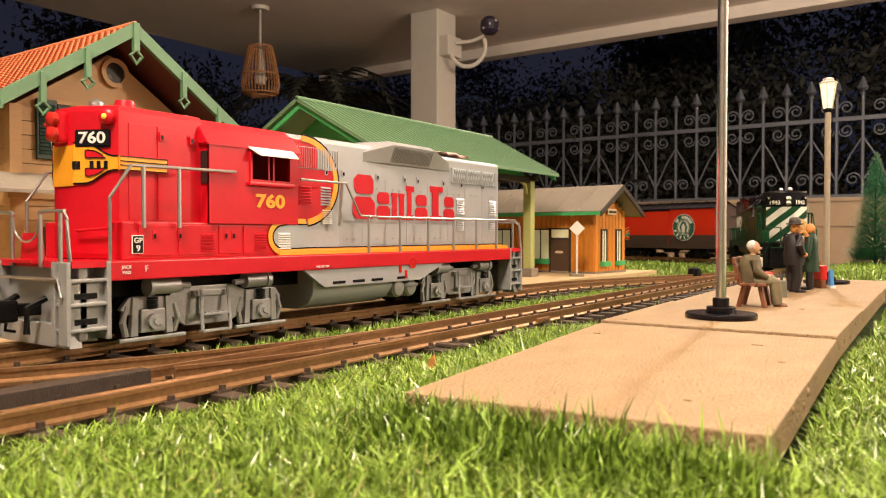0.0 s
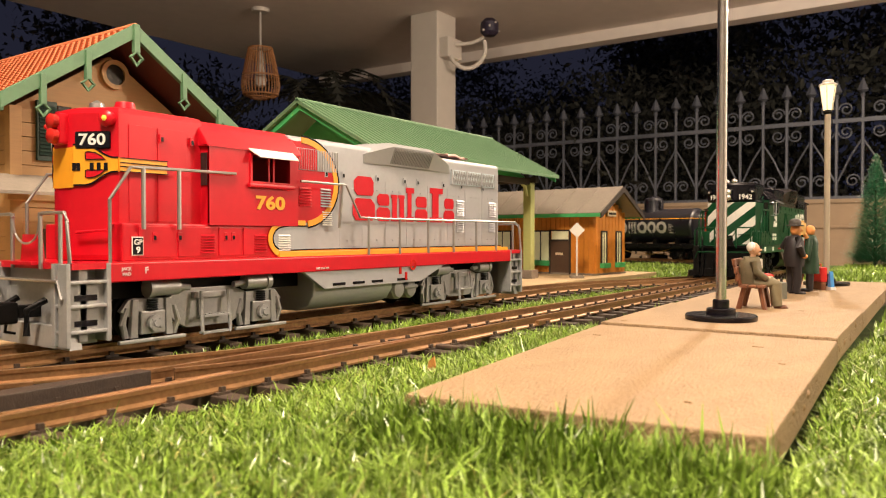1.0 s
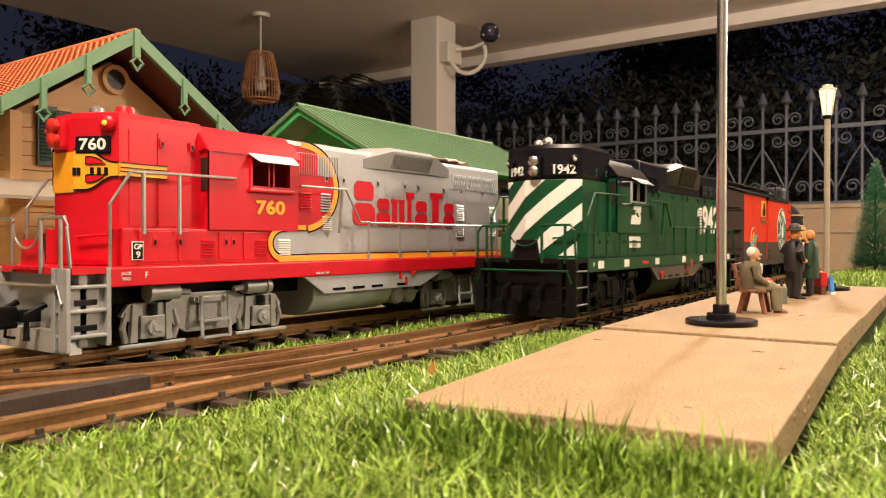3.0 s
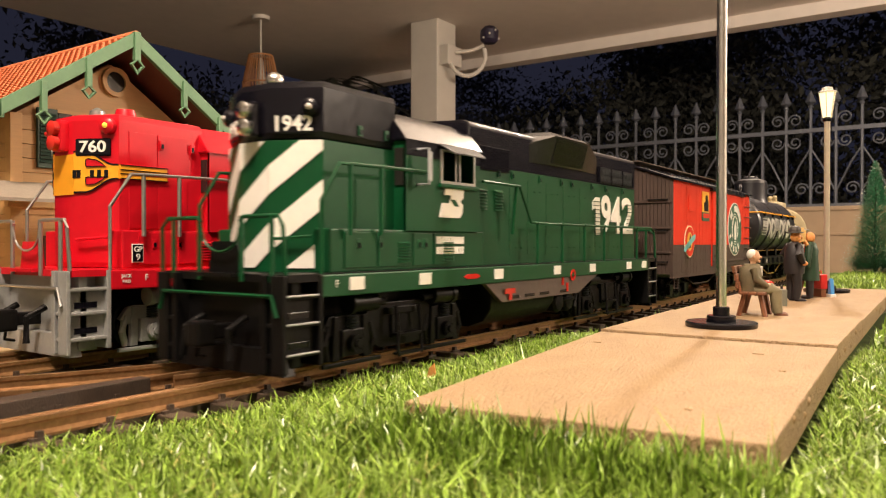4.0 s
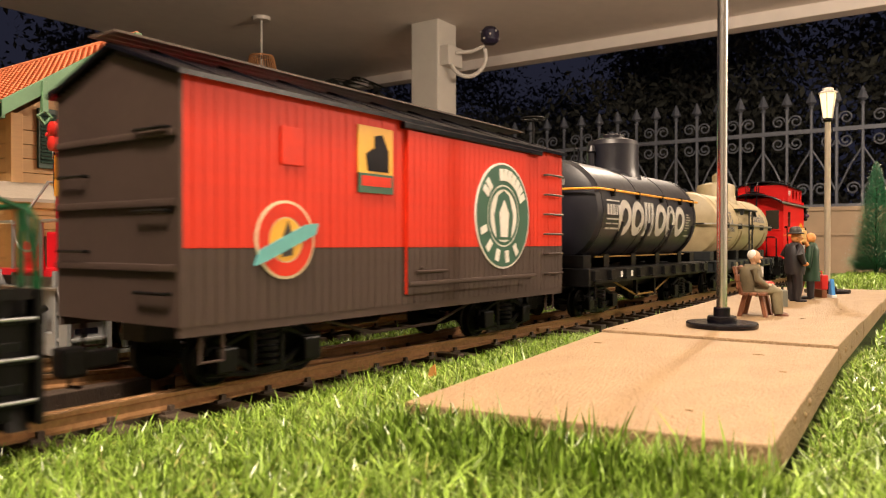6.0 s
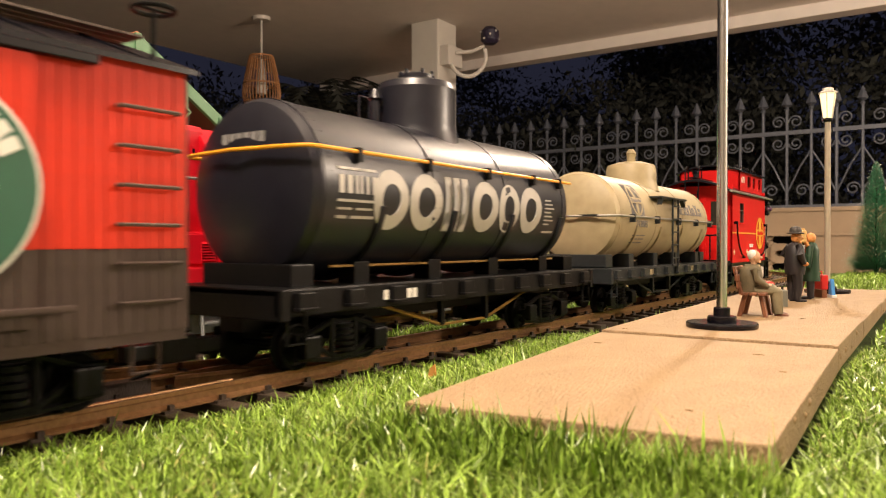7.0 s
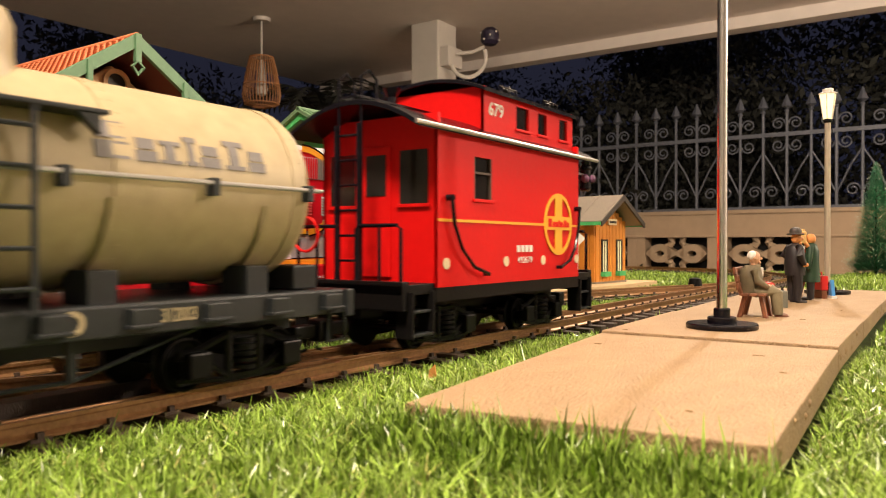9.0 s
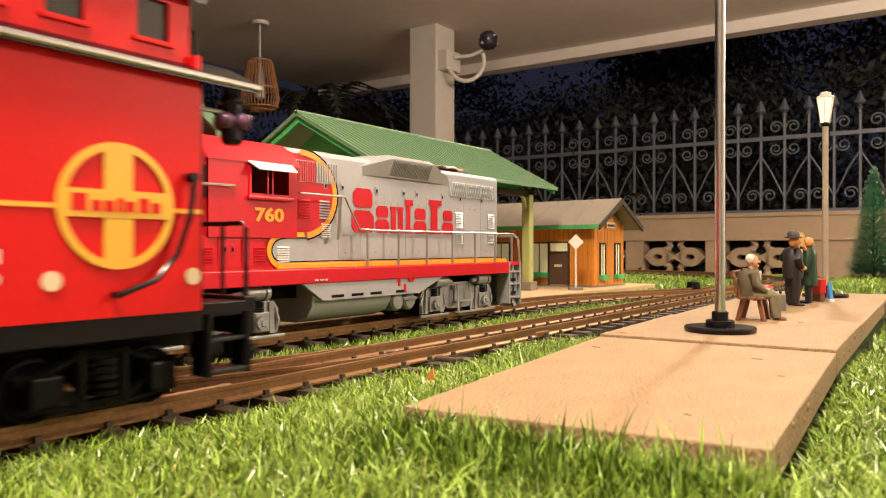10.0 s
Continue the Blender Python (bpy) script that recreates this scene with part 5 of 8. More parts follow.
        for half in (Matrix.Identity(4), Matrix.Translation((0.949, 0, 0)) @ Matrix.Rotation(math.pi, 4, "Z")):
            ob = part("digit", Shape().prism(one, "y", -hw - 0.0012, -hw), M["white"], b, "large white running number")
            ob.matrix_basis = half
            for ch, a, c in (("9", 0.4422, 0.4660), ("4", 0.4668, 0.4935), ("2", 0.4975, 0.5279)):
                me = words(ch, 0.0372, M["white"], 0.0005, 1.0, 0.03)
                xs_ = [q.co.x for q in me.vertices]
                me.transform(Matrix.Translation(((a + c) / 2, -hw - 0.0010, 0.118)) @ Matrix.Diagonal(((c - a) / (max(xs_) - min(xs_)), 1, 1, 1)) @ Matrix.Translation((-(max(xs_) + min(xs_)) / 2, 0, 0)))
                put("digit", me, b, half)
        for k in range(9):
            part("number_line", Shape().box(0.4205, 0.4400, -hw - 0.0020, -hw - 0.0012, 0.1000 + 0.0040 * k, 0.1006 + 0.0040 * k), M["green"], b)
            part("number_line", Shape().box(0.5100, 0.5290, -hw - 0.0020, -hw - 0.0012, 0.1000 + 0.0040 * k, 0.1006 + 0.0040 * k), M["green"], b)
        for u in (0.0570, 0.1240, 0.2180, 0.3170, 0.3920, 0.4850, 0.5300):
            part("reflector", Shape().box(u - 0.0062, u + 0.0062, -sw - 0.0008, -sw, 0.0640, 0.0715, 0.0002), M["white"], b)
        part("builder_plate", Shape().prism([(0.170, 0.0672), (0.174, 0.0655), (0.187, 0.0655), (0.191, 0.0672), (0.187, 0.069), (0.174, 0.069)], "y", -sw - 0.0007, -sw), M["lens"], b)
        part("mirror", Shape().box(0.1195, 0.1235, -cw - 0.010, -cw - 0.009, 0.131, 0.150, 0.0004), M["silver"], b)
        part("mirror_arm", Shape().tube([(0.1205, -cw, 0.152), (0.1205, -cw - 0.0095, 0.152), (0.1205, -cw - 0.0095, 0.129), (0.1205, -cw, 0.129)], 0.0009, 6), M["silver"], b)
        put("stencil", words("F", 0.0042, M["white"], 0.0002), b, pose(0.0405, -sw - 0.0003, 0.0680))
        part("bell", Shape().ball((0.0385, -0.006, zt + 0.002), 0.0055, n=12).ball((0.050, 0.010, zt + 0.002), 0.0055, n=12), M["chrome"], b)
        part("horn", Shape().lathe([(0.001, 0.052), (0.0022, 0.062), (0.0055, 0.075)], (0, 0.014, 0.181), "x", 12), M["silver"], b)
    return b, tr, (0.117, L - 0.117)


def wrap(shape, zc, r, lift=0.0006):
    """Lay a flat shape that faces -y onto a tank of radius r with its centre at height zc."""
    ys = [v.co.y for v in shape.bm.verts]
    y0, y1 = min(ys), max(ys)
    for v in shape.bm.verts:
        out = lift if v.co.y < (y0 + y1) / 2 else -0.0004
        v.co.y = -math.sqrt(max(1e-6, r * r - (v.co.z - zc) ** 2)) - out
    return shape


def boxcar():
    L, hw, zb, ze = 0.389, 0.0525, 0.0528, 0.1684
    b = thing("boxcar", pose(0, 0, 0), "orange-red and brown wooden boxcar with round emblems", "freight car", "train cars")
    gable = [(-hw + 0.001, zb), (-hw + 0.001, ze), (0, 0.186), (hw - 0.001, ze), (hw - 0.001, zb)]
    part("body", Shape().prism(gable, "x", 0.0015, L - 0.0015), M["boxbrown"], b)
    rg = random.Random(3)
    for sd in (-1, 1):
        for z0, z1, m in ((zb, 0.0886, "boxbrown"), (0.0889, ze, "orange_red")):
            n = 60
            wd = L / n
            one = Shape().box(0, wd - 0.0004, *sorted((sd * (hw - 0.0012), sd * hw)), z0, z1).data("siding_board", M[m])
            for k in range(n):
                put("siding_board", one, b, pose(wd * k, rg.uniform(-0.00012, 0.00012), 0))
        # sliding door with its track
        door = part("door", Shape().box(0.165, 0.320, *sorted((sd * hw, sd * (hw + 0.0020))), 0.0590, 0.1625), M["orange_red"], b)
        for z0, z1, m in ((0.0889, 0.1625, "orange_red"), (0.0590, 0.0886, "boxbrown")):
            one = Shape().box(0, 0.155 / 24 - 0.0004, *sorted((sd * (hw + 0.0016), sd * (hw + 0.0028))), z0, z1).data("board", M[m])
            for k in range(24):
                put("board", one, door, pose(0.165 + 0.155 * k / 24, 0, 0))
        part("door_track", Shape().box(0.160, 0.345, *sorted((sd * hw, sd * (hw + 0.0045))), 0.1630, 0.1670, 0.0006), M["black"], b)
        part("door_rail", Shape().box(0.165, 0.335, *sorted((sd * (hw + 0.002), sd * (hw + 0.0042))), 0.0640, 0.0668, 0.0005), M["boxbrown"], b)
        part("door_latch", Shape().cyl((0.172, sd * (hw + 0.004), 0.073), (0.205, sd * (hw + 0.004), 0.073), 0.0011, 6).cyl((0.178, sd * hw, 0.066), (0.178, sd * (hw + 0.004), 0.076), 0.0012, 6), M["boxbrown"], b)
        part("route_board", Shape().box(0.060, 0.076, *sorted((sd * hw, sd * (hw + 0.0012))), 0.132, 0.152, 0.0003), M["orange_red"], b)
        part("side_sill", Shape().box(0.0, L, *sorted((sd * (hw - 0.004), sd * (hw - 0.0004))), 0.048, zb), M["boxbrown"], b)
        for u in (0.012, L - 0.026):
            part("stirrup", Shape().tube([(u, sd * 0.050, 0.053), (u, sd * 0.050, 0.035), (u + 0.013, sd * 0.050, 0.035), (u + 0.013, sd * 0.050, 0.053)], 0.0011, 6), M["boxbrown"], b)
        for k in range(6):
            u, z = L - 0.034, 0.066 + 0.0165 * k
            part("grab_iron", Shape().tube([(u, sd * hw, z), (u, sd * (hw + 0.004), z), (u + 0.028, sd * (hw + 0.004), z), (u + 0.028, sd * hw, z)], 0.0009, 6), M["boxbrown"] if z < 0.088 else M["brownroof"], b)
    for e, q in ((0.0, -1), (L, 1)):
        for k in range(22):
            y0 = -hw + 2 * hw * k / 22
            ym = abs(y0 + hw / 22) / hw
            part("end_board", Shape().box(*sorted((e + q * 0.0007, e - q * 0.001)), y0, y0 + 2 * hw / 22 - 0.0004, zb, ze + 0.0165 * (1 - ym) - 0.001), M["boxbrown"], b)
        for z in (0.078, 0.108, 0.140):
            part("end_rib", Shape().box(*sorted((e, e + q * 0.0026)), -hw + 0.002, hw - 0.002, z, z + 0.0035, 0.0006), M["boxbrown"], b)
        for k in range(5):
            z = 0.068 + 0.019 * k
            part("grab_iron", Shape().tube([(e, -0.046, z), (e + q * 0.004, -0.046, z), (e + q * 0.004, -0.022, z), (e, -0.022, z)] if k % 2 == 0 else [(e, 0.046, z), (e + q * 0.004, 0.046, z), (e + q * 0.004, 0.022, z), (e, 0.022, z)], 0.0009, 6), M["matblack"], b)
        if q > 0:
            part("brake_staff", Shape().cyl((e + 0.004, -0.022, 0.060), (e + 0.004, -0.022, 0.2035), 0.0011, 6), M["matblack"], b)
            part("brake_wheel", Shape().tube([(e + 0.004 + 0.010 * math.cos(a), -0.022 + 0.010 * math.sin(a), 0.2035) for a in np.linspace(0, 6.283, 17)[:-1]], 0.0012, 6, True).cyl((e - 0.006, -0.022, 0.2035), (e + 0.014, -0.022, 0.2035), 0.0008, 5), M["matblack"], b)
        coupler(b, e, q)
    roof = [(-hw - 0.004, 0.1670), (-hw - 0.004, 0.1695), (0, 0.1895), (hw + 0.004, 0.1695), (hw + 0.004, 0.1670), (0, 0.1865)]
    part("roof", Shape().prism(roof, "x", -0.004, L + 0.004, 0.0005), M["black"], b)
    part("running_board", Shape().box(-0.006, L + 0.006, -0.011, -0.004, 0.192, 0.1932).box(-0.006, L + 0.006, -0.0035, 0.0035, 0.192, 0.1932).box(-0.006, L + 0.006, 0.004, 0.011, 0.192, 0.1932), M["brownroof"], b)
    for k in range(9):
        u = 0.02 + 0.0435 * k
        part("roof_rib", Shape().prism([(-hw - 0.0042, 0.1697), (0, 0.1908), (hw + 0.0042, 0.1697), (0, 0.1895)], "x", u, u + 0.003), M["black"], b)
    # emblems as plain shapes
    v = -hw - 0.0003
    part("emblem", disc(0.063, v, 0.0930, 0.0205, 0.0008), M["paper"], b)
    part("emblem", ring(0.063, v - 0.0008, 0.0930, 0.0190, 0.0120, 0.0003), M["orange_red"], b)
    part("emblem", disc(0.063, v - 0.0008, 0.0930, 0.0112, 0.0003), M["yellow"], b)
    part("emblem", Shape().prism([(0.060, 0.084), (0.067, 0.085), (0.0675, 0.094), (0.064, 0.103), (0.060, 0.094)], "y", v, v - 0.0014), M["timber"], b)
    part("emblem", Shape().prism([(0.042, 0.080), (0.049, 0.082), (0.084, 0.096), (0.086, 0.102), (0.076, 0.101), (0.045, 0.088)], "y", v, v - 0.0017), M["teal"], b)
    part("emblem", Shape().box(0.1195, 0.1515, v - 0.0008, v, 0.1245, 0.1605), M["yellow"], b)
    part("emblem", Shape().prism([(0.128, 0.1340), (0.147, 0.1340), (0.147, 0.147), (0.141, 0.1565), (0.134, 0.155), (0.134, 0.148), (0.126, 0.144)], "y", v, v - 0.0012), M["black"], b)
    part("emblem", Shape().box(0.1195, 0.1515, v - 0.0012, v, 0.1210, 0.1325), M["brandgreen"], b)
    part("emblem", Shape().box(0.122, 0.149, v - 0.0015, v, 0.1250, 0.1310), M["orange_red"], b)
    v = -hw - 0.0029
    part("emblem", disc(0.282, v, 0.1120, 0.0400, 0.0008, 40), M["white"], b)
    part("emblem", ring(0.282, v - 0.0008, 0.1120, 0.0385, 0.0235, 0.0003, 40), M["brandgreen"], b)
    part("emblem", ring(0.282, v - 0.0008, 0.1120, 0.0222, 0.0200, 0.0003, 40), M["brandgreen"], b)
    for k in range(14):
        a = radians(28 + k * 11.5 + (25 if k > 6 else 0)) if k < 9 else radians(200 + (k - 9) * 26)
        part("emblem_block", Shape().box(-0.0026, 0.0026, -0.0004, 0, -0.0045, 0.0045).move(Matrix.Translation((0.282 + 0.031 * math.cos(a), v - 0.0011, 0.112 + 0.031 * math.sin(a))) @ Matrix.Rotation(-a + 1.5708, 4, "Y")), M["white"], b)
    part("emblem", Shape().prism([(0.272, 0.094), (0.292, 0.094), (0.296, 0.112), (0.290, 0.127), (0.282, 0.131), (0.274, 0.127), (0.268, 0.112)], "y", v, v - 0.0012), M["brandgreen"], b)
    part("emblem", Shape().prism([(0.277, 0.096), (0.287, 0.096), (0.289, 0.114), (0.282, 0.124), (0.275, 0.114)], "y", v, v - 0.0015), M["white"], b)
    other_side(b, L, ("emblem", "emblem_block"))
    # underframe
    part("centre_sill", Shape().box(0.01, L - 0.01, -0.010, 0.010, 0.042, 0.053), M["matblack"], b)
    part("truss_rod", Shape().tube([(0.09, -0.030, 0.052), (0.16, -0.030, 0.034), (0.23, -0.030, 0.034), (0.30, -0.030, 0.052)], 0.0011, 6), M["boxbrown"], b)
    part("brake_cylinder", Shape().cyl((0.17, 0.012, 0.043), (0.21, 0.012, 0.043), 0.009, 14), M["matblack"], b)
    tr = [freight_truck(b, 0.068, M["matblack"]), freight_truck(b, L - 0.068, M["matblack"])]
    return b, tr, (0.068, L - 0.068), L


def flat_frame(b, L, top, bot, mt, hw=0.0525):
    part("deck", Shape().box(0, L, -hw + 0.003, hw - 0.003, top - 0.004, top, 0.0006), mt, b)
    for sd in (-1, 1):
        part("side_sill", Shape().box(0, L, *sorted((sd * (hw - 0.006), sd * (hw - 0.0025))), bot, top - 0.0005, 0.0006), mt, b)
        n = 10
        for k in range(n):
            u = 0.018 + (L - 0.036) * k / (n - 1)
            part("stake_pocket", Shape().box(u - 0.0065, u + 0.0065, *sorted((sd * (hw - 0.003), sd * (hw + 0.0015))), bot + 0.003, top - 0.002, 0.0007).box(u - 0.0075, u + 0.0075, *sorted((sd * (hw - 0.003), sd * (hw + 0.0026))), bot + 0.0028, bot + 0.0045, 0.0004), mt, b)
        for u in (0.006, L - 0.019):
            part("stirrup", Shape().tube([(u, sd * 0.050, bot + 0.002), (u, sd * 0.050, 0.037), (u + 0.013, sd * 0.050, 0.037), (u + 0.013, sd * 0.050, bot + 0.002)], 0.0011, 6), mt, b)
        part("truss_rod", Shape().tube([(0.10, sd * 0.034, bot), (0.17, sd * 0.034, 0.033), (0.23, sd * 0.034, 0.033), (0.30, sd * 0.034, bot)], 0.0011, 6), M["dullyellow"] if mt is M["matblack"] else mt, b)
        part("queen_post", Shape().box(0.168, 0.172, sd * 0.034 - 0.002, sd * 0.034 + 0.002, 0.033, bot), mt, b)
        part("queen_post", Shape().box(0.228, 0.232, sd * 0.034 - 0.002, sd * 0.034 + 0.002, 0.033, bot), mt, b)
    for e, q in ((0.0, -1), (L, 1)):
        part("end_beam", Shape().box(*sorted((e, e - q * 0.006)), -hw, hw, bot - 0.002, top, 0.0008), mt, b)
        coupler(b, e, q)
    part("centre_sill", Shape().box(0.01, L - 0.01, -0.010, 0.010, 0.041, bot + 0.006), mt, b)


def tank_car(black):
    """Single-dome tank car on a flat frame."""
    L = 0.396 if black else 0.388
    zc, r, mt, fm = (0.1232, 0.0532, M["tankblack"], M["matblack"]) if black else (0.1195, 0.0485, M["cream"], M["deckgray"])
    b = thing("tank_car", pose(0, 0, 0), "glossy black tank car with white block lettering and yellow rails" if black else "weathered cream tank car with faded dark lettering", "freight car", "train cars")
    flat_frame(b, L, 0.0668 if black else 0.0655, 0.0520, fm)
    u0, u1 = (0.027, 0.339) if black else (0.030, 0.356)
    prof = [(0.004, u0 - 0.011), (r * 0.45, u0 - 0.0095), (r * 0.78, u0 - 0.006), (r * 0.95, u0 - 0.002), (r, u0 + 0.003), (r, u1 - 0.003), (r * 0.95, u1 + 0.002), (r * 0.78, u1 + 0.006), (r * 0.45, u1 + 0.0095), (0.004, u1 + 0.011)]
    part("tank", Shape().lathe(prof, (0, 0, zc), "x", 64), mt, b)
    for u in (u0 + 0.008, u0 + (u1 - u0) * 0.36, u0 + (u1 - u0) * 0.66, u1 - 0.008):
        s = Shape().lathe([(r - 0.001, u - 0.004), (r + 0.0005, u - 0.004), (r + 0.0005, u + 0.004), (r - 0.001, u + 0.004)], (0, 0, zc), "x", 64)
        part("seam_band", s, mt, b)
        s = Shape()
        for k in range(40):
            a = 6.28318 * k / 40
            for du in (-0.0027, 0.0027):
                s.box(u + du - 0.0004, u + du + 0.0004, (r + 0.0003) * math.cos(a) - 0.0004, (r + 0.0003) * math.cos(a) + 0.0004, zc + (r + 0.0003) * math.sin(a) - 0.0004, zc + (r + 0.0003) * math.sin(a) + 0.0004)
        part("rivets", s, mt, b)
    du, dr = (0.186, 0.0300) if black else (0.190, 0.0305)
    zt = 0.212 if black else 0.189
    part("dome", Shape().lathe([(dr + 0.004, zc + r - 0.013), (dr + 0.001, zc + r - 0.004), (dr, zc + r + 0.002), (dr, zt - 0.006), (dr * 0.93, zt - 0.001), (dr * 0.5, zt + 0.003), (0.003, zt + 0.004)], (du, 0, 0), n=40), mt, b)
    if black:
        part("dome_hatch", Shape().lathe([(0.014, zt), (0.014, zt + 0.006), (0.010, zt + 0.0075)], (du, 0, 0), n=20), mt, b)
        for k in range(6):
            a = k * 1.047
            part("hatch_bolt", Shape().cyl((du + 0.012 * math.cos(a), 0.012 * math.sin(a), zt + 0.004), (du + 0.012 * math.cos(a), 0.012 * math.sin(a), zt + 0.0095), 0.0014, 8), mt, b)
        part("valve", Shape().lathe([(0.004, 0.176), (0.004, 0.195), (0.0055, 0.197), (0.003, 0.204)], (du - 0.034, 0.012, 0), n=12).cyl((du - 0.034, 0.012, 0.190), (du - 0.025, 0.012, 0.190), 0.003, 8), mt, b)
        part("dome_ladder", Shape().tube([(du - 0.02, 0.040, 0.165), (du - 0.02, 0.040, 0.205), (du - 0.008, 0.040, 0.205), (du - 0.008, 0.040, 0.165)], 0.001, 6), mt, b)
    else:
        for dx, dy in ((-0.010, -0.004), (0.012, 0.004)):
            part("safety_valve", Shape().lathe([(0.0055, zt), (0.0050, zt + 0.011), (0.0062, zt + 0.013), (0.003, zt + 0.018)], (du + dx, dy, 0), n=14), mt, b)
        part("platform", Shape().box(0.139, 0.235, -0.0560, -0.030, 0.1440, 0.1460, 0.0004).prism([(0.1425, 0.144), (0.1425, 0.136), (0.152, 0.144)], "y", -0.055, -0.050).prism([(0.2315, 0.144), (0.2315, 0.136), (0.222, 0.144)], "y", -0.055, -0.050), fm, b)
        for u in (0.184, 0.205):
            part("ladder_stile", Shape().box(u - 0.001, u + 0.001, -0.0555, -0.0535, 0.064, 0.145), fm, b)
        for k in range(5):
            z = 0.074 + 0.0155 * k
            part("ladder_rung", Shape().cyl((0.184, -0.0545, z), (0.205, -0.0545, z), 0.001, 6), fm, b)
    # handrail round the tank on brackets
    rz = 0.1445 if black else 0.1200
    ry = math.sqrt(r * r - (rz - zc) ** 2) + 0.0042
    pts = [(u0 - 0.016, 0, rz)] + [(u0 - 0.014 + 0.010 * (1 - math.cos(a)), -ry * math.sin(a), rz) for a in np.linspace(0.3, 1.5708, 8)] + [(u1 + 0.004, -ry, rz)]
    pts2 = [(u1 + 0.004, -ry, rz)] + [(u1 + 0.014 - 0.010 * (1 - math.cos(a)), -ry * math.sin(a), rz) for a in np.linspace(1.5, 0.0, 8)]
    rail_mat = M["stripe"] if black else M["steelrail"]
    part("tank_rail", Shape().tube(pts, 0.00125, 8), rail_mat, b)
    part("tank_rail", Shape().tube([(x, -y, z) for x, y, z in pts], 0.00125, 8), rail_mat, b)
    if black:
        part("lower_rail", Shape().cyl((0.055, -0.034, 0.0775), (0.345, -0.034, 0.0775), 0.0009, 8), M["dullyellow"], b)
    for u in (0.062, 0.140, 0.218, 0.290, u1 - 0.004) if not black else (0.060, 0.130, 0.205, 0.275, 0.322):
        for sd in (-1, 1):
            part("rail_bracket", Shape().box(u - 0.002, u + 0.002, *sorted((sd * (ry - 0.006), sd * (ry + 0.0014))), rz - 0.006, rz + 0.0025, 0.0005), M["matblack"] if black else fm, b)
    # straps and saddles
    for u in (0.082, 0.160, 0.240, 0.325):
        s = Shape()
        a0, a1 = radians(180 + 10), radians(270)
        arc = [((r + 0.0010) * math.cos(a), zc + (r + 0.0010) * math.sin(a)) for a in np.linspace(a0, a1, 12)]
        s.tube([(u, y, z) for y, z in arc], 0.0022 if black else 0.0012, 6)
        s.tube([(u, -y, z) for y, z in arc], 0.0022 if black else 0.0012, 6)
        part("strap", s, mt, b)
        for sd in (-1, 1):
            part("saddle", Shape().prism([(u - 0.007, 0.065), (u + 0.007, 0.065), (u + 0.007, 0.0800), (u - 0.007, 0.0800)], "y", sd * 0.022, sd * (0.036 if black else 0.042), 0.0006), M["matblack"] if black else M["deckgray"], b)
    for u in (0.02, L - 0.034):
        part("head_block", Shape().box(u, u + 0.018, -0.038, 0.038, 0.066, 0.0795, 0.001), fm, b)
    # lettering as plain shapes, curved with the tank
    if black:
        ww = [0.0358, 0.0378, 0.0358, 0.0378, 0.0322, 0.0378]
        u = 0.0722
        for k, w in enumerate(ww):
            if k == 2:
                s = Shape()
                for i in range(6):
                    z = 0.0995 + 0.00617 * i
                    for a, c in ((0.003, 0.0105), (0.0135, 0.0205), (0.0235, 0.031)):
                        s.box(u + a, u + c, -0.0006, 0, z, z + 0.00617)
                bmesh.ops.remove_doubles(s.bm, verts=s.bm.verts, dist=0.00005)
            else:
                s = ring(u + w / 2, 0, 0.118, 0.0185, 0.0098, 0.0006, 36, (w - 0.002) / 0.037)
            part("lettering_block", wrap(s, zc, r), M["letter"], b, "white painted block")
            u += w
        for z0, z1, a, c in ((0.1335, 0.1350, 0.042, 0.076), (0.1200, 0.1305, 0.0430, 0.0470), (0.1200, 0.1305, 0.0500, 0.0540), (0.1200, 0.1305, 0.0570, 0.0590), (0.1200, 0.1305, 0.0610, 0.0630), (0.1200, 0.1305, 0.0665, 0.0685), (0.1200, 0.1305, 0.0720, 0.0760), (0.1150, 0.1165, 0.042, 0.076), (0.1105, 0.1118, 0.042, 0.054), (0.1105, 0.1118, 0.058, 0.072), (0.1055, 0.1072, 0.042, 0.051), (0.1055, 0.1072, 0.054, 0.075)):
            part("lettering_bar", wrap(Shape().box(a, c, -0.0005, 0, z0, z1), zc, r), M["letter"], b)
        for k in range(7):
            part("lettering_bar", wrap(Shape().box(0.295, 0.305 + 0.006 * ((k * 7) % 3) / 2, -0.0005, 0, 0.1265 - 0.0033 * k, 0.1277 - 0.0033 * k), zc, r), M["letter"], b)
        part("lettering_bar", wrap(Shape().box(0.297, 0.317, -0.0005, 0, 0.1000, 0.1018), zc, r), M["letter"], b)
        for k in range(6):
            part("lettering_bar", Shape().box(0.086 + 0.0058 * k, 0.0905 + 0.0058 * k, -0.0505, -0.0498, 0.0565, 0.0625), M["white"], b)
        other_side(b, L, ("lettering_block", "lettering_bar"))
        for k in range(6):
            part("lettering_bar", Shape().box(u0 - 0.0085, u0 - 0.0045, -0.018 + 0.0062 * k, -0.0135 + 0.0062 * k, 0.1490, 0.1550), M["truckgray"], b)
    else:
        sc = 0.56
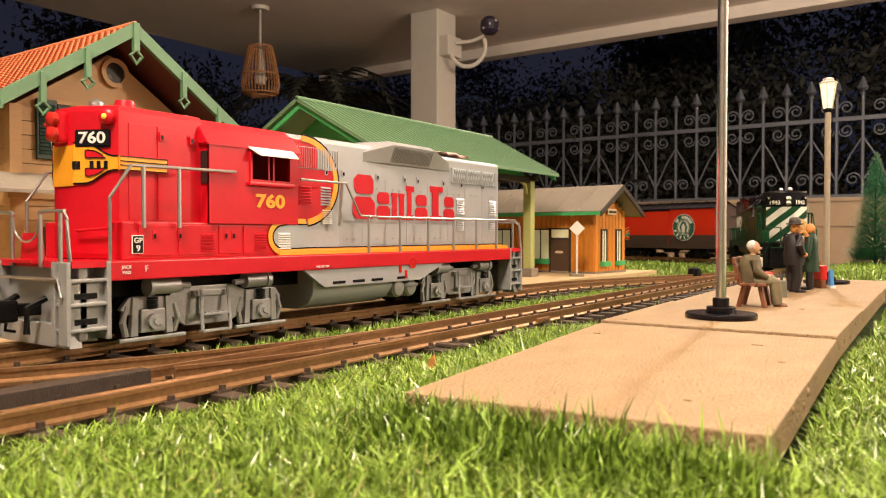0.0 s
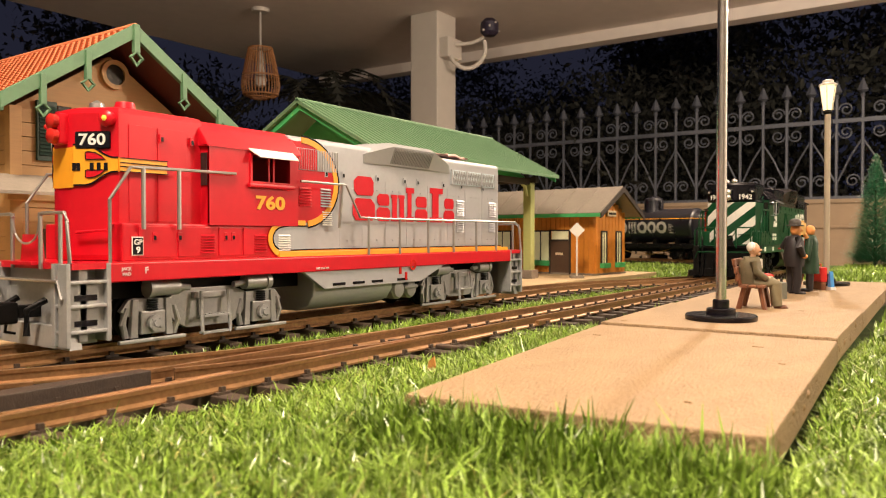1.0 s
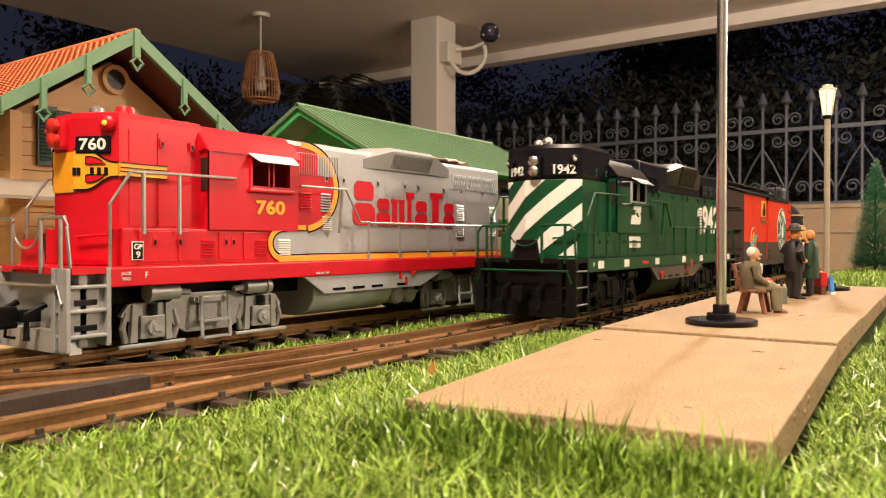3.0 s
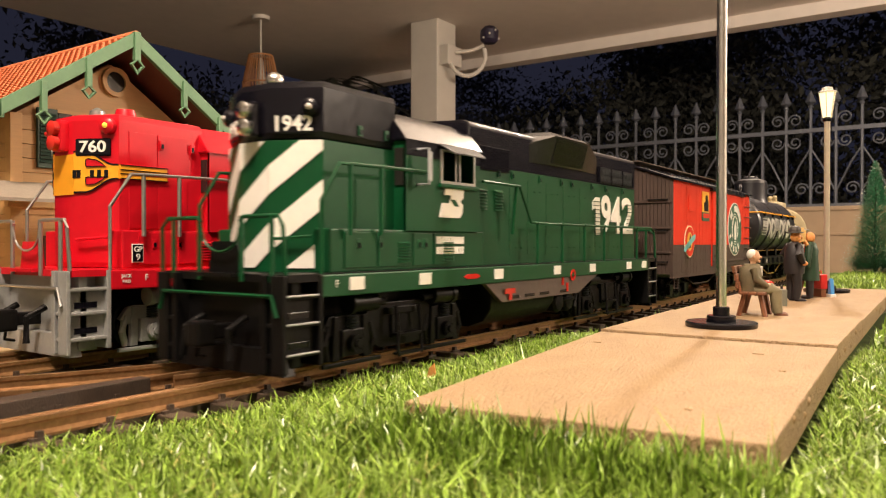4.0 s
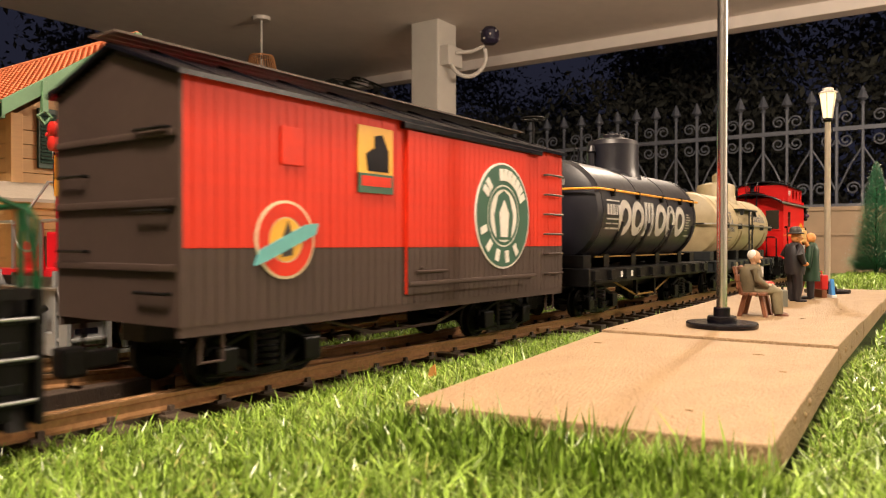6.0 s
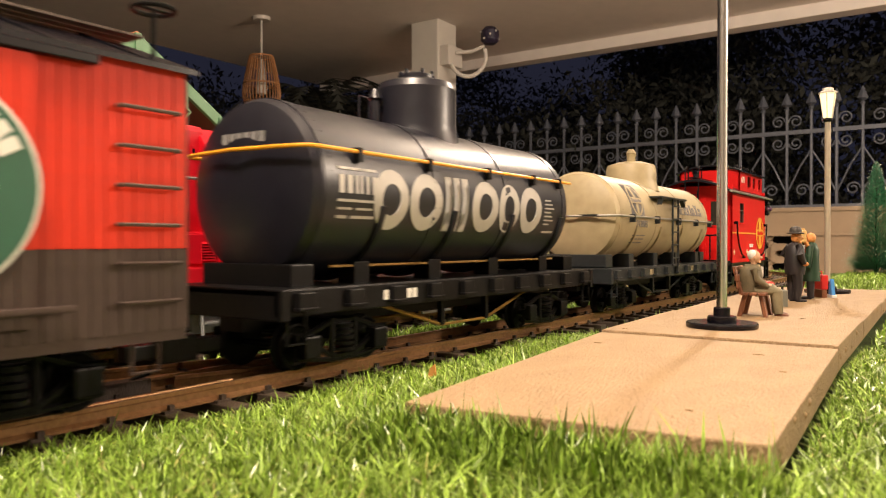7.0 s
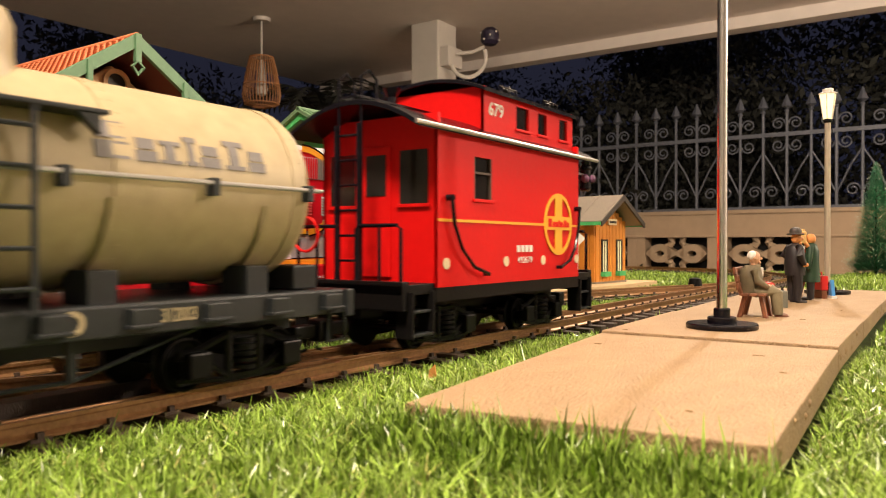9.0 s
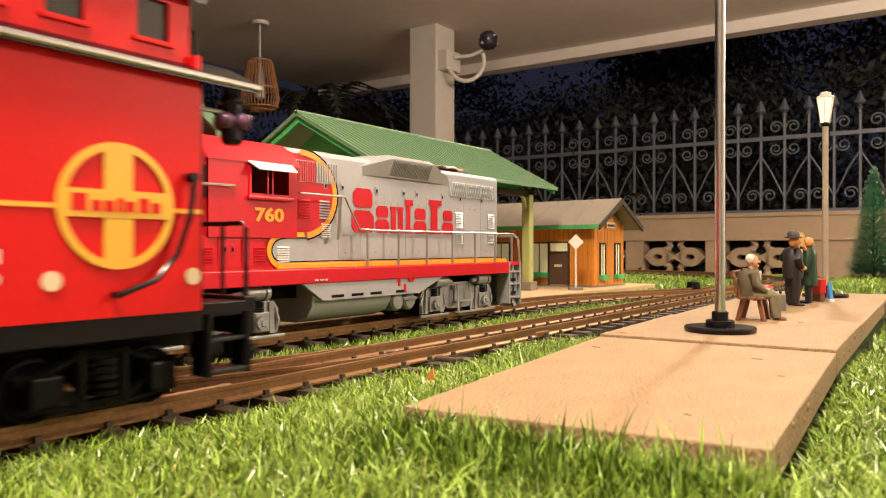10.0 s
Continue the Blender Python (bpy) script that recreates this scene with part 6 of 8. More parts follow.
        for dx, w, h, kind in SANTA:
            x, w, h = 0.233 + dx * sc, w * sc, h * 0.40
            z0 = 0.1275
            s = Shape()
            if kind == "o":
                s.box(x, x + w * 0.92, -0.0006, 0, z0, z0 + h * 0.46).box(x + w * 0.08, x + w * 0.84, -0.0006, 0, z0 + h * 0.54, z0 + h)
            else:
                s.box(x, x + w * 0.9, -0.0006, 0, z0, z0 + h * 0.15).box(x + w * 0.2, x + w * 0.6, -0.0006, 0, z0 + h * 0.15, z0 + h * 0.5).box(x + w * 0.2, x + w * 0.6, -0.0006, 0, z0 + h * 0.5, z0 + h * 0.82).box(x, x + w * 0.9, -0.0006, 0, z0 + h * 0.82, z0 + h)
            part("lettering_block", wrap(s, zc, r), M["navy"], b)
        plate = Shape()
        for k in range(10):
            plate.box(0.0660, 0.1040, -0.0006, 0, 0.1205 + 0.0036 * k, 0.1241 + 0.0036 * k)
        bmesh.ops.remove_doubles(plate.bm, verts=plate.bm.verts, dist=0.00005)
        part("emblem", wrap(plate, zc, r), M["navy"], b, "faded gray-blue square emblem")
        part("emblem", wrap(ring(0.085, 0, 0.1385, 0.0170, 0.0148, 0.0006), zc, r, 0.0010), M["cream"], b)
        for a, c, z0, z1, n in ((0.0820, 0.0880, 0.1230, 0.1350, 3), (0.0820, 0.0880, 0.1420, 0.1540, 3), (0.0690, 0.1010, 0.1352, 0.1418, 2)):
            bar = Shape()
            for k in range(n):
                bar.box(a, c, -0.0006, 0, z0 + (z1 - z0) * k / n, z0 + (z1 - z0) * (k + 1) / n)
            part("emblem", wrap(bar, zc, r, 0.0011), M["cream"], b)
        for dx, w, h, kind in SANTA:
            x = 0.0712 + dx * 0.17
            part("emblem_block", wrap(Shape().box(x, x + w * 0.13, -0.0006, 0, 0.1366, 0.1366 + h * 0.10), zc, r, 0.0014), M["navy"], b)
        put("number", words("312003", 0.0078, M["navy"], 0.0002, 1.05), b, pose(0.097, -0.0487, 0.1125))
        for k in range(3):
            part("lettering_bar", wrap(Shape().box(0.078, 0.096, -0.0005, 0, 0.0995 - 0.004 * k, 0.1008 - 0.004 * k).box(0.100, 0.114, -0.0005, 0, 0.0995 - 0.004 * k, 0.1008 - 0.004 * k), zc, r), M["navy"], b)
        put("number", words("312003", 0.0062, M["cream"], 0.0002, 0.72, 0.01), b, pose(0.272, -0.0503, 0.0590), "cream frame number")
        for a, c in ((0.118, 0.124), (0.126, 0.131), (0.134, 0.140), (0.168, 0.174), (0.177, 0.182)):
            part("lettering_bar", Shape().box(a, c, -0.0505, -0.0498, 0.0560, 0.0620), M["cream"], b)
        part("emblem", ring(0.222, -0.0498, 0.0590, 0.0052, 0.0030), M["cream"], b)
        for u in (u0 - 0.011,):
            part("rail_bar", Shape().box(u - 0.004, u - 0.001, -0.030, -0.008, 0.1195, 0.1215).box(u - 0.004, u - 0.001, 0.006, 0.03, 0.1195, 0.1215), M["deckgray"], b)
    tr = [freight_truck(b, 0.066, M["matblack"], 0.030, 0.0345), freight_truck(b, L - 0.066, M["matblack"], 0.030, 0.0345)]
    return b, tr, (0.066, L - 0.066), L


def caboose():
    L, hw = 0.292, 0.0525
    b = thing("caboose", pose(0, 0, 0), "bright red cupola caboose with black roof and round yellow emblem", "caboose", "train cars")
    a, c = 0.035, 0.257
    zb, ze = 0.0620, 0.1690
    w = (0.0805, 0.1050, 0.1240, 0.1545)
    for sd in (-1, 1):
        y = sorted((sd * hw, sd * (hw - 0.003)))
        part("side_wall", Shape().box(a, w[0], *y, zb, ze).box(w[1], c, *y, zb, ze).box(w[0], w[1], *y, zb, w[2]).box(w[0], w[1], *y, w[3], ze), M["red2"], b)
        part("side_sill", Shape().box(a - 0.001, c + 0.001, *sorted((sd * (hw - 0.006), sd * (hw - 0.0005))), 0.0525, zb), M["matblack"], b)
        part("window", Shape().box(w[0], w[1], *sorted((sd * (hw - 0.0025), sd * (hw - 0.0032))), w[2], w[3]), M["glass"], b)
        yo = sorted((sd * (hw - 0.002), sd * (hw - 0.0002)))
        part("window_sash", Shape().box(w[0], w[1], *yo, 0.5 * (w[2] + w[3]) + 0.003, 0.5 * (w[2] + w[3]) + 0.0045).box(w[0], w[0] + 0.0015, *yo, w[2], w[3]).box(w[1] - 0.0015, w[1], *yo, w[2], w[3]), M["brownroof"], b)
        part("window_sill", Shape().box(w[0] - 0.002, w[1] + 0.002, *sorted((sd * hw, sd * (hw + 0.0015))), w[2] - 0.0025, w[2], 0.0004), M["red2"], b)
        v = sd * (hw + 0.0006)
        part("stripe", Shape().box(a, c, *sorted((sd * hw, v)), 0.1066, 0.1086), M["yellow"], b)
        for pts in ([(0.046, 0.121), (0.0485, 0.105), (0.058, 0.088), (0.074, 0.075), (0.094, 0.0695)], [(0.250, 0.121), (0.2475, 0.105), (0.241, 0.088), (0.230, 0.077), (0.213, 0.0715)]):
            part("grab_rail", Shape().tube([(x, sd * (hw + 0.0045), z) for x, z in pts], 0.0013, 8).cyl((pts[0][0], sd * hw, pts[0][1] + 0.002), (pts[0][0], sd * (hw + 0.0055), pts[0][1] + 0.002), 0.0022, 8).cyl((pts[-1][0], sd * hw, pts[-1][1]), (pts[-1][0], sd * (hw + 0.005), pts[-1][1]), 0.0014, 8), M["black"], b)
    v = -hw - 0.0004
    part("emblem", ring(0.215, v, 0.1085, 0.0265, 0.0232, 0.0008, 40), M["yellow"], b, "yellow ring emblem")
    part("emblem", Shape().box(0.2085, 0.2215, v - 0.0008, v, 0.0840, 0.1330), M["yellow"], b)
    part("emblem", Shape().box(0.1905, 0.2395, v - 0.0010, v, 0.1035, 0.1150), M["yellow"], b)
    for k, (dx, wd, h, kind) in enumerate(SANTA):
        part("emblem_block", Shape().box(0.1945 + dx * 0.245, 0.1945 + dx * 0.245 + wd * 0.2, v - 0.0014, v - 0.0009, 0.1060, 0.1060 + h * 0.17), M["red2"], b)
    for k in range(4):
        part("lettering_bar", Shape().box(0.1425 + 0.0068 * k, 0.1475 + 0.0068 * k, v - 0.0003, v, 0.0850, 0.0905), M["white"], b)
    put("number", words("492679", 0.0050, M["white"], 0.0002, 1.15), b, pose(0.156, v, 0.0785))
    for u in (0.0445, 0.1255, 0.1870, 0.2520):
        part("spot", disc(u, v, 0.0780, 0.0040, 0.0004, 18), M["paper"], b)
    # ends with windows and door
    for e, q in ((a, -1), (c, 1)):
        y = sorted((e, e - q * 0.003))
        part("end_wall", Shape().box(*y, -hw, hw, zb, 0.180), M["red2"], b)
        for y0, y1 in ((-0.0445, -0.0205), (0.0205, 0.0445)):
            part("end_window", Shape().box(*sorted((e, e + q * 0.0008)), y0, y1, 0.1190, 0.1560, 0.0003), M["glass"], b)
            part("end_sill", Shape().box(*sorted((e, e + q * 0.002)), y0 - 0.002, y1 + 0.002, 0.1165, 0.1190, 0.0004), M["red2"], b)
        part("door", Shape().box(*sorted((e, e + q * 0.0016)), -0.0130, 0.0130, 0.0680, 0.1600, 0.0005), M["red2"], b)
        part("door_window", Shape().box(*sorted((e, e + q * 0.0022)), -0.0090, 0.0090, 0.1250, 0.1540, 0.0003), M["glass"], b)
        o = e + q * 0.035
        part("platform", Shape().box(*sorted((e, o)), -0.0500, 0.0500, 0.0580, 0.0650, 0.0006), M["matblack"], b)
        part("end_beam", Shape().box(*sorted((o, o - q * 0.007)), -0.0500, 0.0500, 0.0480, 0.0670, 0.0008), M["matblack"], b)
        for sd in (-1, 1):
            part("railing", Shape().tube([(o - q * 0.003, sd * 0.046, 0.065), (o - q * 0.003, sd * 0.046, 0.1010), (o - q * 0.003, sd * 0.043, 0.1035), (o - q * 0.003, sd * 0.010, 0.1035), (o - q * 0.003, sd * 0.008, 0.101), (o - q * 0.003, sd * 0.008, 0.065)], 0.0013, 8), M["black"], b)
            part("railing", Shape().cyl((o - q * 0.003, sd * 0.028, 0.065), (o - q * 0.003, sd * 0.028, 0.1035), 0.0012, 8), M["black"], b)
            part("roof_post", Shape().cyl((o - q * 0.003, sd * 0.010, 0.065), (o - q * 0.003, sd * 0.010, 0.172), 0.0014, 8), M["black"], b)
            for z, k in ((0.0310, 0.010), (0.0460, 0.006)):
                part("step", Shape().box(*sorted((e + q * 0.006, o - q * 0.008)), *sorted((sd * 0.040, sd * (0.048 + k * 0.5))), z, z + 0.0020, 0.0004), M["deckgray"], b)
            part("step_side", Shape().box(*sorted((e + q * 0.004, e + q * 0.006)), *sorted((sd * 0.040, sd * 0.053)), 0.0300, 0.0600), M["matblack"], b)
            part("step_side", Shape().box(*sorted((o - q * 0.008, o - q * 0.006)), *sorted((sd * 0.040, sd * 0.053)), 0.0300, 0.0600), M["matblack"], b)
        part("ladder", Shape().tube([(o - q * 0.006, 0.010, 0.066), (o - q * 0.006, 0.010, 0.204), (o - q * 0.014, 0.010, 0.2095), (o - q * 0.022, 0.010, 0.204), (o - q * 0.022, 0.010, 0.186)], 0.0010, 8)
             .tube([(o - q * 0.006, -0.010, 0.066), (o - q * 0.006, -0.010, 0.204), (o - q * 0.014, -0.010, 0.2095), (o - q * 0.022, -0.010, 0.204), (o - q * 0.022, -0.010, 0.186)], 0.0010, 8), M["black"], b)
        for k in range(6):
            part("ladder_rung", Shape().cyl((o - q * 0.006, -0.010, 0.080 + 0.017 * k), (o - q * 0.006, 0.010, 0.080 + 0.017 * k), 0.0009, 6), M["black"], b)
        part("brake_wheel", Shape().tube([(o + q * 0.002, 0.034 + 0.012 * math.cos(t), 0.098 + 0.012 * math.sin(t)) for t in np.linspace(0, 6.283, 17)[:-1]], 0.0010, 6, True), M["red2"], b)
        coupler(b, o, q)
    # bowed roof
    def bow(w2, z0, rise, t):
        top = [(-w2 + 2 * w2 * k / 16, z0 + rise * (1 - ((k - 8) / 8) ** 2)) for k in range(17)]
        return top + [(y, z - t) for y, z in reversed(top)]
    part("roof", Shape().prism(bow(hw + 0.005, 0.1705, 0.018, 0.0035), "x", 0.004, L - 0.004, 0.0005), M["black"], b)
    for sd in (-1, 1):
        part("gutter", Shape().cyl((0.004, sd * (hw + 0.005), 0.1695), (L - 0.004, sd * (hw + 0.005), 0.1695), 0.0017, 8), M["steelrail"] if sd < 0 else M["black"], b)
    # cupola with windows
    x0, x1, cwid, t0, t1 = 0.101, 0.254, 0.0480, 0.170, 0.2070
    wins = ((0.150, 0.171), (0.187, 0.203), (0.227, 0.243))
    for sd in (-1, 1):
        y = sorted((sd * cwid, sd * (cwid - 0.003)))
        s = Shape().box(x0, x1, *y, t0, 0.1835).box(x0, x1, *y, 0.2015, t1)
        ed = [x0] + [q for wv in wins for q in wv] + [x1]
        for k in range(0, len(ed), 2):
            s.box(ed[k], ed[k + 1], *y, 0.1835, 0.2015)
        part("cupola_side", s, M["red2"], b)
        for p, q in wins:
            part("cupola_window", Shape().box(p, q, *sorted((sd * (cwid - 0.0022), sd * (cwid - 0.0030))), 0.1835, 0.2015), M["glass"], b)
            part("cupola_sill", Shape().box(p - 0.002, q + 0.002, *sorted((sd * cwid, sd * (cwid + 0.0014))), 0.1812, 0.1835, 0.0004), M["red2"], b)
    for e, q in ((x0, -1), (x1, 1)):
        part("cupola_end", Shape().box(*sorted((e, e - q * 0.003)), -cwid, cwid, 0.172, 0.2095), M["red2"], b)
        if q > 0:
            for y0, y1 in ((-0.040, -0.014), (0.014, 0.040)):
                part("cupola_window", Shape().box(*sorted((e, e + q * 0.0008)), y0, y1, 0.188, 0.203), M["glass"], b)
    part("cupola_roof", Shape().prism(bow(cwid + 0.0045, 0.2075, 0.011, 0.003), "x", x0 - 0.005, x1 + 0.006, 0.0005), M["black"], b)
    put("number", words("679", 0.0098, M["white"], 0.0002, 1.05, 0.02), b, pose(0.118, -cwid - 0.0004, 0.1930), "white cupola number")
    for u in (0.150, 0.225):
        part("roof_grab", Shape().tube([(u - 0.013, -0.040, 0.210), (u - 0.013, -0.040, 0.216), (u + 0.013, -0.040, 0.216), (u + 0.013, -0.040, 0.210)], 0.0011, 6), M["black"], b)
        part("roof_vent", Shape().lathe([(0.003, 0.213), (0.003, 0.2205), (0.005, 0.2215), (0.003, 0.2245)], (u + 0.03, -0.022, 0), n=12), M["black"], b)
    part("smoke_jack", Shape().lathe([(0.004, 0.182), (0.004, 0.206), (0.007, 0.208), (0.002, 0.197)], (0.066, 0.012, 0), n=14), M["black"], b)
    part("running_board", Shape().box(0.006, 0.09, -0.008, 0.008, 0.1905, 0.192), M["black"], b)
    # marker lanterns on the rear corners
    for sd in (-1, 1):
        lx, ly, lz = 0.276, sd * 0.0510, 0.1520
        part("lantern", Shape().lathe([(0.004, lz - 0.011), (0.0055, lz - 0.009), (0.0055, lz + 0.008), (0.0065, lz + 0.0095), (0.0040, lz + 0.0135), (0.0045, lz + 0.016), (0.002, lz + 0.018)], (lx, ly, 0), n=14), M["black"], b)
        for t in range(4):
            part("lantern_lens", Shape().ball((lx + 0.0058 * math.cos(t * 1.5708 + 0.4), ly + 0.0058 * math.sin(t * 1.5708 + 0.4), lz), 0.0042, n=10), M["pink"], b, "purple glass lens")
        part("lantern_arm", Shape().tube([(c, ly, lz + 0.004), (lx + 0.012, ly, lz + 0.004)], 0.0011, 6), M["steelrail"], b)
    part("centre_sill", Shape().box(0.005, L - 0.005, -0.010, 0.010, 0.041, 0.060), M["matblack"], b)
    tr = [freight_truck(b, 0.072, M["matblack"], 0.027), freight_truck(b, L - 0.072, M["matblack"], 0.027)]
    return b, tr, (0.072, L - 0.072), L


red_diesel, _, _ = diesel("diesel_locomotive", "red and silver model diesel locomotive standing on the siding", True)
red_diesel.matrix_basis = pose(0.2446, YB, 0)
green_diesel, g_tr, g_at = diesel("diesel_locomotive", "green and black model diesel locomotive with white nose stripes, hauling", False)
CARS = [(-0.066, green_diesel, g_tr, g_at, 0.0165)]
for off, made, r in ((0.569, boxcar(), 0.0135), (1.016, tank_car(True), 0.0135), (1.457, tank_car(False), 0.0135), (1.894, caboose(), 0.0135)):
    CARS.append((off, made[0], made[1], made[2], r))


# ---------------------------------------------------------------- buildings
def chalet():
    """Big wooden station house: gable towards the tracks."""
    t = thing("station_house", pose(0.4395, 0.72, 0.012), "buff plank station house with terracotta roof and sage green trim", "house")
    W, D, eave, peak = 0.098, 0.42, 0.205, 0.2655
    pitch = 0.69
    part("wall_core", Shape().prism([(-W, 0), (W, 0), (W, eave - 0.01), (0, eave - 0.01 + W * pitch), (-W, eave - 0.01)], "y", 0.003, D), M["plank"], t)
    n = 20
    for k in range(n):
        z0 = k * 0.0132
        z1 = z0 + 0.0127
        if z1 < eave - 0.004:
            part("plank", Shape().box(-W - 0.001, W + 0.001, -0.0012 - 0.0006 * (k % 2), 0.004, z0, z1, 0.0004), M["plank"], t)
    for sx in (-1, 1):
        for k in range(14):
            z0 = k * 0.0132
            part("plank", Shape().box(*sorted((sx * W, sx * (W + 0.0016))), 0.0, D, z0, z0 + 0.0127, 0.0004), M["plank"], t)
        part("corner_post", Shape().box(*sorted((sx * (W - 0.008), sx * (W + 0.003))), -0.004, 0.006, 0, eave - 0.006, 0.0006), M["plank"], t)
    part("belt", Shape().box(-W - 0.006, W + 0.006, -0.006, 0.002, 0.112, 0.121, 0.0008), M["plank"], t)
    part("gable", Shape().prism([(-W - 0.001, eave - 0.0085), (W + 0.001, eave - 0.0085), (0, eave - 0.011 + W * pitch)], "y", -0.0008, 0.0029), M["plank"], t, "smooth buff gable")
    # round window
    cz, cx = 0.2440, 0.0035
    part("round_window", ring(cx, -0.001, cz, 0.0150, 0.0105, 0.004, 28), M["plank"], t)
    part("pane", disc(cx, -0.0022, cz, 0.0105, 0.0003, 24), M["glass"], t)
    # upper windows with shutters
    for wx in (-0.042, 0.022, 0.080):
        part("window", Shape().box(wx - 0.014, wx + 0.014, -0.0034, -0.002, 0.152, 0.205, 0.0004), M["glass"], t)
        part("window_frame", Shape().box(wx - 0.016, wx + 0.016, -0.005, -0.002, 0.204, 0.2075).box(wx - 0.016, wx + 0.016, -0.006, -0.002, 0.149, 0.152).box(wx - 0.0008, wx + 0.0008, -0.0045, -0.002, 0.152, 0.204).box(wx - 0.014, wx + 0.014, -0.0045, -0.002, 0.178, 0.1796), M["plank"], t)
        for sx in (-1, 1):
            s0 = wx + sx * 0.0255
            sh = part("shutter", Shape().box(s0 - 0.0095, s0 + 0.0095, -0.0060, -0.0025, 0.150, 0.2065, 0.0005), M["dkgreen"], t)
            s = Shape()
            for k in range(14):
                z = 0.155 + 0.0034 * k
                s.prism([(-0.006, z), (-0.0078, z), (-0.006, z + 0.0028)], "x", s0 - 0.0075, s0 + 0.0075)
            part("slats", s, M["dkgreen"], sh)
    for dx in (-0.055, 0.0, 0.055):
        part("door", Shape().box(dx - 0.016, dx + 0.016, -0.004, -0.0015, 0.0, 0.086, 0.0006), M["doorbrown"], t)
    part("porch_awning", Shape().prism([(-0.002, 0.136), (-0.055, 0.118), (-0.055, 0.115), (-0.002, 0.131)], "x", -0.150, -0.066), M["grayroof"], t, "small gray awning")
    # roof: two thick slopes with rows of tiles
    ov, y0, y1 = 0.028, -0.045, D + 0.03
    hi = peak + 0.020
    for sx in (-1, 1):
        ex = W + ov
        lo = hi - ex * pitch
        part("roof_slope", Shape().prism([(0, hi - 0.003), (sx * ex, lo - 0.003), (sx * ex, lo - 0.010), (0, hi - 0.010)], "y", y0 + 0.004, y1), M["soffit"], t, "dark red roof underside")
        ln = math.hypot(ex, ex * pitch)
        ang = math.atan(pitch)
        rows, colsn = 19, 46
        s = Shape()
        for r in range(rows):
            for c in range(colsn):
                d0, d1 = ln * r / rows, ln * (r + 1.16) / rows
                yy = y0 + (y1 - y0) * c / colsn
                yw = (y1 - y0) / colsn
                vs = []
                for d, up in ((d0, 0.0012), (d1, 0.0032)):
                    for f, h in ((0.0, 0.0), (0.28, 0.0018), (0.62, 0.0018), (0.94, 0.0)):
                        x, z = d * math.cos(ang), hi - d * math.sin(ang)
                        hh = up + h - 0.002
                        vs.append(s.bm.verts.new((sx * (x + hh * math.sin(ang)), yy + yw * f, z + hh * math.cos(ang))))
                for j in range(3):
                    s.bm.faces.new((vs[j], vs[j + 1], vs[j + 5], vs[j + 4]))
                s.bm.faces.new((vs[4], vs[5], vs[6], vs[7]))
        bmesh.ops.recalc_face_normals(s.bm, faces=s.bm.faces)
        ob = part("roof_tiles", s, M["tile"], t, "rows of terracotta pantiles")
        tagged(ob, kind="stuff")
        # barge board and its hanging ornaments
        part("barge_board", Shape().prism([(0, hi + 0.003), (sx * (ex + 0.002), lo + 0.003), (sx * (ex + 0.002), lo - 0.011), (0, hi - 0.011)], "y", y0 - 0.001, y0 + 0.0045, 0.0005), M["sage"], t)
        for d in ((0.055, 0.100) if sx > 0 else (0.050, 0.092)):
            x = sx * d
            z = hi - d * pitch
            part("hanger", Shape().box(x - 0.0026, x + 0.0026, y0 - 0.003, y0 + 0.002, z - 0.026, z + 0.001, 0.0004), M["sage"], t)
            part("ornament", Shape().tube([(x, y0 - 0.001, z - 0.024), (x + 0.0058, y0 - 0.001, z - 0.030), (x, y0 - 0.001, z - 0.036), (x - 0.0058, y0 - 0.001, z - 0.030)], 0.0019, 4, True), M["sage"], t)
        part("eave_board", Shape().box(*sorted((sx * (ex - 0.001), sx * (ex + 0.002))), y0, y1, lo - 0.012, lo + 0.001), M["sage"], t)
    part("hanger", Shape().box(-0.0032, 0.0032, y0 - 0.003, y0 + 0.002, hi - 0.026, hi + 0.002, 0.0004), M["sage"], t)
    part("ornament", Shape().tube([(0, y0 - 0.001, hi - 0.024), (0.0062, y0 - 0.001, hi - 0.031), (0, y0 - 0.001, hi - 0.038), (-0.0062, y0 - 0.001, hi - 0.031)], 0.0021, 4, True), M["sage"], t)
    part("ridge", Shape().cyl((0, y0, hi + 0.001), (0, y1, hi + 0.001), 0.003, 10), M["tile"], t)


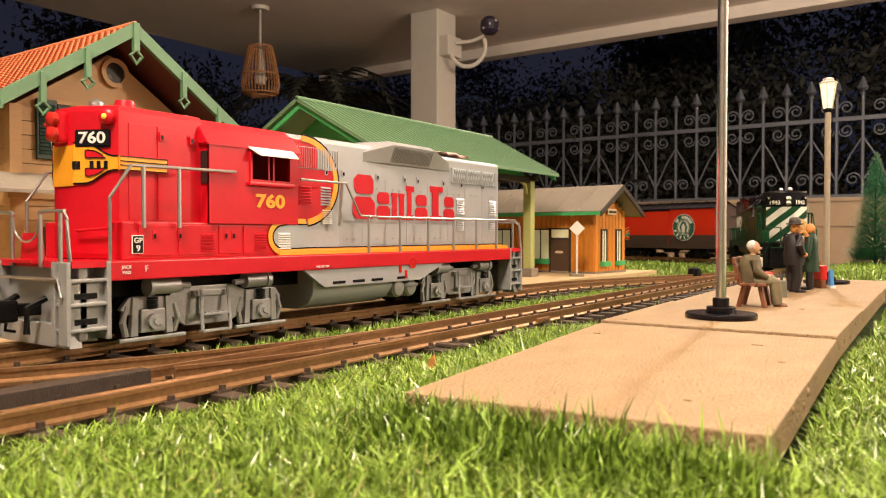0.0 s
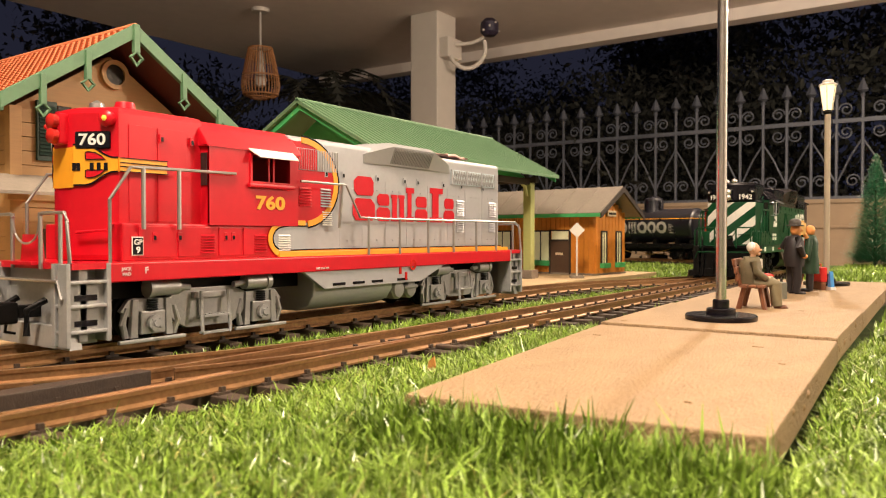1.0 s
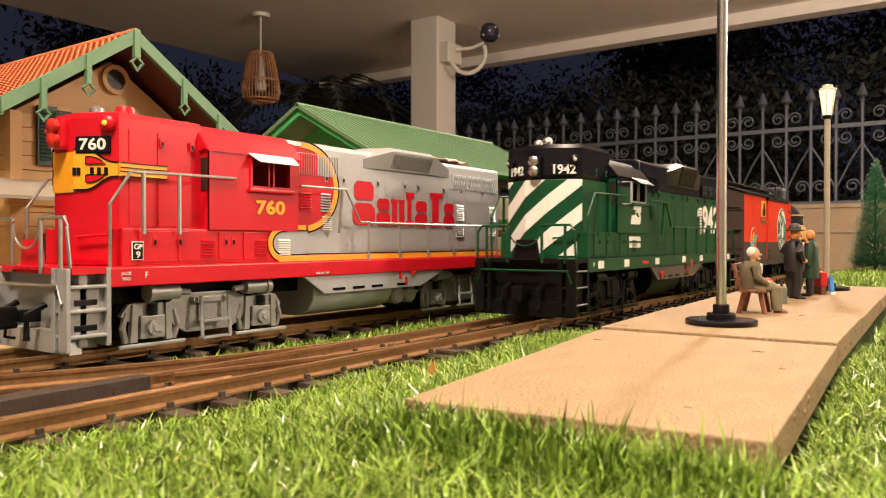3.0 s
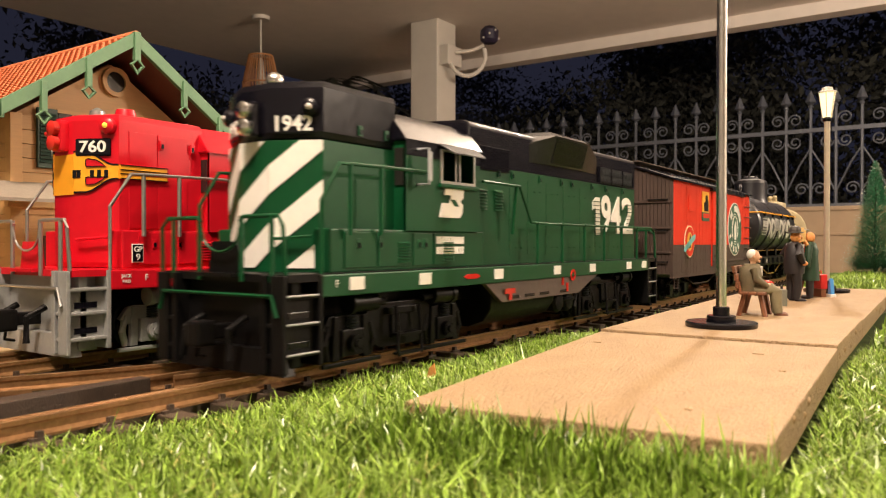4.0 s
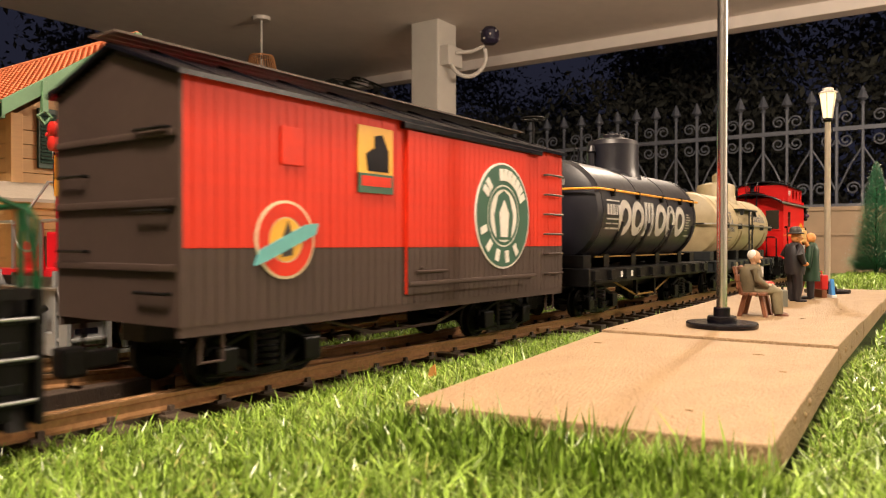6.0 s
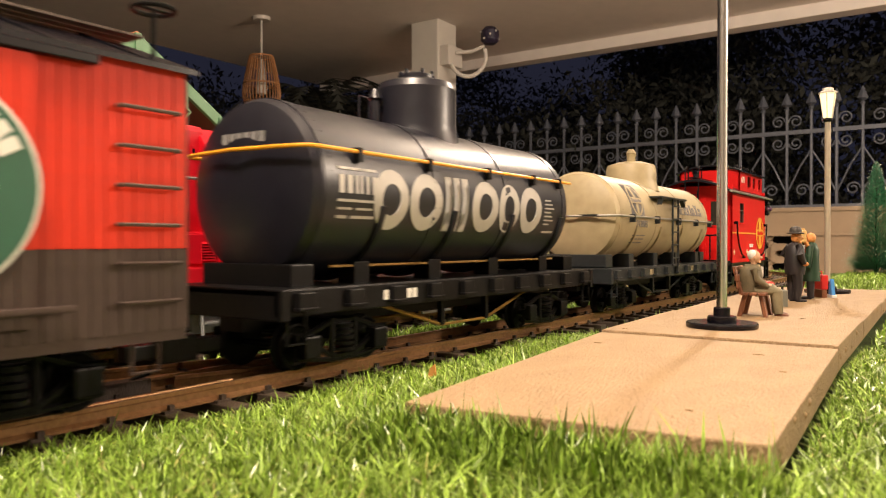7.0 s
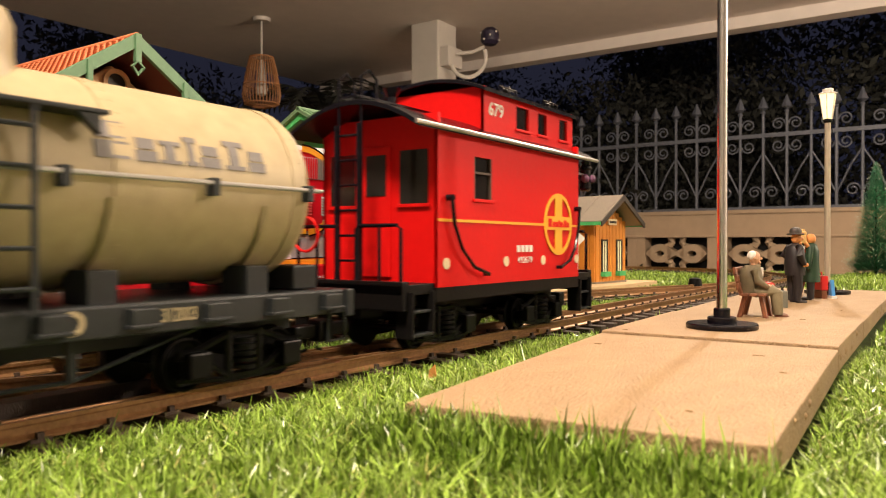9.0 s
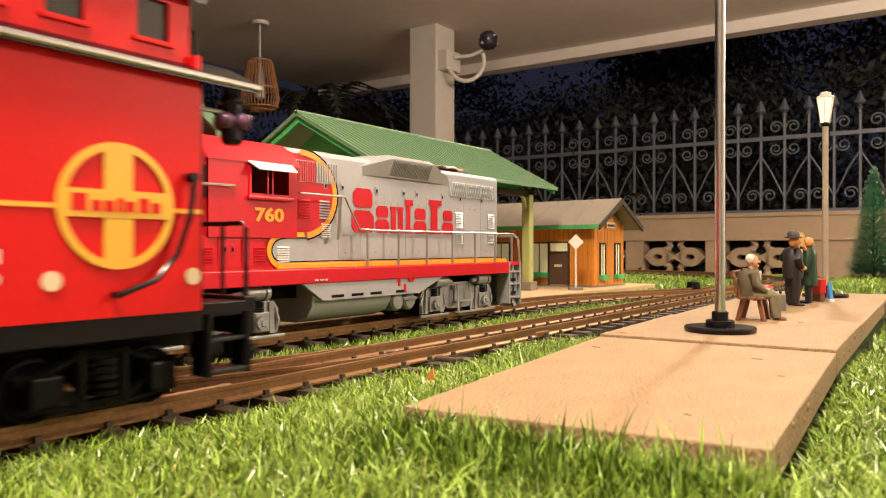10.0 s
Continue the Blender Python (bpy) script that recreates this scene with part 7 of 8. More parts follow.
def canopy():
    """Open platform shed with a ribbed green roof on posts."""
    x0, x1, yc, yh, ze, zr = 0.757, 1.29, 0.778, 0.148, 0.203, 0.283
    t = thing("platform_canopy", pose(0, 0, 0), "open platform canopy with ribbed green roof on pale posts", "canopy")
    sl = (zr - ze) / yh
    for sd in (-1, 1):
        part("roof_slope", Shape().prism([(yc, zr), (yc + sd * yh, ze), (yc + sd * yh, ze - 0.004), (yc, zr - 0.004)], "x", x0, x1, 0.0004), M["roofgreen"], t)
        n = 44
        for k in range(n + 1):
            x = x0 + (x1 - x0 - 0.0025) * k / n
            part("seam", Shape().prism([(yc, zr + 0.002), (yc + sd * yh, ze + 0.002), (yc + sd * yh, ze - 0.001), (yc, zr - 0.001)], "x", x, x + 0.0022), M["roofgreen"], t)
        for x in (x0 + 0.006, x1 - 0.010):
            part("barge_board", Shape().prism([(yc, zr - 0.0045), (yc + sd * (yh - 0.004), ze - 0.0025), (yc + sd * (yh - 0.004), ze - 0.011), (yc, zr - 0.013)], "x", x, x + 0.004), M["brightgreen"], t)
        part("eave_beam", Shape().box(x0 + 0.02, x1 - 0.035, yc + sd * 0.108 - 0.006, yc + sd * 0.108 + 0.006, 0.186, 0.197, 0.0006), M["timber"], t)
    part("ridge", Shape().cyl((x0, yc, zr + 0.001), (x1, yc, zr + 0.001), 0.003, 8), M["roofgreen"], t)
    for x in (x0 + 0.05, 0.5 * (x0 + x1), x1 - 0.045):
        part("tie_beam", Shape().box(x - 0.006, x + 0.006, yc - 0.125, yc + 0.125, 0.190, 0.200, 0.0006), M["timber"], t)
        part("gable_panel", Shape().prism([(yc - 0.10, 0.2005), (yc + 0.10, 0.2005), (yc, 0.200 + 0.10 * sl + 0.012)], "x", x - 0.002, x + 0.002), M["brightgreen"], t)
        for sd in (-1, 1):
            y = yc + sd * 0.108
            part("post", Shape().box(x - 0.008, x + 0.008, y - 0.008, y + 0.008, 0.024, 0.190, 0.0012), M["palegreen"], t, "pale yellow-green post")
            part("post_side", Shape().box(x + 0.0081, x + 0.0105, y - 0.006, y + 0.006, 0.03, 0.190), M["timber"], t)
            part("foot", Shape().box(x - 0.013, x + 0.013, y - 0.013, y + 0.013, 0.012, 0.028, 0.0012), M["stone"], t)
            part("brace", Shape().tube([(x - 0.030, y, 0.188), (x - 0.016, y, 0.182), (x - 0.010, y, 0.165)], 0.0035, 6), M["palegreen"], t)


def small_station():
    """Ochre wayside station with gray roof."""
    t = thing("wayside_station", pose(1.404, 0.6085, 0.0, 0, 0, 84.0), "small ochre board station with gray felt roof and green trim", "house")
    # local: x back along the long wall, -y outwards would be the track side; the gable end is at x=0
    Lx, Dy, e, zr = 0.36, 0.125, 0.136, 0.192
    part("foundation", Shape().box(-0.004, Lx, -Dy - 0.004, 0.004, 0.0, 0.016, 0.0015), M["stone"], t)
    part("core", Shape().prism([(-Dy, 0.015), (0, 0.015), (0, e), (-Dy / 2, e + 0.038), (-Dy, e)], "x", 0.002, Lx - 0.002), M["ochre"], t)
    n = 32
    for k in range(n):
        x0 = Lx * k / n
        part("board", Shape().box(x0, x0 + Lx / n - 0.0012, -0.0005, 0.0022, 0.015, e, 0.0004), M["ochre"], t)
    for k in range(9):
        y0 = -Dy + Dy * k / 9
        yc = y0 + Dy / 18
        top = e + 0.036 * (1 - abs(yc + Dy / 2) / (Dy / 2))
        part("board", Shape().box(-0.0022, 0.0005, y0, y0 + Dy / 9 - 0.0012, 0.015, top, 0.0004), M["ochre"], t)
    for sd, y1 in ((1, 0.030), (-1, -Dy - 0.030)):
        yr = -Dy / 2
        part("roof_slope", Shape().prism([(yr, zr), (y1, e + 0.001), (y1, e - 0.005), (yr, zr - 0.006)], "x", -0.030, Lx + 0.03, 0.0006), M["grayroof"], t)
        for k in range(9):
            x = -0.029 + (Lx + 0.055) * k / 8
            part("roof_batten", Shape().prism([(yr, zr + 0.0012), (y1, e + 0.0022), (y1, e), (yr, zr - 0.001)], "x", x, x + 0.0025), M["grayroof"], t)
        part("eave_board", Shape().box(-0.030, Lx + 0.03, *sorted((y1, y1 + sd * 0.002)), e - 0.0075, e - 0.0005), M["brightgreen"], t)
        part("barge_board", Shape().prism([(yr, zr - 0.001), (y1, e), (y1, e - 0.010), (yr, zr - 0.012)], "x", -0.033, -0.029), M["timber"], t)
    # gable windows with flower boxes and name board
    for y in (-0.096, -0.034):
        part("window", Shape().box(-0.0032, -0.0018, y - 0.010, y + 0.010, 0.036, 0.098, 0.0004), M["curtain"], t)
        part("window_frame", Shape().box(-0.0045, -0.0015, y - 0.0125, y - 0.0085, 0.033, 0.101).box(-0.0045, -0.0015, y + 0.0085, y + 0.0125, 0.033, 0.101).box(-0.0045, -0.0015, y - 0.0125, y + 0.0125, 0.098, 0.1015).box(-0.004, -0.0015, y - 0.001, y + 0.001, 0.036, 0.098), M["timber"], t)
        part("flower_box", Shape().box(-0.012, -0.0015, y - 0.014, y + 0.014, 0.026, 0.036, 0.001), M["brightgreen"], t)
    sg = part("name_board", Shape().box(-0.0065, -0.0035, -0.080, -0.045, 0.131, 0.143, 0.0006), M["paper"], t)
    for k in range(6):
        part("lettering_bar", Shape().box(-0.0072, -0.0064, -0.077 + 0.0050 * k, -0.0735 + 0.0050 * k, 0.1345, 0.1390), M["timber"], sg)
    # long side: windows, door
    for x0, x1 in ((0.104, 0.146), (0.203, 0.245)):
        part("window", Shape().box(x0, x1, 0.0018, 0.0030, 0.040, 0.100, 0.0004), M["curtain"], t)
        part("window_frame", Shape().box(x0 - 0.003, x0, 0.001, 0.0045, 0.037, 0.103).box(x1, x1 + 0.003, 0.001, 0.0045, 0.037, 0.103).box(x0, x1, 0.001, 0.0045, 0.100, 0.103).box((x0 + x1) / 2 - 0.001, (x0 + x1) / 2 + 0.001, 0.001, 0.0040, 0.040, 0.100), M["timber"], t)
        part("flower_box", Shape().box(x0 - 0.002, x1 + 0.002, 0.001, 0.012, 0.029, 0.040, 0.001), M["brightgreen"], t)
    d = part("door", Shape().box(0.056, 0.100, 0.0015, 0.0034, 0.013, 0.080, 0.0006), M["doorbrown"], t)
    part("door_sign", Shape().box(0.070, 0.088, 0.0034, 0.0044, 0.052, 0.057), M["paper"], d)
    part("transom", Shape().box(0.058, 0.098, 0.0018, 0.0030, 0.084, 0.101, 0.0003), M["curtain"], t)
    part("door_frame", Shape().box(0.052, 0.056, 0.001, 0.0045, 0.013, 0.104).box(0.100, 0.104, 0.001, 0.0045, 0.013, 0.104).box(0.056, 0.100, 0.001, 0.0045, 0.080, 0.084).box(0.056, 0.100, 0.001, 0.0045, 0.101, 0.104), M["timber"], t)


chalet()
canopy()
small_station()


def white_sign(x, y, z, h, w, diamond, label):
    t = thing("track_sign", pose(x, y, z, 0, 0, HEAD - 90), label, "sign")
    part("post", Shape().cyl((0, 0, 0), (0, 0, h), 0.0016, 8), M["white"], t)
    part("foot", Shape().box(-0.013, 0.013, -0.008, 0.008, 0, 0.005, 0.001), M["stone"], t)
    pts = [(0, h - w), (w, h), (0, h + w), (-w, h)] if diamond else [(-w, h - w * 0.7), (w, h - w * 0.7), (w, h + w * 0.7), (-w, h + w * 0.7)]
    part("board", Shape().prism(pts, "y", -0.002, 0.0, 0.0003), M["white"], t)


white_sign(1.30, 0.598, 0.012, 0.090, 0.0145, True, "small white diamond sign on a post by the station")
white_sign(2.10, 0.36, 0.0, 0.075, 0.018, False, "small white rectangular sign board on a post")


# ---------------------------------------------------------------- platform furniture and figures
def street_lamp(x, y, chrome, up):
    t = thing("street_lamp", pose(x, y, 0.0306 if chrome else 0.0290), "model street lamp with chrome pole and black disc base" if chrome else "lit model street lamp on a pale pole", "street lamp", "street lamps")
    k = 0.93 if chrome else 1.0
    foot = [(0.0262, 0.0), (0.0267, 0.0008), (0.0267, 0.0032), (0.0258, 0.0040), (0.0108, 0.0040), (0.0108, 0.0078), (0.0100, 0.0084), (0.0062, 0.0084), (0.0062, 0.0140), (0.0056, 0.0146), (0.002, 0.0146)]
    part("base", Shape().lathe([(r * k, h) for r, h in foot], n=48), M["black"], t, "glossy black base")
    part("pole", Shape().cyl((0, 0, 0.014), (0, 0, 0.235 + up), 0.0037 if chrome else 0.0036, 20), M["chrome"] if chrome else M["pole"], t)
    part("collar", Shape().lathe([(0.0042, 0.233), (0.0055, 0.2355), (0.0042, 0.238)], n=16).move(pose(0, 0, up)), M["matblack"], t)
    part("lantern", Shape().lathe([(0.0052, 0.238), (0.0098, 0.268), (0.0098, 0.2695), (0.004, 0.270)], n=6).move(pose(0, 0, up)), M["lampglass"], t, "glowing tapered lantern glass")
    for k in range(6):
        a = 6.28318 * k / 6
        part("glazing_bar", Shape().cyl((0.0056 * math.cos(a), 0.0056 * math.sin(a), 0.238), (0.0102 * math.cos(a), 0.0102 * math.sin(a), 0.2685), 0.0006, 6).move(pose(0, 0, up)), M["conduit"], t)
    part("cap", Shape().lathe([(0.0108, 0.2690), (0.0108, 0.2705), (0.0065, 0.2725), (0.0065, 0.2755), (0.003, 0.2765)], n=12).move(pose(0, 0, up)), M["conduit"], t)
    part("wire", Shape().tube([(0.003, -0.002, 0.228), (0.008, -0.004, 0.226), (0.009, -0.004, 0.218)], 0.0006, 5).move(pose(0, 0, up)), M["matblack"], t)


street_lamp(0.560, 0.1447, True, 0.035)
street_lamp(1.055, 0.144, False, -0.018)


def bench(x, y, rz, z=0.0290):
    t = thing("bench", pose(x, y, z, 0, 0, rz), "small brown slatted park bench on the platform", "bench", "platform benches")
    for k in range(3):
        part("seat_slat", Shape().box(-0.024, 0.024, -0.010 + 0.0066 * k, -0.0042 + 0.0066 * k, 0.0195, 0.0215, 0.0004), M["wood"], t)
    for k in range(3):
        part("back_slat", Shape().box(-0.024, 0.024, 0.0105 + 0.0012 * k, 0.0125 + 0.0012 * k, 0.0245 + 0.0065 * k, 0.0298 + 0.0065 * k, 0.0004), M["wood"], t)
    for sx in (-0.018, 0.018):
        part("leg", Shape().tube([(sx, -0.006, 0.0200), (sx, -0.010, 0.0)], 0.0021, 6), M["wood"], t)
        part("leg", Shape().tube([(sx, 0.006, 0.0200), (sx, 0.011, 0.0)], 0.0021, 6), M["wood"], t)
        part("back_post", Shape().tube([(sx, 0.009, 0.0200), (sx, 0.0150, 0.0430)], 0.0017, 6), M["wood"], t)


def figure(name, label, pieces, m, size=1.0):
    """A painted figurine in one mesh; pieces are (material, shape)."""
    mats, bm = [], bmesh.new()
    for mt, shape in pieces:
        if mt not in mats:
            mats.append(mt)
        k = mats.index(mt)
        for f in shape.bm.faces:
            f.material_index = k
        tmp = bpy.data.meshes.new("tmp")
        shape.bm.to_mesh(tmp)
        shape.bm.free()
        bm.from_mesh(tmp)
        bpy.data.meshes.remove(tmp)
    bmesh.ops.scale(bm, vec=(size, size, size), verts=bm.verts)
    me = bpy.data.meshes.new(name)
    bm.to_mesh(me)
    bm.free()
    for mt in mats:
        me.materials.append(mt)
    me.shade_smooth()
    me.set_sharp_from_angle(angle=radians(50))
    ob = new(name, me)
    ob.matrix_basis = m
    return tagged(ob, label, "figurine", "platform figurines")


BX, BY, BR = 0.672, 0.146, 6
bench(BX, BY, BR)
# seated figurine, facing -y of the bench
figure("seated_figurine", "painted old-man figurine in olive jacket seated on the bench", [
    (M["skin"], Shape().ball((0, 0.001, 0.0535), 0.0050, (0.82, 1, 1.2), 18).ball((0, -0.0044, 0.0528), 0.0012, (0.8, 1.3, 1.0), 8).ball((0, -0.0030, 0.0492), 0.0018, (1, 0.9, 0.8), 8).ball((-0.0042, 0.0018, 0.0530), 0.0012, (0.5, 1, 1.3), 8).ball((0.0042, 0.0018, 0.0530), 0.0012, (0.5, 1, 1.3), 8).cyl((0, 0.0020, 0.0440), (0, 0.0015, 0.0500), 0.0026, 10)),
    (M["white"], Shape().ball((0, 0.0028, 0.0552), 0.0048, (0.93, 0.95, 0.98), 14)),
    (M["tweed"], Shape().prism([(-0.0075, 0.0420), (-0.0030, 0.0470), (0.0030, 0.0470), (0.0075, 0.0420)], "y", -0.0035, 0.0095, 0.0012)),
    (M["tweed"], Shape().lathe([(0.0085, 0.020), (0.0092, 0.027), (0.0100, 0.036), (0.0088, 0.043), (0.004, 0.0465)], (0, 0.004, 0), n=16)
     .tube([(-0.0105, 0.003, 0.0425), (-0.0128, 0.001, 0.034), (-0.0095, -0.008, 0.0275)], [0.0036, 0.0034, 0.0027], 10)
     .tube([(0.0105, 0.003, 0.0425), (0.0128, 0.001, 0.034), (0.0095, -0.008, 0.0275)], [0.0036, 0.0034, 0.0027], 10)),
    (M["conduit"], Shape().box(-0.002, 0.002, -0.0062, -0.004, 0.036, 0.045, 0.0008)),
    (M["trouser"], Shape().tube([(-0.005, 0.002, 0.0235), (-0.006, -0.013, 0.0255), (-0.0062, -0.0165, 0.023), (-0.006, -0.0175, 0.004)], [0.0052, 0.0050, 0.0050, 0.0042], 12)
     .tube([(0.005, 0.002, 0.0235), (0.006, -0.014, 0.0255), (0.0062, -0.0175, 0.023), (0.006, -0.019, 0.004)], [0.0052, 0.0050, 0.0050, 0.0042], 12)),
    (M["lens"], Shape().ball((0, -0.010, 0.0295), 0.0050, (1.5, 1.2, 0.6), 12)),
    (M["skin"], Shape().ball((-0.0075, -0.010, 0.0280), 0.0024, n=8).ball((0.0075, -0.0105, 0.0280), 0.0024, n=8)),
    (M["brownshoe"], Shape().ball((-0.006, -0.0205, 0.0022), 0.0030, (1, 2.0, 0.75), 10).ball((0.006, -0.0225, 0.0022), 0.0030, (1, 2.0, 0.75), 10)),
], pose(BX, BY, 0.0290, 0, 0, BR + 16), 0.95)
figure("standing_figurine", "painted figurine of a stout man in dark suit and bowler hat", [
    (M["orangeskin"], Shape().ball((0, -0.0015, 0.0690), 0.0056, (0.82, 1.0, 1.15), 16).ball((0, -0.0075, 0.0682), 0.0016, (0.8, 1.3, 1), 8).ball((0, -0.0048, 0.0640), 0.0026, (1.1, 0.9, 0.8), 10)
     .ball((-0.0046, 0, 0.0688), 0.0013, (0.5, 1, 1.3), 8).ball((0.0046, 0, 0.0688), 0.0013, (0.5, 1, 1.3), 8)),
    (M["hat"], Shape().lathe([(0.0084, 0.0728), (0.0088, 0.0736), (0.0084, 0.0742), (0.0060, 0.0744), (0.0061, 0.0768), (0.0054, 0.0790), (0.0034, 0.0804), (0.001, 0.0808)], (0, -0.0005, 0), n=20)),
    (M["suit"], Shape().lathe([(0.0098, 0.0300), (0.0104, 0.0360), (0.0106, 0.0430), (0.0098, 0.0500), (0.0094, 0.0570), (0.0066, 0.0620), (0.003, 0.0640)], n=20)
     .ball((0, -0.0040, 0.0420), 0.0090, (0.95, 0.85, 1.0), 14).ball((0, -0.0010, 0.0585), 0.0080, (1.35, 0.75, 0.62), 14)
     .tube([(-0.0100, 0.001, 0.0600), (-0.0165, 0.004, 0.0510), (-0.0120, -0.0035, 0.0420)], [0.0036, 0.0035, 0.0026], 12).tube([(0.0100, 0.001, 0.0600), (0.0165, 0.004, 0.0510), (0.0120, -0.0035, 0.0420)], [0.0036, 0.0035, 0.0026], 12)
     .tube([(-0.0046, 0, 0.034), (-0.0052, -0.0008, 0.018), (-0.0054, 0.001, 0.003)], [0.0058, 0.0046, 0.0040], 12).tube([(0.0046, 0, 0.034), (0.0056, 0.0004, 0.018), (0.0062, 0.001, 0.003)], [0.0058, 0.0046, 0.0040], 12)
     .ball((-0.0058, -0.004, 0.0022), 0.0032, (1, 2.0, 0.72), 12).ball((0.0066, -0.004, 0.0022), 0.0032, (1, 2.0, 0.72), 12)),
    (M["orangeskin"], Shape().ball((-0.0112, -0.0055, 0.0412), 0.0027, (1, 1.2, 0.9), 10).ball((0.0112, -0.0055, 0.0412), 0.0027, (1, 1.2, 0.9), 10)),
    (M["white"], Shape().prism([(-0.0026, 0.0610), (0.0026, 0.0610), (0.0, 0.0520)], "y", -0.0098, -0.0060)),
    (M["lens"], Shape().prism([(-0.0009, 0.0605), (0.0009, 0.0605), (0.0011, 0.0530), (0.0, 0.0515), (-0.0011, 0.0530)], "y", -0.0106, -0.0070)),
], pose(0.866, 0.149, 0.0285, 0, 0, 38))
figure("porter_figurine", "painted figurine in green coat carrying a straw box at the shoulder", [
    (M["orangeskin"], Shape().ball((0, 0, 0.0690), 0.0054, (0.9, 1, 1.1), 14).tube([(0.008, -0.003, 0.0605), (0.011, -0.006, 0.0665), (0.007, -0.008, 0.0720)], 0.0022, 8)),
    (M["basket"], Shape().box(-0.010, 0.014, -0.016, -0.004, 0.0640, 0.0775, 0.0014).box(-0.006, 0.004, -0.013, -0.006, 0.0775, 0.0800, 0.0008)),
    (M["coat"], Shape().lathe([(0.0100, 0.021), (0.0092, 0.034), (0.0085, 0.045), (0.0088, 0.055), (0.0062, 0.0625), (0.003, 0.0645)], n=18)
     .tube([(-0.008, 0, 0.0600), (-0.0112, -0.005, 0.0610), (-0.009, -0.009, 0.0685)], [0.0033, 0.0030, 0.0024], 10).tube([(0.008, 0, 0.0595), (0.0120, -0.001, 0.048), (0.0118, -0.002, 0.036)], [0.0033, 0.0030, 0.0024], 10)),
    (M["suit"], Shape().tube([(-0.0042, 0, 0.024), (-0.0045, 0, 0.002)], [0.0044, 0.0036], 10).tube([(0.0042, 0, 0.024), (0.0045, 0, 0.002)], [0.0044, 0.0036], 10).ball((-0.0045, -0.004, 0.0022), 0.0030, (1, 1.9, 0.7), 10).ball((0.0045, -0.004, 0.0022), 0.0030, (1, 1.9, 0.7), 10)),
], pose(0.925, 0.143, 0.0282, 0, 0, 188))
bench(0.985, 0.155, 14, 0.0282)
sc = thing("suitcase", pose(0.965, 0.139, 0.0282, 0, 0, 35), "bright red suitcase standing by the bench", "suitcase")
part("shell", Shape().box(-0.011, 0.011, -0.004, 0.004, 0.010, 0.027, 0.0016), M["suitcase"], sc)
part("stand", Shape().box(-0.010, 0.010, -0.003, 0.003, 0.0, 0.010, 0.001), M["wood"], sc)
part("handle", Shape().tube([(-0.004, 0, 0.027), (-0.003, 0, 0.0305), (0.003, 0, 0.0305), (0.004, 0, 0.027)], 0.0008, 6), M["suitcase"], sc)
gc = thing("travel_case", pose(0.795, 0.148, 0.0285, 0, 0, 20), "small gray-green travel case standing on the platform", "suitcase")
part("shell", Shape().box(-0.010, 0.010, -0.0035, 0.0035, 0.0, 0.0175, 0.0012), M["graycase"], gc)
part("handle", Shape().tube([(-0.004, 0, 0.0172), (-0.003, 0, 0.0205), (0.003, 0, 0.0205), (0.004, 0, 0.0172)], 0.0007, 6), M["timber"], gc)
bl = thing("broom", pose(0.966, 0.127, 0.0282, 0, 0, 30), "light blue plastic broom head leaning", "broom")
part("head", Shape().prism([(-0.006, 0.0), (0.006, 0.0), (0.002, 0.022), (-0.001, 0.022)], "y", -0.002, 0.002, 0.0005), M["blue"], bl)
part("bristles", Shape().box(-0.007, 0.007, -0.003, 0.003, 0.0, 0.004, 0.0006), M["white"], bl)


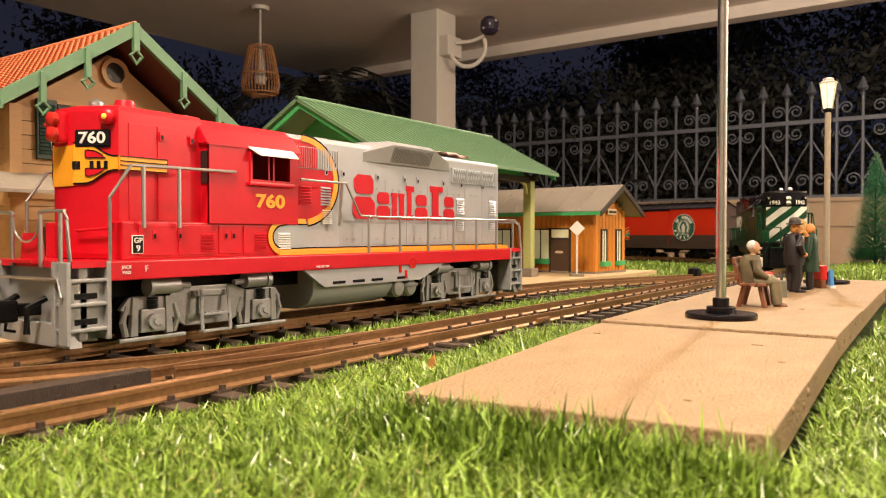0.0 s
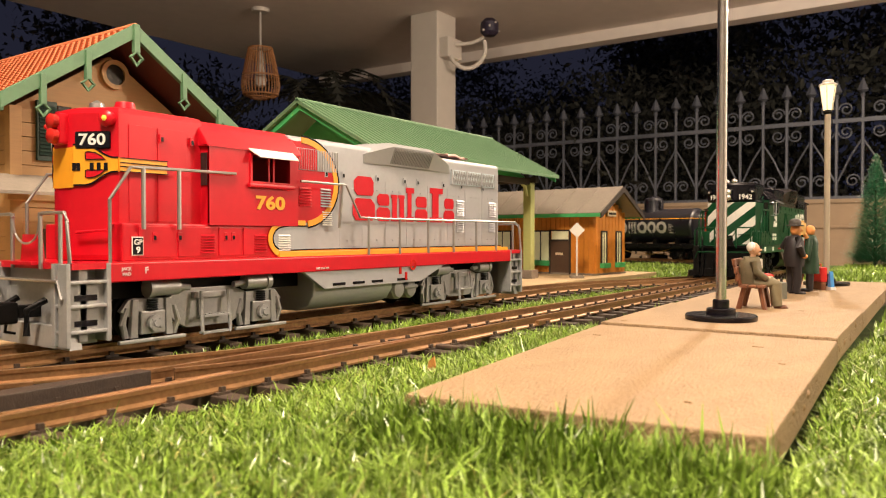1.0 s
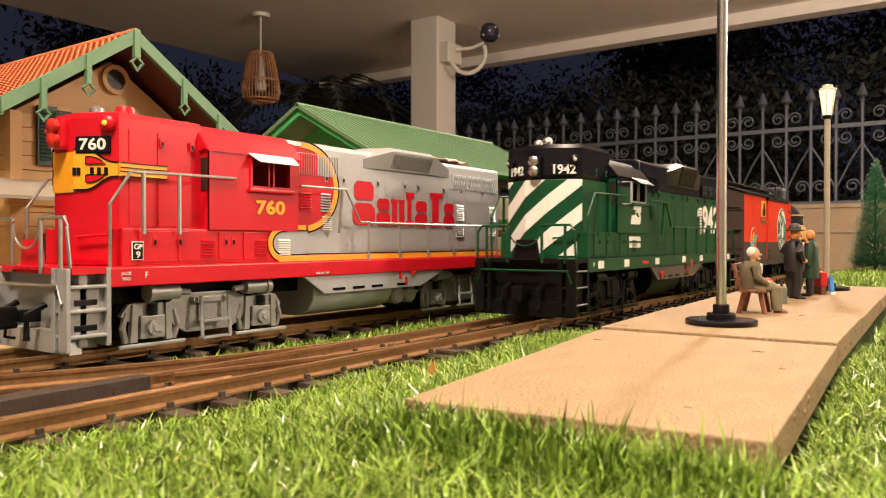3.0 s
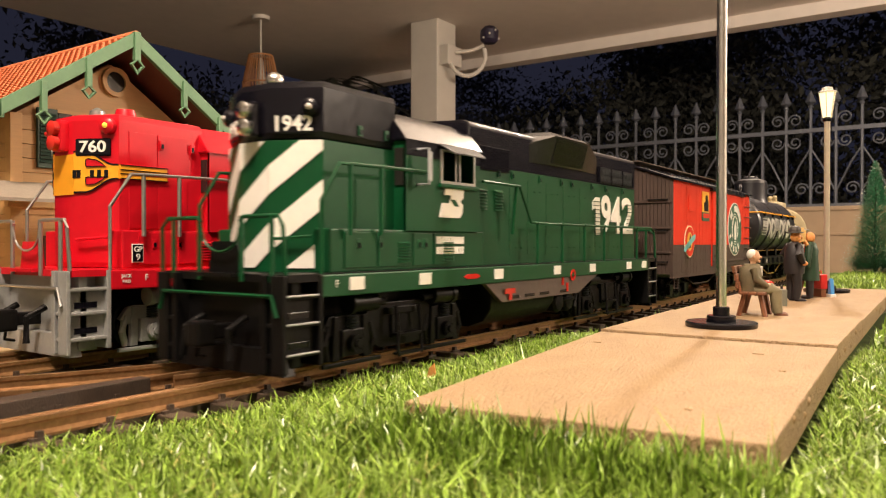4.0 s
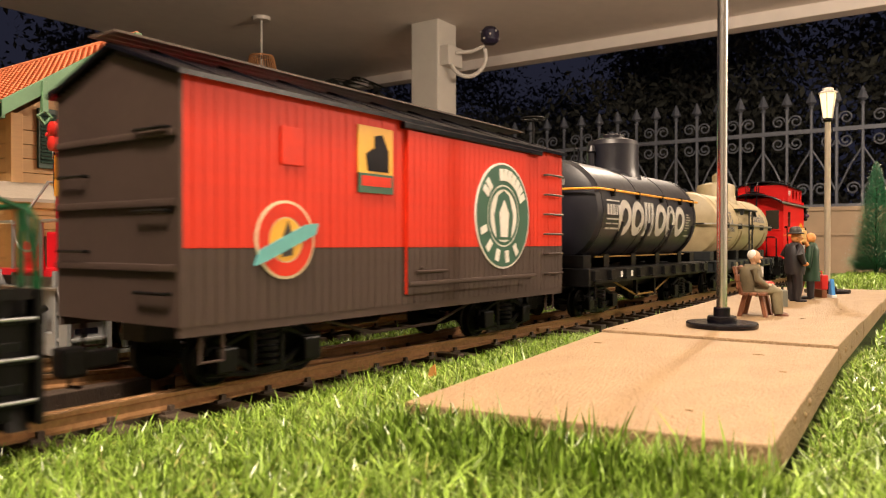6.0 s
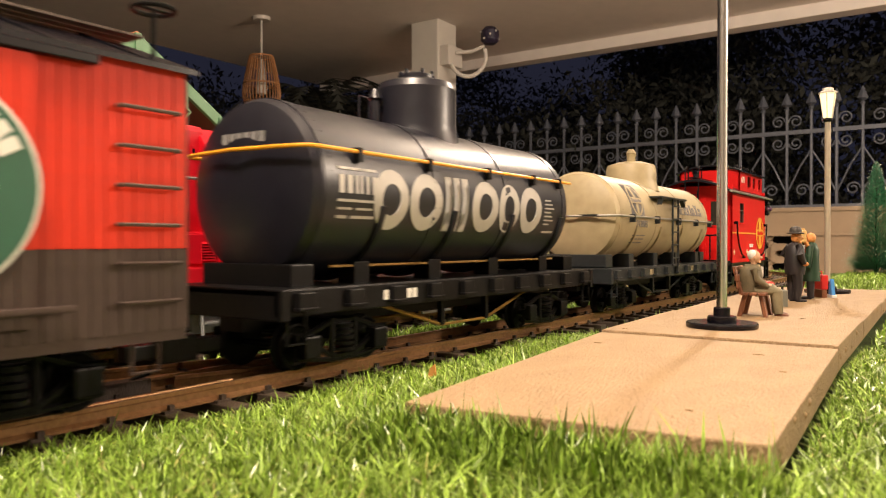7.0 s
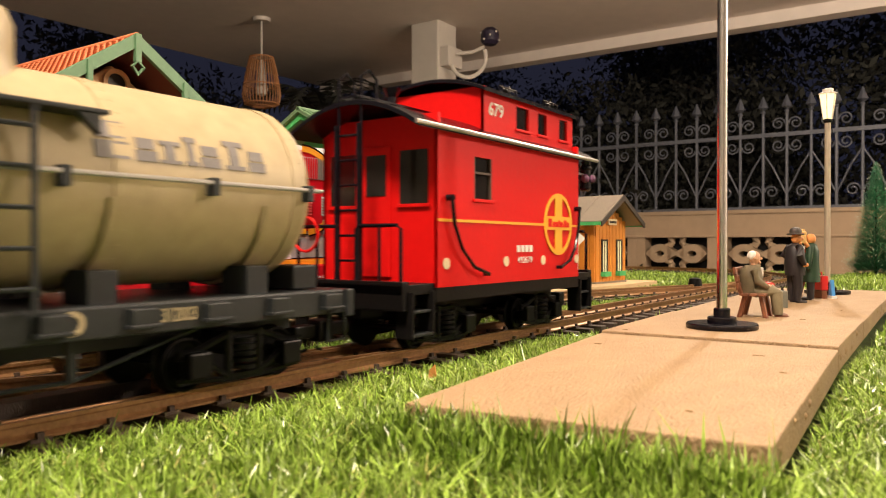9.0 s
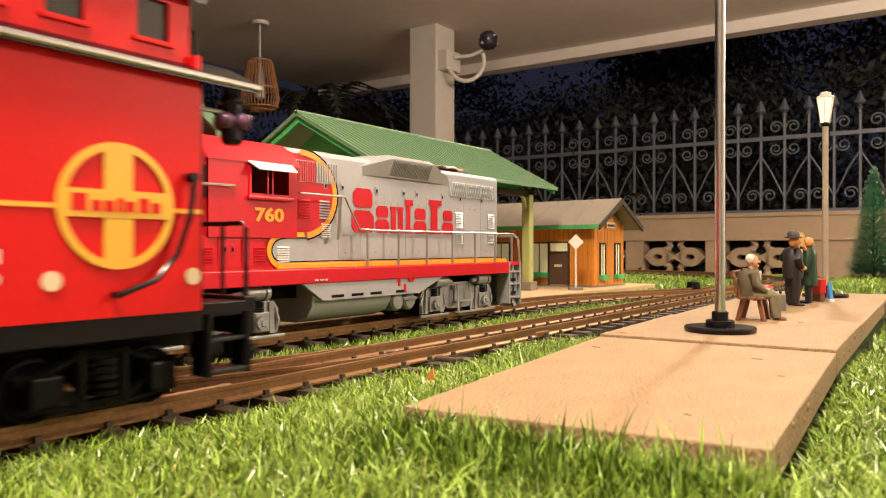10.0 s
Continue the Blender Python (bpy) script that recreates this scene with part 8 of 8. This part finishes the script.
def bottle_tree(x, y, h, r, seed):
    rng = np.random.default_rng(seed)
    t = thing("model_fir", pose(x, y, 0), "dark green bottle-brush fir with frosted tips", "tree", "model firs")
    part("trunk", Shape().cyl((0, 0, 0), (0, 0, h), 0.004, 8, 0.001), M["bark"], t)
    part("stand", Shape().lathe([(0.026, 0.0), (0.026, 0.006), (0.006, 0.010)], n=20), M["timber"], t)
    n = 15000
    f = rng.random(n) ** 1.45
    z = 0.02 + f * (h - 0.02)
    rr = r * (1 - f) ** 0.80 * (0.72 + 0.28 * rng.random(n)) + 0.003
    a = rng.uniform(0, 6.283, n)
    d = np.stack([np.cos(a), np.sin(a), rng.uniform(0.05, 0.5, n)], 1)
    base = np.stack([0 * a, 0 * a, z - 0.2 * rr], 1)
    tip = base + d * rr[:, None]
    mid = base + d * (rr * 0.55)[:, None]
    wv = np.stack([-np.sin(a), np.cos(a), 0 * a], 1) * 0.0009
    v = np.stack([mid - wv, mid + wv, tip], 1).reshape(-1, 3)
    me = bpy.data.meshes.new("bristles")
    me.from_pydata(v.tolist(), [], np.arange(3 * n).reshape(-1, 3).tolist())
    me.materials.append(M["fir"])
    tagged(part("bristles", me, None, t), kind="stuff")
    pick = rng.permutation(n)[:1300]
    s = []
    for i in pick:
        c = tip[i]
        q = rng.normal(0, 0.0011, (3, 3)) + c
        s.append(q)
    me = bpy.data.meshes.new("frost")
    me.from_pydata(np.concatenate(s).tolist(), [], np.arange(3 * len(pick)).reshape(-1, 3).tolist())
    me.materials.append(M["snow"])
    tagged(part("frost", me, None, t), kind="stuff")


bottle_tree(2.42, 0.208, 0.322, 0.088, 11)
bottle_tree(2.34, 0.085, 0.300, 0.095, 12)

# ---------------------------------------------------------------- movement
SK = [1.785, 1.600, 1.416, 1.234, 1.053, 0.873, 0.693, 0.514, 0.338, 0.168, -0.003, -0.176, -0.358, -0.549, -0.744, -0.933, -1.123, -1.319, -1.517, -1.721, -1.928]


def advance(t):
    """Where the train is along the line, by a smooth curve through half-second marks."""
    q = min(max(t / 0.5, 0.0), 19.9999)
    i = int(q)
    f = q - i
    k = [SK[max(0, i - 1)] if i else 2 * SK[0] - SK[1], SK[i], SK[i + 1], SK[i + 2] if i < 19 else 2 * SK[20] - SK[19]]
    return 0.5 * (2 * k[1] + (k[2] - k[0]) * f + (2 * k[0] - 5 * k[1] + 4 * k[2] - k[3]) * f * f + (3 * k[1] - k[0] - 3 * k[2] + k[3]) * f ** 3)


def motions():
    times = [i * 0.2 for i in range(51)]
    fine = [i / 30 for i in range(301)]
    for off, car, trucks, at, r in CARS:
        rows, yaw = [], ([], [])
        for t in times:
            s = advance(t) + off
            p = [line_a(s + a) for a in at]
            h = math.atan2(p[1][1] - p[0][1], p[1][0] - p[0][0])
            rows.append((t, Matrix.Translation((p[0][0], p[0][1], 0)) @ Matrix.Rotation(h, 4, "Z") @ Matrix.Translation((-at[0], 0, 0))))
            for k in (0, 1):
                yaw[k].append((t, pose(at[k], 0, 0, 0, 0, math.degrees(p[k][2] - h))))
        walk(car, rows)
        for k in (0, 1):
            walk(trucks[k], yaw[k])
            for w in [c for c in trucks[k].children if c.name.startswith("wheelset")]:
                x, _, z = w.matrix_basis.translation
                walk(w, [(t, Matrix.Translation((x, 0, z)) @ Matrix.Rotation((advance(t) - SK[0]) / r, 4, "Y")) for t in fine])


motions()
